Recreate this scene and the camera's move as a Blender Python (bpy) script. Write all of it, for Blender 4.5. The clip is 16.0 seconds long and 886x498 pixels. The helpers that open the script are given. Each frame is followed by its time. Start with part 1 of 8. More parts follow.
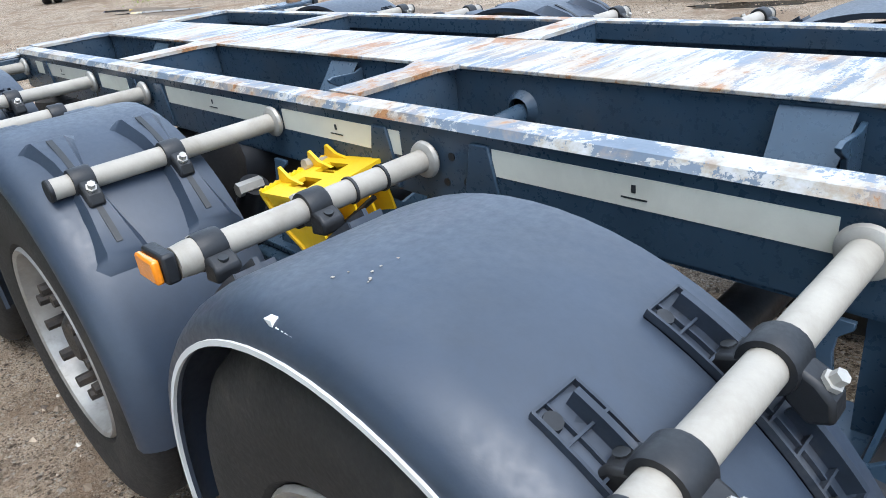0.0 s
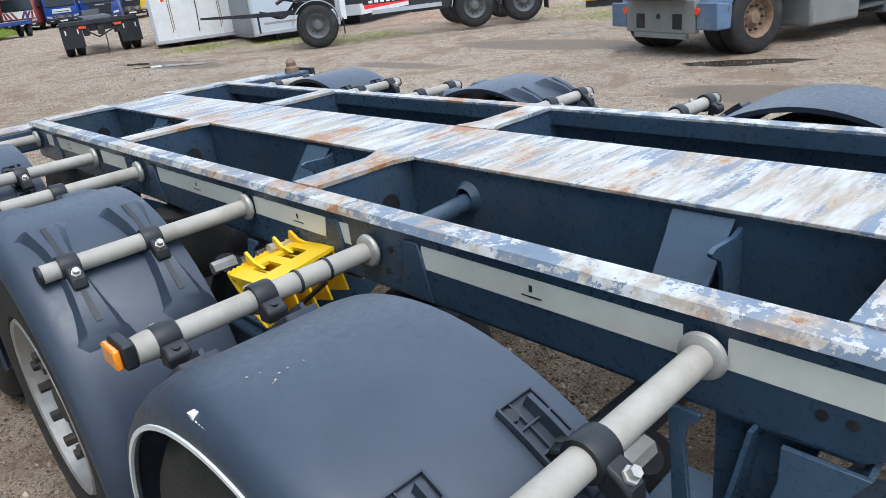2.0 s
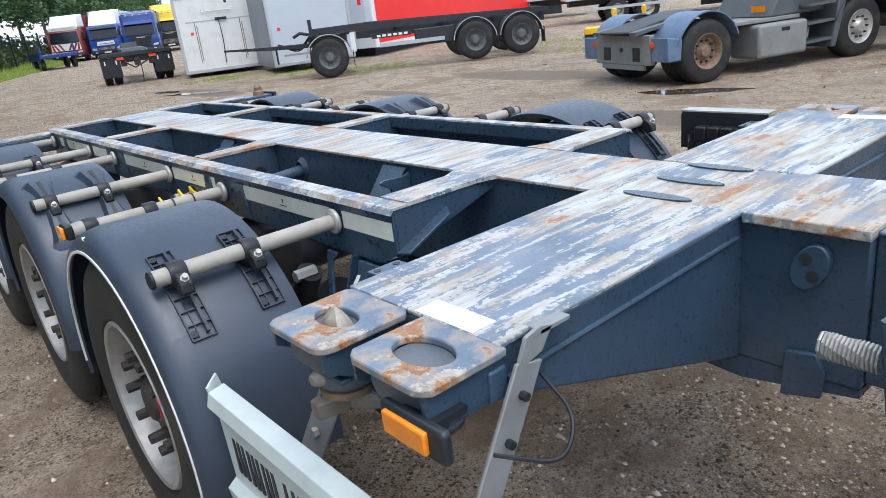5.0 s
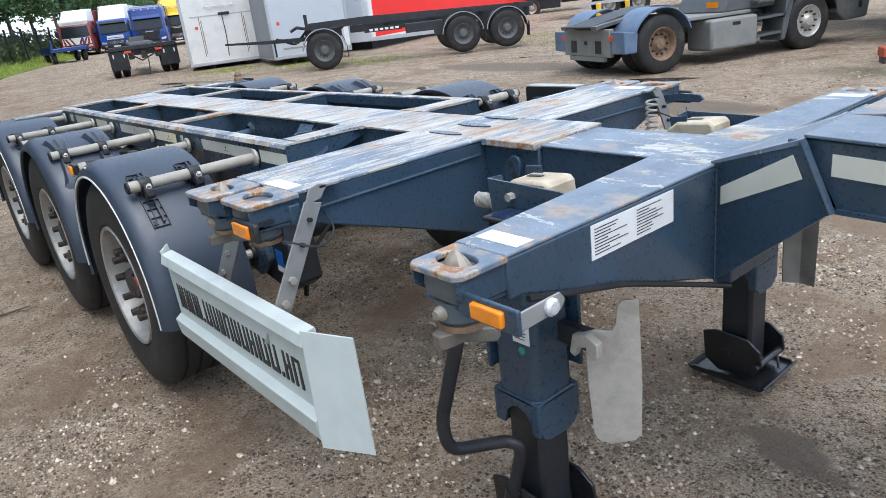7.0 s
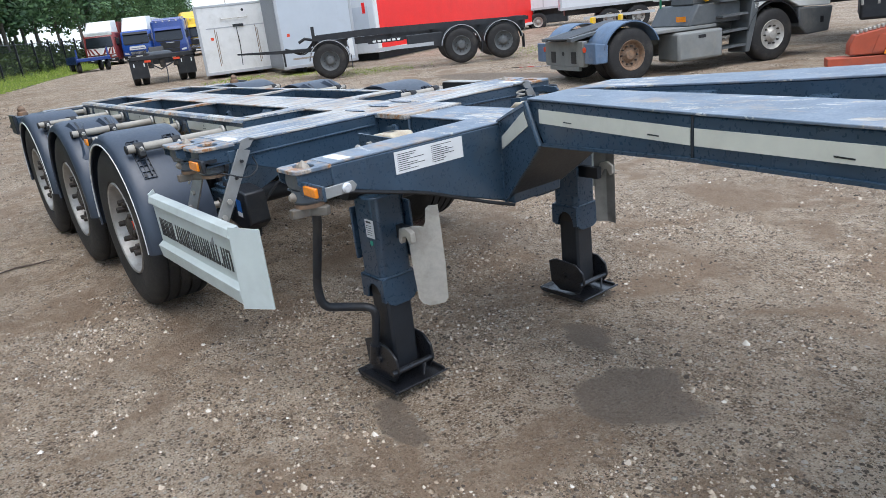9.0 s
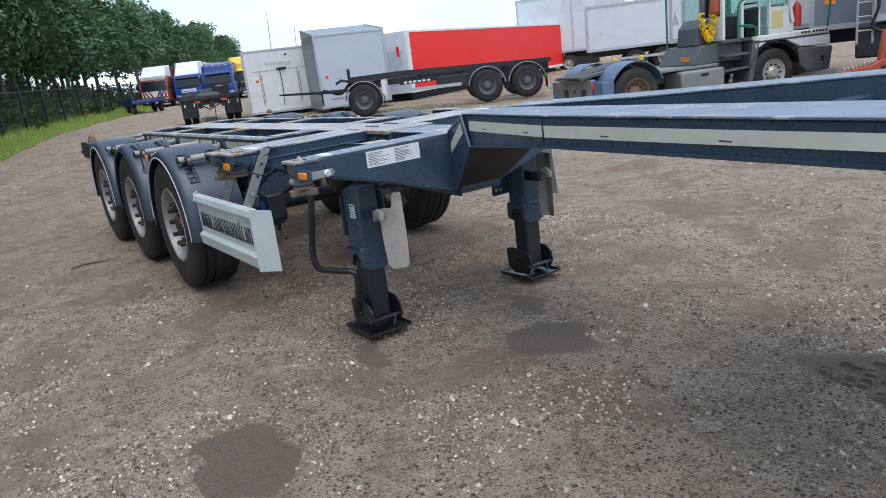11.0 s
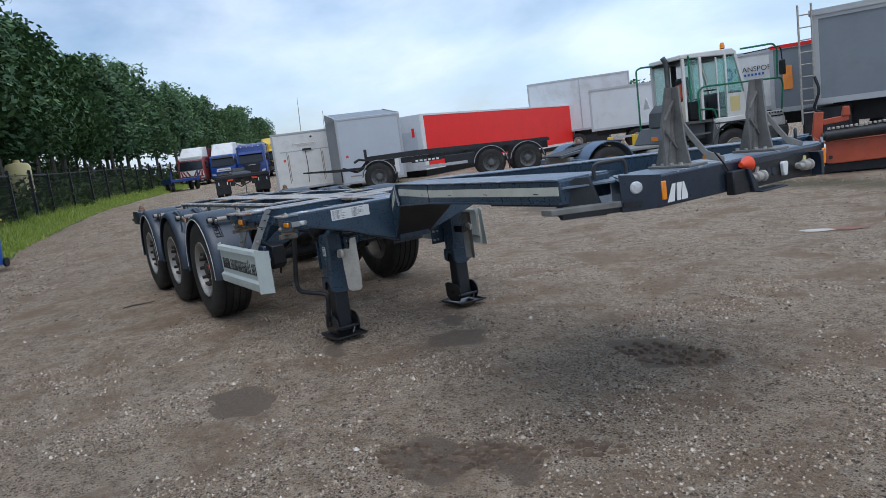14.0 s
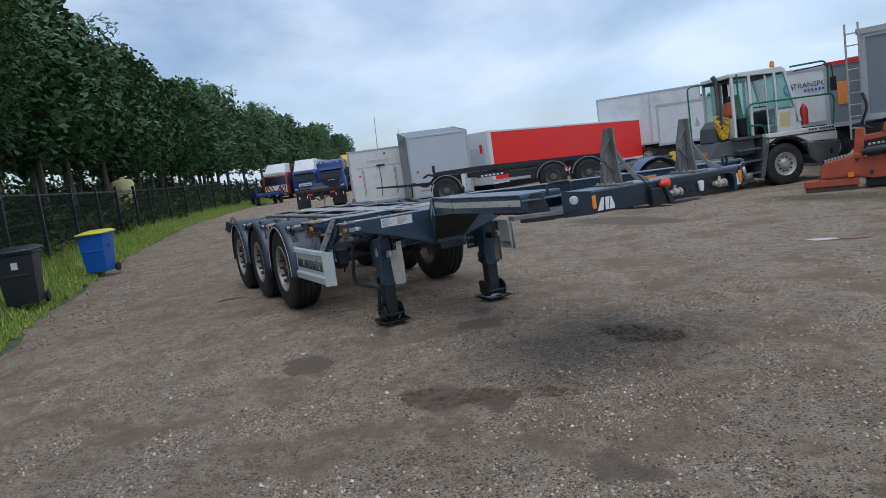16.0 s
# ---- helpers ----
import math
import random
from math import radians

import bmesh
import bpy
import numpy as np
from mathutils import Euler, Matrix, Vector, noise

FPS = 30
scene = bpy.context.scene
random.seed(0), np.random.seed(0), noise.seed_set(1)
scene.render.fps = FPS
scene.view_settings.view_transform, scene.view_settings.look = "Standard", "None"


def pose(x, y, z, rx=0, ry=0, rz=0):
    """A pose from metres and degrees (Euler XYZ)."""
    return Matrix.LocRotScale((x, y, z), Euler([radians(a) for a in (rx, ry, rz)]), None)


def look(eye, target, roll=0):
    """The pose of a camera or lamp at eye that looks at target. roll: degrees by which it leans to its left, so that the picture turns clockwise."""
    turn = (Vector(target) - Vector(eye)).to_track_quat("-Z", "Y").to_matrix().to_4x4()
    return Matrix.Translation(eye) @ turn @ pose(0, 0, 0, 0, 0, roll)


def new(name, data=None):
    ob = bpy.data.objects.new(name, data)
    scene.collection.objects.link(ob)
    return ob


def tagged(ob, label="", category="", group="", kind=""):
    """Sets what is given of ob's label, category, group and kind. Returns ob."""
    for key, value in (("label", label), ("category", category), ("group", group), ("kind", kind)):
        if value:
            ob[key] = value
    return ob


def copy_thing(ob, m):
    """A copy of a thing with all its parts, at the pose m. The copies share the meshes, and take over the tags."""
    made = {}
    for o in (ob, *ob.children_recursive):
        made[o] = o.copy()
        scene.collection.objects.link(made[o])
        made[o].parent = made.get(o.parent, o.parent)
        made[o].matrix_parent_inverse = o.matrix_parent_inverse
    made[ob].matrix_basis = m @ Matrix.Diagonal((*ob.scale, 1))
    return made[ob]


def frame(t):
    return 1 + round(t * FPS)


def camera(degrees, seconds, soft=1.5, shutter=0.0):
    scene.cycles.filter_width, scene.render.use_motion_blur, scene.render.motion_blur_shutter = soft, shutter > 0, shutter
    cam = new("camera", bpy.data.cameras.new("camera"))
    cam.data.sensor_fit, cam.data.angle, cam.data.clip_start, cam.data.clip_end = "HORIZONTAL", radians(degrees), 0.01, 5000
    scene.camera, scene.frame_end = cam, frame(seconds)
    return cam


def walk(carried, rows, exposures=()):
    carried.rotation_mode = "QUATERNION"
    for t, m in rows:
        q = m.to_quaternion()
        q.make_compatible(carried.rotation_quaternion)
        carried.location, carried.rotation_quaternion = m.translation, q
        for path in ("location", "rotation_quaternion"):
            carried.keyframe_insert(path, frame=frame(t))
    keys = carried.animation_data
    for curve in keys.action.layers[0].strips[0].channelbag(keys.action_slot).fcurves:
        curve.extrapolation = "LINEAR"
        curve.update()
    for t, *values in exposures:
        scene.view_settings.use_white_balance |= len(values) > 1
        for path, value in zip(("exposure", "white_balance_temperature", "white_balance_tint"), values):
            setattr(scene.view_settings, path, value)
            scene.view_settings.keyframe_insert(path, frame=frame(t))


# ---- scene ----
cam = camera(65.4, 16.0, soft=0.6)
PATH = [
    (0, (0.6, -1.538, 1.519), (-0.735, -0.33, 0.648), -6.7),
    (0.5, (0.512, -1.516, 1.606), (-0.791, -0.298, 0.701), -6.9),
    (1, (0.503, -1.52, 1.653), (-0.85, -0.277, 0.863), -6.6),
    (1.5, (0.615, -1.5, 1.666), (-0.767, -0.269, 0.907), -6.3),
    (2, (0.824, -1.49, 1.664), (-0.567, -0.266, 0.91), -6.8),
    (2.5, (1.014, -1.579, 1.675), (-0.344, -0.303, 0.948), -6.8),
    (2.6, (1.045, -1.594, 1.671), (-0.314, -0.321, 0.943), -6.7),
    (3, (1.205, -1.645, 1.674), (-0.151, -0.37, 0.945), -6.7),
    (3.5, (1.469, -1.629, 1.675), (0.098, -0.365, 0.954), -6.8),
    (3.7, (1.583, -1.624, 1.679), (0.192, -0.377, 0.966), -6.4),
    (5.8, (2.701, -1.792, 1.646), (1.219, -0.619, 0.989), -7.2),
    (6, (2.828, -1.841, 1.64), (1.35, -0.666, 0.979), -7.1),
    (6.5, (3.118, -1.925, 1.662), (1.654, -0.75, 0.971), -6.9),
    (7, (3.437, -1.936, 1.655), (1.957, -0.775, 0.977), -6.9),
    (7.5, (3.731, -2.015, 1.655), (2.261, -0.84, 0.977), -7.0),
    (8, (4.031, -2.108, 1.637), (2.547, -0.95, 0.959), -6.7),
    (8.5, (4.368, -2.081, 1.611), (2.852, -0.947, 0.965), -6.8),
    (9, (4.655, -2.187, 1.599), (3.138, -1.051, 0.958), -6.6),
    (9.2, (4.773, -2.261, 1.582), (3.25, -1.13, 0.948), -6.4),
    (11.3, (5.893, -2.555, 1.53), (4.278, -1.49, 1.021), -6.9),
    (11.5, (5.998, -2.598, 1.526), (4.377, -1.541, 1.022), -6.8),
    (12, (6.278, -2.642, 1.507), (4.637, -1.599, 1.037), -6.8),
    (12.5, (6.598, -2.775, 1.512), (4.94, -1.748, 1.071), -7.1),
    (13, (6.895, -2.894, 1.524), (5.245, -1.85, 1.091), -7.4),
    (13.5, (7.25, -2.876, 1.518), (5.582, -1.832, 1.16), -7.5),
    (14, (7.596, -2.956, 1.529), (5.924, -1.9, 1.229), -7.4),
    (14.5, (7.937, -3.063, 1.54), (6.246, -2.029, 1.272), -7.5),
    (15, (8.322, -3.064, 1.534), (6.557, -2.155, 1.289), -7.4),
    (15.5, (8.665, -3.152, 1.538), (6.89, -2.264, 1.294), -7.6),
    (16, (8.932, -3.248, 1.542), (7.148, -2.374, 1.31), -7.8),
]
EXPOSURES = [(0, 1.40, 6300, 10), (1, 1.24, 6300, 10), (1.5, 1.10, 6330, 10), (3.5, 1.04, 6330, 10), (6, 0.98, 6420, 11), (7.5, 1.04, 6420, 11), (9, 0.92, 6400, 11), (11.5, 0.53, 6220, 11), (12.5, 0.37, 6170, 11), (14.0, 0.06, 6120, 11), (15.0, -0.14, 6080, 11), (16, -0.15, 6080, 11)]
walk(cam, [(t, look(eye, target, roll)) for t, eye, target, roll in PATH], EXPOSURES)

# ---- light ----
SUN_ELEVATION, SUN_ROTATION = 66.0, 110.0
world = bpy.data.worlds.new("overcast_sky")
scene.world = world
world.use_nodes = True
wn, wl = world.node_tree.nodes, world.node_tree.links
wn.clear()
w_out = wn.new("ShaderNodeOutputWorld")
w_bg = wn.new("ShaderNodeBackground")
w_sky = wn.new("ShaderNodeTexSky")
w_sky.sky_type = "NISHITA"
w_sky.sun_disc = False
w_sky.sun_elevation, w_sky.sun_rotation = radians(SUN_ELEVATION), radians(SUN_ROTATION)
w_sky.dust_density, w_sky.ozone_density, w_sky.air_density = 1.5, 1.5, 1.0
w_co = wn.new("ShaderNodeTexCoord")
w_map = wn.new("ShaderNodeMapping")
w_map.inputs["Scale"].default_value = (1.0, 1.0, 2.6)
w_map.inputs["Location"].default_value = (0.35, 0.1, 0.2)
w_noise = wn.new("ShaderNodeTexNoise")
w_noise.inputs["Scale"].default_value = 2.1
w_noise.inputs["Detail"].default_value = 7.0
w_noise.inputs["Roughness"].default_value = 0.55
w_noise.inputs["Distortion"].default_value = 0.25
w_ramp = wn.new("ShaderNodeValToRGB")
w_ramp.color_ramp.elements[0].position, w_ramp.color_ramp.elements[1].position = 0.32, 0.66
w_tone = wn.new("ShaderNodeTexNoise")
w_tone.inputs["Scale"].default_value = 4.5
w_tone.inputs["Detail"].default_value = 5.0
w_cloud = wn.new("ShaderNodeValToRGB")
w_cloud.color_ramp.elements[0].position, w_cloud.color_ramp.elements[1].position = 0.32, 0.68
w_cloud.color_ramp.elements[0].color = (5.0, 6.4, 8.1, 1)
w_cloud.color_ramp.elements[1].color = (6.7, 7.5, 8.4, 1)
w_mix = wn.new("ShaderNodeMix")
w_mix.data_type = "RGBA"
wl.new(w_co.outputs["Generated"], w_map.inputs["Vector"])
wl.new(w_map.outputs["Vector"], w_noise.inputs["Vector"])
wl.new(w_map.outputs["Vector"], w_tone.inputs["Vector"])
wl.new(w_noise.outputs["Fac"], w_ramp.inputs["Fac"])
wl.new(w_tone.outputs["Fac"], w_cloud.inputs["Fac"])
wl.new(w_ramp.outputs["Color"], w_mix.inputs["Factor"])
wl.new(w_sky.outputs["Color"], w_mix.inputs["A"])
wl.new(w_cloud.outputs["Color"], w_mix.inputs["B"])
wl.new(w_mix.outputs["Result"], w_bg.inputs["Color"])
wl.new(w_bg.outputs["Background"], w_out.inputs["Surface"])
w_bg.inputs["Strength"].default_value = 0.135

sun_data = bpy.data.lights.new("sun", "SUN")
sun_data.energy, sun_data.angle, sun_data.color = 1.2, radians(40), (1.0, 0.97, 0.93)
sun = new("sun", sun_data)
sun_dir = Vector((math.sin(radians(SUN_ROTATION)) * math.cos(radians(SUN_ELEVATION)),
                  math.cos(radians(SUN_ROTATION)) * math.cos(radians(SUN_ELEVATION)), math.sin(radians(SUN_ELEVATION))))
sun.matrix_world = look(sun_dir * 60, (0, 0, 0))


# ---- materials ----
def node_material(name):
    m = bpy.data.materials.new(name)
    m.use_nodes = True
    n, l = m.node_tree.nodes, m.node_tree.links
    return m, n, l, n["Principled BSDF"]


def link_noise(n, l, scale, detail=5.0, rough=0.6, stretch=(1, 1, 1), space="Object", distort=0.0):
    co = n.new("ShaderNodeTexCoord")
    mp = n.new("ShaderNodeMapping")
    mp.inputs["Scale"].default_value = stretch
    t = n.new("ShaderNodeTexNoise")
    t.inputs["Scale"].default_value, t.inputs["Detail"].default_value = scale, detail
    t.inputs["Roughness"].default_value, t.inputs["Distortion"].default_value = rough, distort
    l.new(co.outputs[space], mp.inputs["Vector"])
    l.new(mp.outputs["Vector"], t.inputs["Vector"])
    return t.outputs["Fac"]


def ramp(n, l, fac, stops):
    r = n.new("ShaderNodeValToRGB")
    e = r.color_ramp.elements
    while len(e) < len(stops):
        e.new(0.5)
    for k, (p, c) in zip(e, stops):
        k.position = p
        k.color = (*c, 1) if len(c) == 3 else c
    l.new(fac, r.inputs["Fac"])
    return r.outputs["Color"]


def mix(n, l, fac, a, b):
    m = n.new("ShaderNodeMix")
    m.data_type = "RGBA"
    for sock, v in (("Factor", fac), ("A", a), ("B", b)):
        if isinstance(v, (int, float)):
            m.inputs[sock].default_value = v
        elif isinstance(v, tuple):
            m.inputs[sock].default_value = (*v, 1)
        else:
            l.new(v, m.inputs[sock])
    return m.outputs["Result"]


def bump(n, l, bsdf, fac, strength=0.3, distance=0.01):
    b = n.new("ShaderNodeBump")
    b.inputs["Strength"].default_value, b.inputs["Distance"].default_value = strength, distance
    l.new(fac, b.inputs["Height"])
    l.new(b.outputs["Normal"], bsdf.inputs["Normal"])


def plain(name, colour, rough=0.5, metal=0.0, vary=0.18, scale=9.0, dirt=None, dirt_amount=0.35, bumpy=0.0, spec=0.5, coat=0.0):
    """A painted or bare surface with a broad and a fine variation, and a film of dirt."""
    m, n, l, s = node_material(name)
    a = link_noise(n, l, scale, 6.0, 0.65)
    f = link_noise(n, l, scale * 14, 3.0, 0.6)
    dark = tuple(c * (1 - vary) for c in colour)
    light = tuple(min(1, c * (1 + vary)) for c in colour)
    col = ramp(n, l, a, [(0.3, dark), (0.7, light)])
    if dirt:
        d = link_noise(n, l, scale * 0.55, 8.0, 0.7, distort=0.4)
        col = mix(n, l, ramp(n, l, d, [(0.5, (0, 0, 0)), (0.72, (dirt_amount,) * 3)]), col, dirt)
    l.new(col, s.inputs["Base Color"])
    l.new(ramp(n, l, f, [(0.2, (max(0.02, rough - 0.1),) * 3), (0.8, (min(1, rough + 0.12),) * 3)]), s.inputs["Roughness"])
    s.inputs["Metallic"].default_value = metal
    s.inputs["Specular IOR Level"].default_value = spec
    s.inputs["Coat Weight"].default_value = coat
    if bumpy:
        bump(n, l, s, f, bumpy, 0.004)
    return m


def worn_deck(name, streak, coverage, rust, fine=26.0, patch=2.2):
    """Slate paint rubbed through to pale primer in fine streaks, gathered in patches, with rust."""
    m, n, l, s = node_material(name)
    base = ramp(n, l, link_noise(n, l, 6, 6, 0.6), [(0.3, (0.090, 0.124, 0.165)), (0.7, (0.185, 0.228, 0.285))])
    streaks = link_noise(n, l, fine, 7.0, 0.66, streak, distort=0.12)
    patches = link_noise(n, l, patch, 5.0, 0.6, tuple(0.5 + 0.5 * k for k in streak))
    flakes = link_noise(n, l, 85.0, 6.0, 0.75)

    def weigh(a, b, k):
        q = n.new("ShaderNodeMath")
        q.operation = "MULTIPLY"
        q.inputs[1].default_value = k
        l.new(b, q.inputs[0])
        r = n.new("ShaderNodeMath")
        r.operation = "MULTIPLY_ADD"
        r.inputs[1].default_value = 1 - k
        l.new(a, r.inputs[0])
        l.new(q.outputs[0], r.inputs[2])
        return r.outputs[0]

    both = weigh(weigh(streaks, patches, 0.40), flakes, 0.22)
    mask = ramp(n, l, both, [(coverage, (0, 0, 0)), (coverage + 0.005, (1, 1, 1))])
    grime = link_noise(n, l, fine * 1.3, 6.0, 0.65, streak)
    pale = ramp(n, l, grime, [(0.34, (0.28, 0.225, 0.17)), (0.45, (0.365, 0.335, 0.285)), (0.53, (0.435, 0.430, 0.41)), (0.66, (0.50, 0.51, 0.52))])
    col = mix(n, l, mask, base, pale)
    # a tan bloom round the rust, then the rust itself
    r1 = weigh(link_noise(n, l, fine * 0.45, 7.0, 0.72, streak, distort=0.4), link_noise(n, l, patch * 1.7, 5.0, 0.65), 0.55)
    tan = ramp(n, l, r1, [(rust - 0.085, (0, 0, 0)), (rust, (0.75, 0.75, 0.75))])
    col = mix(n, l, tan, col, ramp(n, l, flakes, [(0.3, (0.30, 0.20, 0.125)), (0.7, (0.46, 0.36, 0.25))]))
    rmask = ramp(n, l, r1, [(rust, (0, 0, 0)), (rust + 0.02, (0.95, 0.95, 0.95))])
    rcol = ramp(n, l, flakes, [(0.3, (0.095, 0.040, 0.022)), (0.5, (0.30, 0.130, 0.045)), (0.72, (0.46, 0.245, 0.095))])
    col = mix(n, l, rmask, col, rcol)
    l.new(col, s.inputs["Base Color"])
    l.new(ramp(n, l, flakes, [(0.3, (0.36,) * 3), (0.7, (0.60,) * 3)]), s.inputs["Roughness"])
    bump(n, l, s, mask, 0.35, 0.0015)
    return m


def foliage(name, dark, light):
    m, n, l, s = node_material(name)
    geo = n.new("ShaderNodeNewGeometry")
    col = ramp(n, l, geo.outputs["Random Per Island"], [(0.0, dark), (1.0, light)])
    l.new(mix(n, l, ramp(n, l, link_noise(n, l, 0.8, 4), [(0.35, (0, 0, 0)), (0.7, (0.6, 0.6, 0.6))]), col, dark), s.inputs["Base Color"])
    s.inputs["Roughness"].default_value = 0.62
    s.inputs["Specular IOR Level"].default_value = 0.3
    return m


PAINT = plain("slate_paint", (0.031, 0.058, 0.091), 0.30, vary=0.22, scale=5, dirt=(0.10, 0.095, 0.085), dirt_amount=0.30, spec=0.5)
PAINT_DARK = plain("dark_steel", (0.012, 0.015, 0.020), 0.45, vary=0.25, scale=6, dirt=(0.08, 0.07, 0.06), dirt_amount=0.4)
DECK = worn_deck("worn_deck_paint", (1.0, 0.13, 1.0), 0.487, 0.570, 30.0, 2.0)
DECK_RAIL = worn_deck("worn_rail_paint", (0.75, 0.5, 1.0), 0.490, 0.582, 26.0, 2.6)
DECK_CROSS = worn_deck("worn_cross_paint", (1.0, 0.22, 1.0), 0.492, 0.552, 24.0, 3.2)
DECK_SIDE = worn_deck("worn_bolster_paint", (1.0, 0.13, 1.0), 0.488, 0.592, 28.0, 2.4)
DECK_NECK = worn_deck("worn_neck_paint", (0.35, 1.0, 1.0), 0.548, 0.63, 18.0, 2.4)
FENDER = plain("mudguard_plastic", (0.026, 0.038, 0.059), 0.43, vary=0.18, scale=5, dirt=(0.065, 0.065, 0.065), dirt_amount=0.22, spec=0.65, bumpy=0.06)
BLACK = plain("black_plastic", (0.009, 0.010, 0.012), 0.5, vary=0.3, scale=12, dirt=(0.06, 0.055, 0.05), dirt_amount=0.4)
RUBBER = plain("tyre_rubber", (0.016, 0.015, 0.0145), 0.72, vary=0.3, scale=7, dirt=(0.10, 0.084, 0.068), dirt_amount=0.5, bumpy=0.25)
GALV = plain("galvanised_steel", (0.42, 0.40, 0.36), 0.45, 0.35, vary=0.2, scale=14, dirt=(0.22, 0.19, 0.15), dirt_amount=0.5, bumpy=0.08)
PIPE = plain("grey_pipe", (0.34, 0.310, 0.262), 0.55, 0.0, vary=0.14, scale=11, dirt=(0.18, 0.15, 0.11), dirt_amount=0.55, bumpy=0.08)
RIM = plain("silver_rim", (0.34, 0.325, 0.30), 0.45, 0.45, vary=0.25, scale=8, dirt=(0.11, 0.08, 0.055), dirt_amount=0.8)
RIM_DISC = plain("stained_disc", (0.135, 0.118, 0.10), 0.55, 0.35, vary=0.3, scale=14, dirt=(0.12, 0.085, 0.06), dirt_amount=0.7)
HUB = plain("grimy_hub", (0.035, 0.030, 0.027), 0.6, 0.2, vary=0.35, scale=18, dirt=(0.16, 0.11, 0.07), dirt_amount=0.6, bumpy=0.2)
RUSTY = plain("rusty_casting", (0.20, 0.13, 0.085), 0.72, 0.1, vary=0.35, scale=22, dirt=(0.34, 0.16, 0.06), dirt_amount=0.7, bumpy=0.35)
CASTING = plain("worn_casting", (0.34, 0.30, 0.25), 0.6, 0.2, vary=0.25, scale=22, dirt=(0.28, 0.13, 0.05), dirt_amount=0.5, bumpy=0.2)
STRIP = plain("reflective_tape", (0.70, 0.68, 0.58), 0.42, vary=0.06, scale=7, dirt=(0.4, 0.37, 0.3), dirt_amount=0.3)
WHITE = plain("white_paint", (0.74, 0.74, 0.72), 0.4, vary=0.06, scale=3, dirt=(0.4, 0.38, 0.33), dirt_amount=0.35)
PALE = plain("pale_green_paint", (0.50, 0.55, 0.53), 0.45, vary=0.08, scale=5, dirt=(0.30, 0.29, 0.25), dirt_amount=0.4)
PRINT = plain("dark_print", (0.02, 0.022, 0.024), 0.5, vary=0.1)
PAPER = plain("white_label", (0.72, 0.73, 0.72), 0.5, vary=0.05)
AMBER = plain("amber_lens", (0.85, 0.25, 0.01), 0.2, vary=0.12, scale=40, coat=0.6)
LENS = plain("clear_lens", (0.62, 0.64, 0.66), 0.15, 0.3, vary=0.2, scale=60, coat=0.6)
YELLOW = plain("yellow_plastic", (0.80, 0.50, 0.01), 0.42, vary=0.08, scale=8, dirt=(0.35, 0.22, 0.05), dirt_amount=0.3)
BLUE_TAG = plain("blue_label", (0.015, 0.12, 0.42), 0.4, vary=0.1)
GREEN_TAG = plain("green_label", (0.02, 0.28, 0.20), 0.4, vary=0.1)
ORANGE_RED = plain("red_plastic", (0.75, 0.07, 0.02), 0.4, vary=0.1)
GREY_STEEL = plain("grey_primer_steel", (0.26, 0.265, 0.26), 0.5, 0.2, vary=0.18, scale=9, dirt=(0.26, 0.23, 0.18), dirt_amount=0.4)


# ---- mesh helpers ----
def bm_box(bm, x0, x1, y0, y1, z0, z1):
    v = [bm.verts.new((x, y, z)) for x in (x0, x1) for y in (y0, y1) for z in (z0, z1)]
    for f in ((0, 1, 3, 2), (4, 6, 7, 5), (0, 4, 5, 1), (2, 3, 7, 6), (0, 2, 6, 4), (1, 5, 7, 3)):
        bm.faces.new([v[i] for i in f])
    return v


def box(x0, x1, y0, y1, z0, z1):
    bm = bmesh.new()
    bm_box(bm, x0, x1, y0, y1, z0, z1)
    return bm


def bm_prism(bm, pts, axis, a, b):
    """A polygon given in the two other axes, drawn out along one axis from a to b."""
    def place(p, h):
        return {"x": (h, p[0], p[1]), "y": (p[0], h, p[1]), "z": (p[0], p[1], h)}[axis]
    lo, hi = [bm.verts.new(place(p, a)) for p in pts], [bm.verts.new(place(p, b)) for p in pts]
    n = len(pts)
    bm.faces.new(lo)
    bm.faces.new(hi[::-1])
    for i in range(n):
        bm.faces.new((lo[i], hi[i], hi[(i + 1) % n], lo[(i + 1) % n]))
    bmesh.ops.recalc_face_normals(bm, faces=bm.faces)
    return bm


def prism(pts, axis, a, b):
    return bm_prism(bmesh.new(), pts, axis, a, b)


def bm_loft(bm, rings, closed=True, caps=True):
    """Joins rings of points (all of one length) into a skin."""
    vs = [[bm.verts.new(p) for p in r] for r in rings]
    n = len(vs[0])
    for a, b in zip(vs, vs[1:]):
        for i in range(n if closed else n - 1):
            bm.faces.new((a[i], a[(i + 1) % n], b[(i + 1) % n], b[i]))
    if caps and closed:
        bm.faces.new(vs[0][::-1])
        bm.faces.new(vs[-1])
    bmesh.ops.recalc_face_normals(bm, faces=bm.faces)
    return bm


def loft(rings, closed=True, caps=True):
    return bm_loft(bmesh.new(), rings, closed, caps)


def bm_tube(bm, path, r, n=12, caps=True):
    """A round tube along a path; r is one radius or one for each point."""
    path = [Vector(p) for p in path]
    rs = r if isinstance(r, (list, tuple)) else [r] * len(path)
    rings = []
    up = None
    for i, p in enumerate(path):
        d = (path[min(i + 1, len(path) - 1)] - path[max(i - 1, 0)]).normalized()
        if up is None:
            up = d.orthogonal().normalized()
        up = (up - d * up.dot(d)).normalized()
        side = d.cross(up)
        rings.append([p + (up * math.cos(k * math.tau / n) + side * math.sin(k * math.tau / n)) * rs[i] for k in range(n)])
    return bm_loft(bm, rings, True, caps)


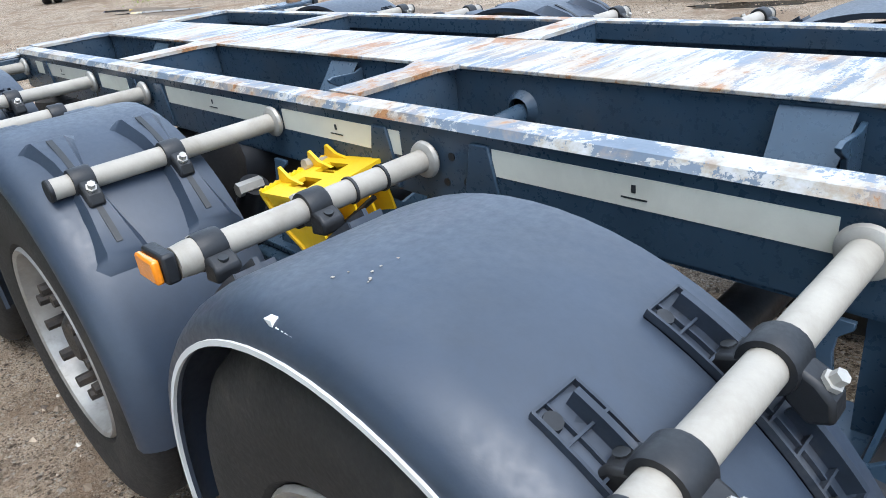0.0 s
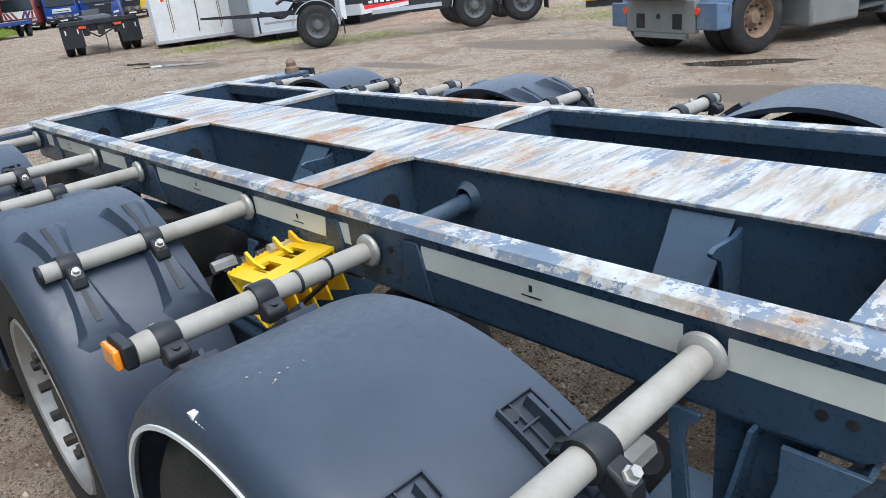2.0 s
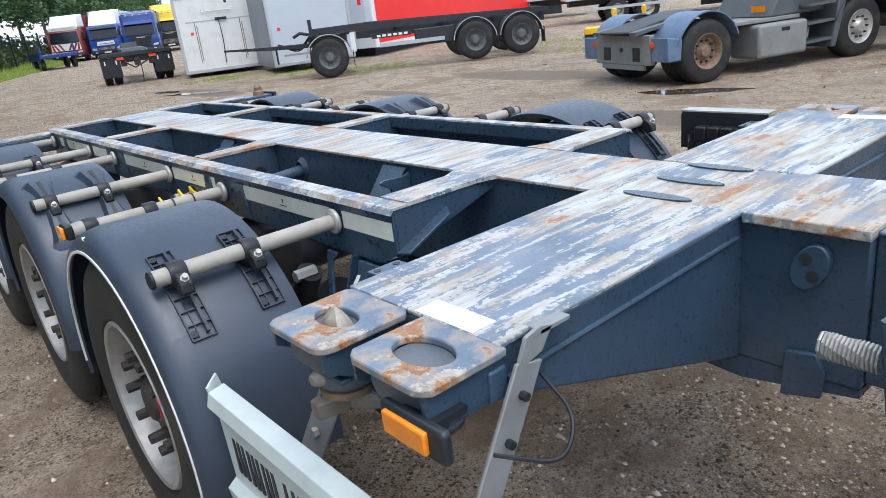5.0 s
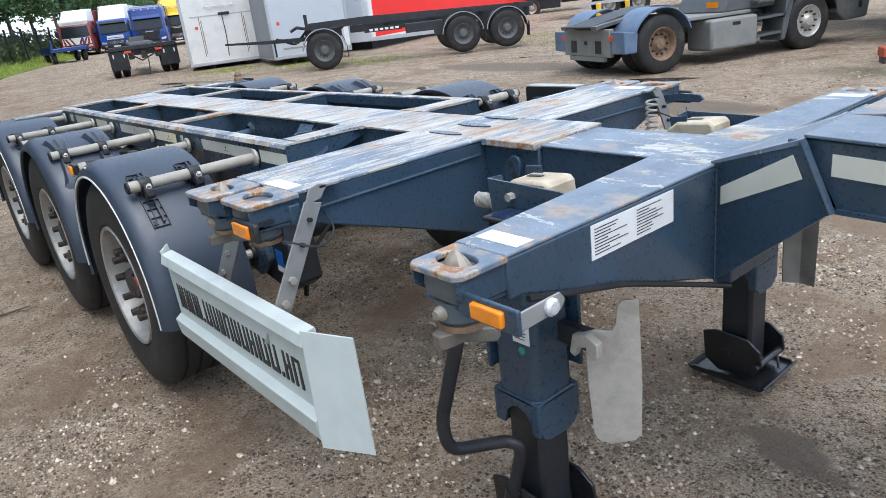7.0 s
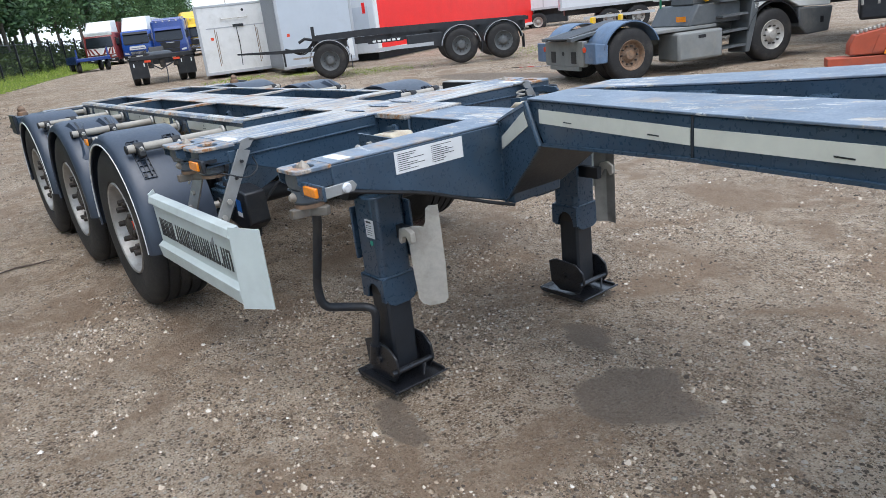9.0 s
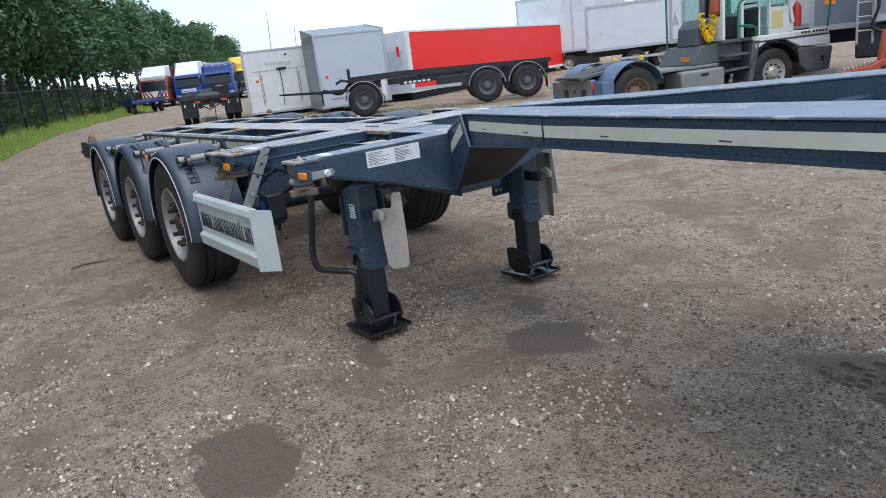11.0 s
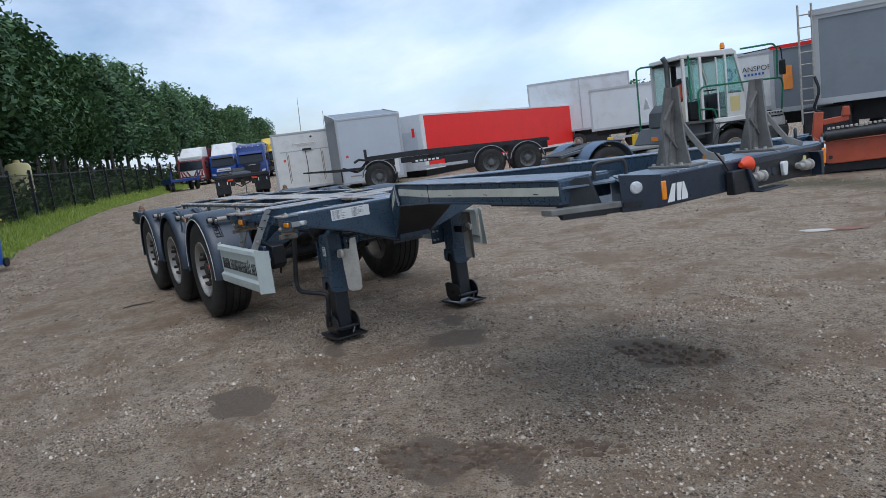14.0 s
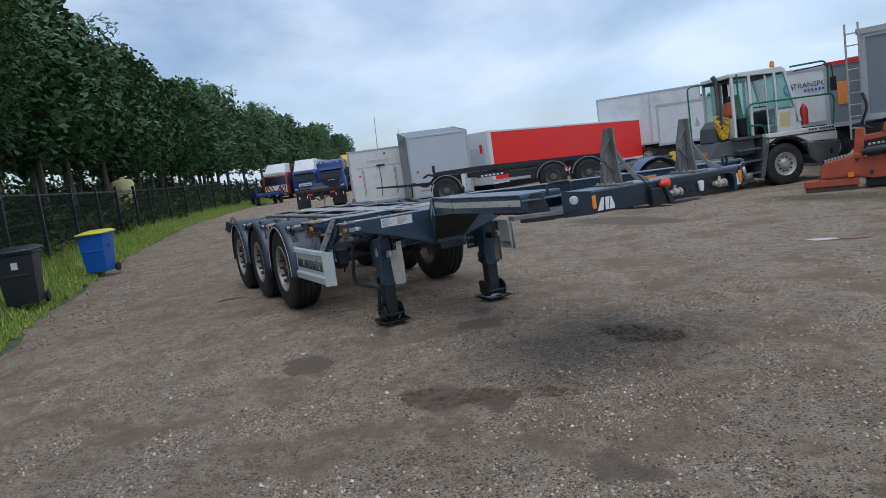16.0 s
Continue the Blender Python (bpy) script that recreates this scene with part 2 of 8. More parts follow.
def tube(path, r, n=12, caps=True):
    return bm_tube(bmesh.new(), path, r, n, caps)


def bm_lathe(bm, profile, centre, axis="y", n=40):
    """Turns a profile of (radius, along) about an axis through the centre."""
    c = Vector(centre)
    rings = []
    for k in range(n):
        a = k * math.tau / n
        ring = []
        for r, h in profile:
            p = {"y": (r * math.cos(a), h, r * math.sin(a)), "x": (h, r * math.cos(a), r * math.sin(a)), "z": (r * math.cos(a), r * math.sin(a), h)}[axis]
            ring.append(c + Vector(p))
        rings.append(ring)
    rings.append(rings[0])
    vs = [[bm.verts.new(p) for p in r] for r in rings[:-1]]
    vs.append(vs[0])
    m = len(profile)
    for a, b in zip(vs, vs[1:]):
        for i in range(m - 1):
            bm.faces.new((a[i], a[i + 1], b[i + 1], b[i]))
    bmesh.ops.remove_doubles(bm, verts=bm.verts, dist=1e-5)
    bmesh.ops.recalc_face_normals(bm, faces=bm.faces)
    return bm


def lathe(profile, centre, axis="y", n=40):
    return bm_lathe(bmesh.new(), profile, centre, axis, n)


def smooth_path(pts, r=0.06, n=5):
    """Rounds the corners of a path."""
    pts = [Vector(p) for p in pts]
    out = [pts[0]]
    for a, b, c in zip(pts, pts[1:], pts[2:]):
        u, v = (a - b), (c - b)
        k = min(r, u.length * 0.45, v.length * 0.45)
        p, q = b + u.normalized() * k, b + v.normalized() * k
        for i in range(n + 1):
            t = i / n
            out.append(p * (1 - t) ** 2 + b * 2 * t * (1 - t) + q * t * t)
    return out + [pts[-1]]


def link_mesh(name, bm, material, smooth=35, bevel=0.0, segments=2):
    me = bpy.data.meshes.new(name)
    bm.to_mesh(me)
    bm.free()
    mats = material if isinstance(material, (list, tuple)) else [material]
    for m in mats:
        me.materials.append(m)
    if smooth:
        me.shade_smooth()
        me.set_sharp_from_angle(angle=radians(smooth))
    ob = new(name, me)
    if bevel:
        b = ob.modifiers.new("bevel", "BEVEL")
        b.width, b.segments, b.limit_method, b.angle_limit = bevel, segments, "ANGLE", radians(40)
        b.harden_normals = False
    return ob


def part(name, bm, material, parent, label="", smooth=35, bevel=0.0):
    ob = link_mesh(name, bm, material, smooth, bevel)
    ob.parent = parent
    if label:
        ob["label"] = label
    return ob


def again(ob, parent, m):
    """The same part once more, with its own pieces, under a parent."""
    c = ob.copy()
    scene.collection.objects.link(c)
    c.parent = parent
    c.matrix_basis = m
    for k in ob.children:
        again(k, c, k.matrix_basis)
    return c


def thing(name, label, category, at=(0, 0, 0), turn=0.0, group="", kind=""):
    ob = new(name)
    ob.matrix_world = pose(*at, 0, 0, turn)
    ob.empty_display_size = 0.2
    return tagged(ob, label, category, group, kind)


def text_mesh(body, size, depth=0.001):
    c = bpy.data.curves.new("lettering", "FONT")
    c.body, c.size, c.extrude = body, size, depth
    c.align_x = "CENTER"
    o = bpy.data.objects.new("lettering", c)
    scene.collection.objects.link(o)
    me = bpy.data.meshes.new_from_object(o.evaluated_get(bpy.context.evaluated_depsgraph_get()))
    bm = bmesh.new()
    bm.from_mesh(me)
    bpy.data.objects.remove(o)
    bpy.data.curves.remove(c)
    bpy.data.meshes.remove(me)
    return bm


def shifted(bm, m):
    bmesh.ops.transform(bm, matrix=m, verts=bm.verts)
    return bm


def mirrored(bm):
    """The same shape on the other side of the vehicle."""
    bmesh.ops.scale(bm, vec=(1, -1, 1), verts=bm.verts)
    bmesh.ops.reverse_faces(bm, faces=bm.faces)
    return bm


def ground_z(x, y):
    """The yard lies level round the trailer and rises gently towards the far gate."""
    rise = 0.0105 * max(0.0, min(-x, 72.0) - 5.0)
    return rise


# ---- container trailer ----
def wheel_part(parent, x, side, name="wheel", red_tag=False):
    """A wide single truck wheel, outer side at -y before turning; side -1 near, +1 far."""
    tw, R = 0.385, 0.525
    h = tw / 2
    prof = [(0.292, -h + 0.035), (0.315, -h + 0.012), (0.40, -h), (0.455, -h + 0.004), (0.492, -h + 0.016), (0.515, -h + 0.034), (R, -h + 0.055)]
    for g in (-0.105, -0.036, 0.036, 0.105):
        prof += [(R, g - 0.009), (R - 0.012, g - 0.006), (R - 0.012, g + 0.006), (R, g + 0.009)]
    prof += [(R, h - 0.055), (0.515, h - 0.034), (0.492, h - 0.016), (0.455, h - 0.004), (0.40, h), (0.315, h - 0.012), (0.292, h - 0.035), (0.292, -h + 0.035)]
    w = part(name, lathe(prof, (0, 0, 0), "y", 56), RUBBER, parent, "worn dusty black truck tyre on a silver rim")
    rimp = [(0.296, -h + 0.030), (0.303, -h + 0.020), (0.296, -h + 0.010), (0.284, -h + 0.016), (0.276, -h + 0.040), (0.268, -h + 0.060), (0.262, -h + 0.118), (0.255, -h + 0.132)]
    part("rim", lathe(rimp, (0, 0, 0), "y", 48), RIM, w, "grimy silver steel rim")
    discp = [(0.255, -h + 0.132), (0.235, -h + 0.150), (0.205, -h + 0.138), (0.19, -h + 0.118), (0.14, -h + 0.112), (0.13, -h + 0.15), (0.13, -h + 0.21), (0.262, -h + 0.21), (0.285, h - 0.05), (0.296, h - 0.03)]
    part("wheel_disc", lathe(discp, (0, 0, 0), "y", 40), RIM_DISC, w, "rust-stained grey wheel disc")
    hubp = [(0.0, -h + 0.035), (0.060, -h + 0.038), (0.078, -h + 0.055), (0.085, -h + 0.105), (0.112, -h + 0.115), (0.120, -h + 0.145), (0.138, -h + 0.165)]
    part("hub", lathe(hubp, (0, 0, 0), "y", 28), HUB, w, "oily brown wheel hub")
    nut = tube([(0.167, -h + 0.118, 0), (0.167, -h + 0.076, 0), (0.167, -h + 0.075, 0), (0.167, -h + 0.022, 0)], [0.027, 0.026, 0.020, 0.018], 8)
    n0 = part("wheel_nut", nut, HUB, w)
    for k in range(1, 10):
        again(n0, w, pose(0, 0, 0, 0, 36 * k, 0))
    vent = lathe([(0.0, 0), (0.022, 0.0), (0.024, 0.004)], (0.222, -h + 0.1405, 0), "y", 10)
    v0 = part("vent_hole", vent, BLACK, w)
    for k in range(1, 10):
        again(v0, w, pose(0, 0, 0, 0, 36 * k + 18, 0))
    if red_tag:
        part("red_tag", box(0.055, 0.075, -h + 0.05, -h + 0.058, -0.04, 0.05), ORANGE_RED, w, "small red tag on the hub")
    w.matrix_basis = pose(x, side * 1.035, R, 0, 0, 0 if side < 0 else 180)
    return w


GUARD_R = 0.608


def guard_bm(R=GUARD_R, a0=-6, a1=186, y_in=-0.815, y_out=-1.240):
    """A wheel arch shell in section: flat crown, rolled shoulder and a lip."""
    prof = [(y_in, R - 0.022), (y_in + 0.004, R - 0.004), (y_in - 0.03, R), (y_out + 0.085, R + 0.004), (y_out + 0.045, R - 0.004), (y_out + 0.018, R - 0.020),
            (y_out + 0.003, R - 0.035), (y_out, R - 0.060), (y_out + 0.012, R - 0.062), (y_out + 0.018, R - 0.040), (y_out + 0.05, R - 0.018), (y_in - 0.02, R - 0.012)]
    rings = []
    n = 44
    for i in range(n + 1):
        a = radians(a0 + (a1 - a0) * i / n)
        rings.append([(r * math.cos(a), y, r * math.sin(a)) for y, r in prof])
    return loft(rings, True, True)


def arc_strip(R0, R1, y0, y1, a0, a1, n=24):
    rings = []
    for i in range(n + 1):
        a = radians(a0 + (a1 - a0) * i / n)
        c, s = math.cos(a), math.sin(a)
        rings.append([(R0 * c, y0, R0 * s), (R1 * c, y0, R1 * s), (R1 * c, y1, R1 * s), (R0 * c, y1, R0 * s)])
    return loft(rings)


def ladder_bm(R, yc, a0, a1):
    """The ribbed slide rail moulded on a wheel arch: two ribs, rungs and a base."""
    bm = bmesh.new()
    w = 0.037
    m0, m1 = a0 + (a1 - a0) * 0.04, a0 + (a1 - a0) * 0.40
    for f in (arc_strip(R, R + 0.003, yc - w, yc + w, a0, a1, 10), arc_strip(R, R + 0.014, yc - w, yc - w + 0.004, a0, a1, 10),
              arc_strip(R, R + 0.010, yc - 0.014, yc - 0.011, a0, a1, 10), arc_strip(R, R + 0.026, yc + 0.008, yc + 0.017, m0, m1, 6),
              arc_strip(R, R + 0.026, yc + 0.008, yc + 0.017, a1 - (m1 - a0), a1 - (m0 - a0), 6), arc_strip(R, R + 0.012, yc + w - 0.004, yc + w, a0, a1, 10)):
        tmp = bpy.data.meshes.new("t")
        f.to_mesh(tmp)
        f.free()
        bm.from_mesh(tmp)
        bpy.data.meshes.remove(tmp)
    k = 7
    for i in range(k + 1):
        a = a0 + (a1 - a0) * i / k
        f = arc_strip(R, R + 0.013, yc - 0.035, yc + 0.035, a - 0.15, a + 0.15, 1)
        tmp = bpy.data.meshes.new("t")
        f.to_mesh(tmp)
        f.free()
        bm.from_mesh(tmp)
        bpy.data.meshes.remove(tmp)
    return bm


def ramp_bm(R, yc, a0, a1):
    """A wedge-shaped mounting foot moulded on the middle wheel arch."""
    rings = []
    for i, (f, w, h) in enumerate(((0.0, 0.034, 0.030), (0.30, 0.042, 0.032), (0.78, 0.062, 0.030), (0.86, 0.072, 0.022), (1.0, 0.080, 0.001))):
        a = radians(a0 + (a1 - a0) * f)
        c, s = math.cos(a), math.sin(a)
        rings.append([((R - 0.004) * c, yc - w, (R - 0.004) * s), ((R + h) * c, yc - w * 0.6, (R + h) * s), ((R + h) * c, yc + w * 0.6, (R + h) * s), ((R - 0.004) * c, yc + w, (R - 0.004) * s)])
    return loft(rings)


RAIL_PLASTIC = plain("rail_plastic", (0.022, 0.030, 0.044), 0.42, vary=0.25, scale=20, dirt=(0.16, 0.15, 0.14), dirt_amount=0.35)


CLAMP_Y = (-0.890, -1.108)


def mudguard(parent, x, side, pipes, style):
    g = part("mudguard", guard_bm(), FENDER, parent, "dark blue-grey plastic mudguard with a white edge line", 50)
    g.matrix_basis = pose(x, 0, 0.525, 0, 0, 0)
    if side > 0:
        bm = bmesh.new()
        bm.from_mesh(g.data)
        mirrored(bm)
        bm.to_mesh(g.data)
        bm.free()
    sgn = -side
    def own(bm):
        return bm if side < 0 else mirrored(bm)
    if style != "middle":
        part("edge_line", own(arc_strip(GUARD_R - 0.0625, GUARD_R - 0.0535, -1.2430, -1.2365, -6, 180, 40)), WHITE, g, "white edge line")
    for px, which in pipes:
        a = math.degrees(math.atan2(0.533, px - x))
        for yc in CLAMP_Y:
            if style == "middle":
                part("mounting_foot", own(ramp_bm(GUARD_R, yc, a - 2, a - 22)), FENDER, g)
                part("mounting_foot", own(ramp_bm(GUARD_R, yc, a + 2, a + 20)), FENDER, g)
                part("slot", own(arc_strip(GUARD_R + 0.022, GUARD_R + 0.0325, yc - 0.007, yc + 0.007, a - 16, a - 4, 6)), PRINT, g)
                part("slot", own(arc_strip(GUARD_R + 0.022, GUARD_R + 0.0325, yc - 0.007, yc + 0.007, a + 4, a + 15, 6)), PRINT, g)
            else:
                d = (-16, 11.5) if yc > -1 else (-17.5, 11)
                d = d if a < 90 else (-d[1], -d[0])
                sr = part("slide_rail", own(ladder_bm(GUARD_R, yc, a + d[0], a + d[1])), RAIL_PLASTIC, g, "ribbed black slide rail")
                for f in (0.06, 0.94):
                    b = radians(a + d[0] + (d[1] - d[0]) * f)
                    part("rail_screw", own(tube([((GUARD_R + 0.002) * math.cos(b), yc - 0.024, (GUARD_R + 0.002) * math.sin(b)), ((GUARD_R + 0.012) * math.cos(b), yc - 0.024, (GUARD_R + 0.012) * math.sin(b))], 0.011, 10)), BLACK, sr)
    if side < 0 and style == "front":
        tri = prism([(-0.074, 0.588), (-0.058, 0.590), (-0.055, 0.574)], "y", -1.2255, -1.214)
        part("badge", tri, WHITE, g, "small white maker's mark")
        for dx, w in ((-0.050, 0.007), (-0.038, 0.004), (-0.030, 0.007), (-0.019, 0.006), (-0.009, 0.006)):
            part("badge_bar", box(dx, dx + w, -1.2255, -1.214, 0.573, 0.584), WHITE, g)
        for k in range(9):
            a = 88 + 7 * random.random()
            yk = -1.05 - 0.09 * random.random()
            part("scuff", arc_strip(GUARD_R + 0.0042, GUARD_R + 0.0050, yk, yk + 0.001 + 0.003 * random.random(), a, a + 0.1 + 0.4 * random.random(), 1), CASTING, g)
    return g


def AX_NEAR(x):
    """The axle that a mudguard tube belongs to."""
    return min((0.0, -1.42, -2.84), key=lambda a: abs(a - x))


def pipe_arm(parent, x, side, y_end=-1.178, lamp=False):
    z = 1.048 if lamp else 1.058
    y_end = -1.135 if lamp else y_end
    s = 1 if side < 0 else -1
    t = part("pipe", tube([(x, s * -0.585, z), (x, s * y_end, z)], 0.0245, 20), PIPE, parent, "pale grey round mudguard tube")
    part("pipe_collar", lathe([(0.0245, 0), (0.038, 0), (0.042, 0.006), (0.039, 0.014), (0.031, 0.019), (0.0245, 0.019)], (x, s * -0.587, z), "y", 24) if side > 0 else
         lathe([(0.0245, 0), (0.038, 0), (0.042, -0.006), (0.039, -0.014), (0.031, -0.019), (0.0245, -0.019)], (x, -0.587, z), "y", 24), GALV, t, "welded steel collar")
    part("end_cap", lathe([(0.0, 0), (0.024, 0), (0.0265, s * 0.003), (0.0265, s * 0.010)], (x, s * (y_end - 0.006), z), "y", 18), BLACK, t, "black plastic end cap")
    for yc in CLAMP_Y:
        c = part("clamp", lathe([(0.0250, -0.024), (0.033, -0.024), (0.035, -0.019), (0.035, 0.019), (0.033, 0.024), (0.0250, 0.024)], (x, s * yc, z), "y", 22), BLACK, t, "black plastic pipe clamp")
        q = 1 if x > AX_NEAR(x) else -1
        bm = bm_prism(bmesh.new(), [(x + q * 0.024, z + 0.012), (x + q * 0.050, z + 0.000), (x + q * 0.068, z - 0.018), (x + q * 0.072, z - 0.045), (x + q * 0.045, z - 0.056), (x + q * 0.016, z - 0.032)], "y", s * yc - 0.019, s * yc + 0.019)
        part("clamp_ear", bm, BLACK, c, bevel=0.006)
        bm = bm_prism(bmesh.new(), [(x - q * 0.024, z + 0.006), (x - q * 0.052, z - 0.004), (x - q * 0.064, z - 0.016), (x - q * 0.062, z - 0.040), (x - q * 0.016, z - 0.046)], "y", s * yc - 0.025, s * yc + 0.025)
        part("clamp_block", bm, BLACK, c, bevel=0.006)
        d = Vector((q * 0.62, 0, 0.78)).normalized()
        o = Vector((x + q * 0.055, s * yc, z - 0.008))
        part("bolt", tube([o - d * 0.01, o + d * 0.008, o + d * 0.0085, o + d * 0.020], [0.013, 0.013, 0.009, 0.009], 6), GALV, c)
        o = Vector((x - q * 0.048, s * yc, z - 0.004))
        part("bolt_hole", tube([o - Vector((0, 0, 0.004)), o + Vector((q * -0.002, 0, 0.0035))], 0.009, 10), PRINT, c)
    if lamp:
        part("lamp_holder", lathe([(0.0245, 0.0), (0.031, -0.004), (0.031, -0.06), (0.028, -0.085), (0.0, -0.085)], (x, s * y_end + 0.05, z), "y", 18), PIPE, t)
        b = part("lamp_base", box(x - 0.060, x + 0.022, y_end - 0.062, y_end - 0.036, z - 0.026, z + 0.028), BLACK, t, "black lamp base", bevel=0.006)
        part("lamp_lens", box(x - 0.055, x + 0.016, y_end - 0.077, y_end - 0.0625, z - 0.021, z + 0.023), AMBER, b, "orange side marker lamp", bevel=0.005)
        for yb in (-0.72, -0.80):
            part("cable_tie", lathe([(0.0250, -0.003), (0.0285, -0.003), (0.0285, 0.003), (0.0250, 0.003)], (x, yb, z), "y", 16), BLACK, t)
    return t


def twist_lock(parent, x, y, z, turn=0.0, w=0.19, d=0.17, cone=True):
    """Container lock at a bolster's end: a worn pad with a hole, the cone in it, and the housing and nut below."""
    bm = bmesh.new()
    n = 48
    outer, inner = [], []
    for k in range(n):
        a = (k + 0.5) * math.tau / n
        c, s = math.cos(a), math.sin(a)
        m = max(abs(c) / (w / 2), abs(s) / (d / 2))
        if s < 0:
            m = max(m, (abs(c) / (w / 2) + abs(s) / (d / 2)) / 1.80)
        outer.append((c / m, s / m))
        inner.append((0.057 * c, 0.034 * s) if cone else (0.066 * c, 0.042 * s))
    vo = [bm.verts.new((px, py, 0)) for px, py in outer]
    vi = [bm.verts.new((px, py, 0)) for px, py in inner]
    vl = [bm.verts.new((px, py, -0.015)) for px, py in inner]
    vb = [bm.verts.new((px, py, -0.015)) for px, py in outer]
    for k in range(n):
        j = (k + 1) % n
        bm.faces.new((vo[k], vo[j], vi[j], vi[k]))
        bm.faces.new((vi[k], vi[j], vl[j], vl[k]))
        bm.faces.new((vo[j], vo[k], vb[k], vb[j]))
        bm.faces.new((vl[k], vl[j], vb[j], vb[k]))
    bmesh.ops.recalc_face_normals(bm, faces=bm.faces)
    p = part("lock_pad", bm, PAD, parent, "rust-stained lock pad with an oval hole", bevel=0.003)
    if cone:
        part("lock_cone", loft([[(0.044 * math.cos(k * math.tau / 16) * f * (1 - g * (k % 2)), 0.027 * math.sin(k * math.tau / 16) * f * (1 - g * (k % 2)), h) for k in range(16)]
                            for f, h, g in ((1, -0.05, 0), (1, -0.018, 0.06), (0.62, 0.004, 0.20), (0.16, 0.018, 0.10), (0.05, 0.020, 0))]), CASTING, p, "worn steel locking cone")
    part("housing", loft([[(a * w * f, b * d * f, h) for a, b in ((-1, -1), (-0.5, -1.08), (0.5, -1.08), (1, -1), (1, 1), (-1, 1))] for f, h in ((0.34, -0.015), (0.36, -0.05), (0.33, -0.082))]), HOUSING, p, bevel=0.010)
    if not cone:
        part("lock_well", lathe([(0.0, -0.040), (0.045, -0.038), (0.060, -0.020), (0.064, -0.0155), (0.0, -0.0155)], (0, 0, 0), "z", 24), RUSTY, p, "rusty empty lock well")
    for q in (-1, 1):
        part("cheek", prism([(-d * 0.45, -0.015), (d * 0.5, -0.015), (d * 0.5, -0.078), (-d * 0.20, -0.078), (-d * 0.45, -0.050)], "x", q * w * 0.43 - 0.004, q * w * 0.43 + 0.004), PAINT, p)
    part("floor_plate", box(-w * 0.43, w * 0.43, -d * 0.30, d * 0.5, -0.092, -0.082), PAINT, p, bevel=0.002)
    part("barrel", lathe([(0.0, -0.135), (0.05, -0.135), (0.058, -0.125), (0.058, -0.082), (0.0, -0.082)], (0, 0, 0), "z", 20), HOUSING, p)
    part("grease_ring", lathe([(0.045, -0.150), (0.056, -0.150), (0.056, -0.136), (0.045, -0.136)], (0, 0, 0), "z", 18), RUSTY, p, "ring of rust and old grease")
    if cone:
        bm = bmesh.new()
        for k in range(3):
            a = k * math.tau / 3 + 0.5
            c, s = math.cos(a), math.sin(a)
            bm_loft(bm, [[(c * r - s * o, s * r + c * o, h) for o, h in ((-q, -0.150), (q, -0.150), (q, -0.185), (-q, -0.185))] for r, q in ((0.0, 0.024), (0.050, 0.022), (0.080, 0.014))])
        part("wing_nut", bm, WING, p, "three-armed cast wing nut", bevel=0.004)
    part("knob", lathe([(0.0, -0.020), (0.010, -0.020), (0.017, -0.008), (0.018, 0.0), (0.015, 0.010), (0.0, 0.016)], (0, -0.055, -0.105), "y", 14), CASTING, p)
    p.matrix_basis = pose(x, y, z, 0, 0, turn)
    return p


def web_plate(pts3, t):
    """A plate through four or more corners of a plane, given a thickness along its normal."""
    pts = [Vector(p) for p in pts3]
    nrm = (pts[1] - pts[0]).cross(pts[2] - pts[0]).normalized() * t
    return loft([[p - nrm * 0.5 for p in pts], [p + nrm * 0.5 for p in pts]])


WING = plain("grey_wing_casting", (0.15, 0.135, 0.115), 0.6, 0.2, vary=0.3, scale=18, dirt=(0.26, 0.15, 0.07), dirt_amount=0.5, bumpy=0.2)
PAD = worn_deck("worn_lock_pad", (1.0, 1.0, 1.0), 0.545, 0.545, 16.0, 7.0)
HOUSING = plain("dusty_slate_casting", (0.095, 0.112, 0.130), 0.55, vary=0.25, scale=10, dirt=(0.20, 0.17, 0.13), dirt_amount=0.6, bumpy=0.12)
trailer = thing("container_trailer", "slate-blue three-axle container trailer with a worn rusty deck", "trailer")

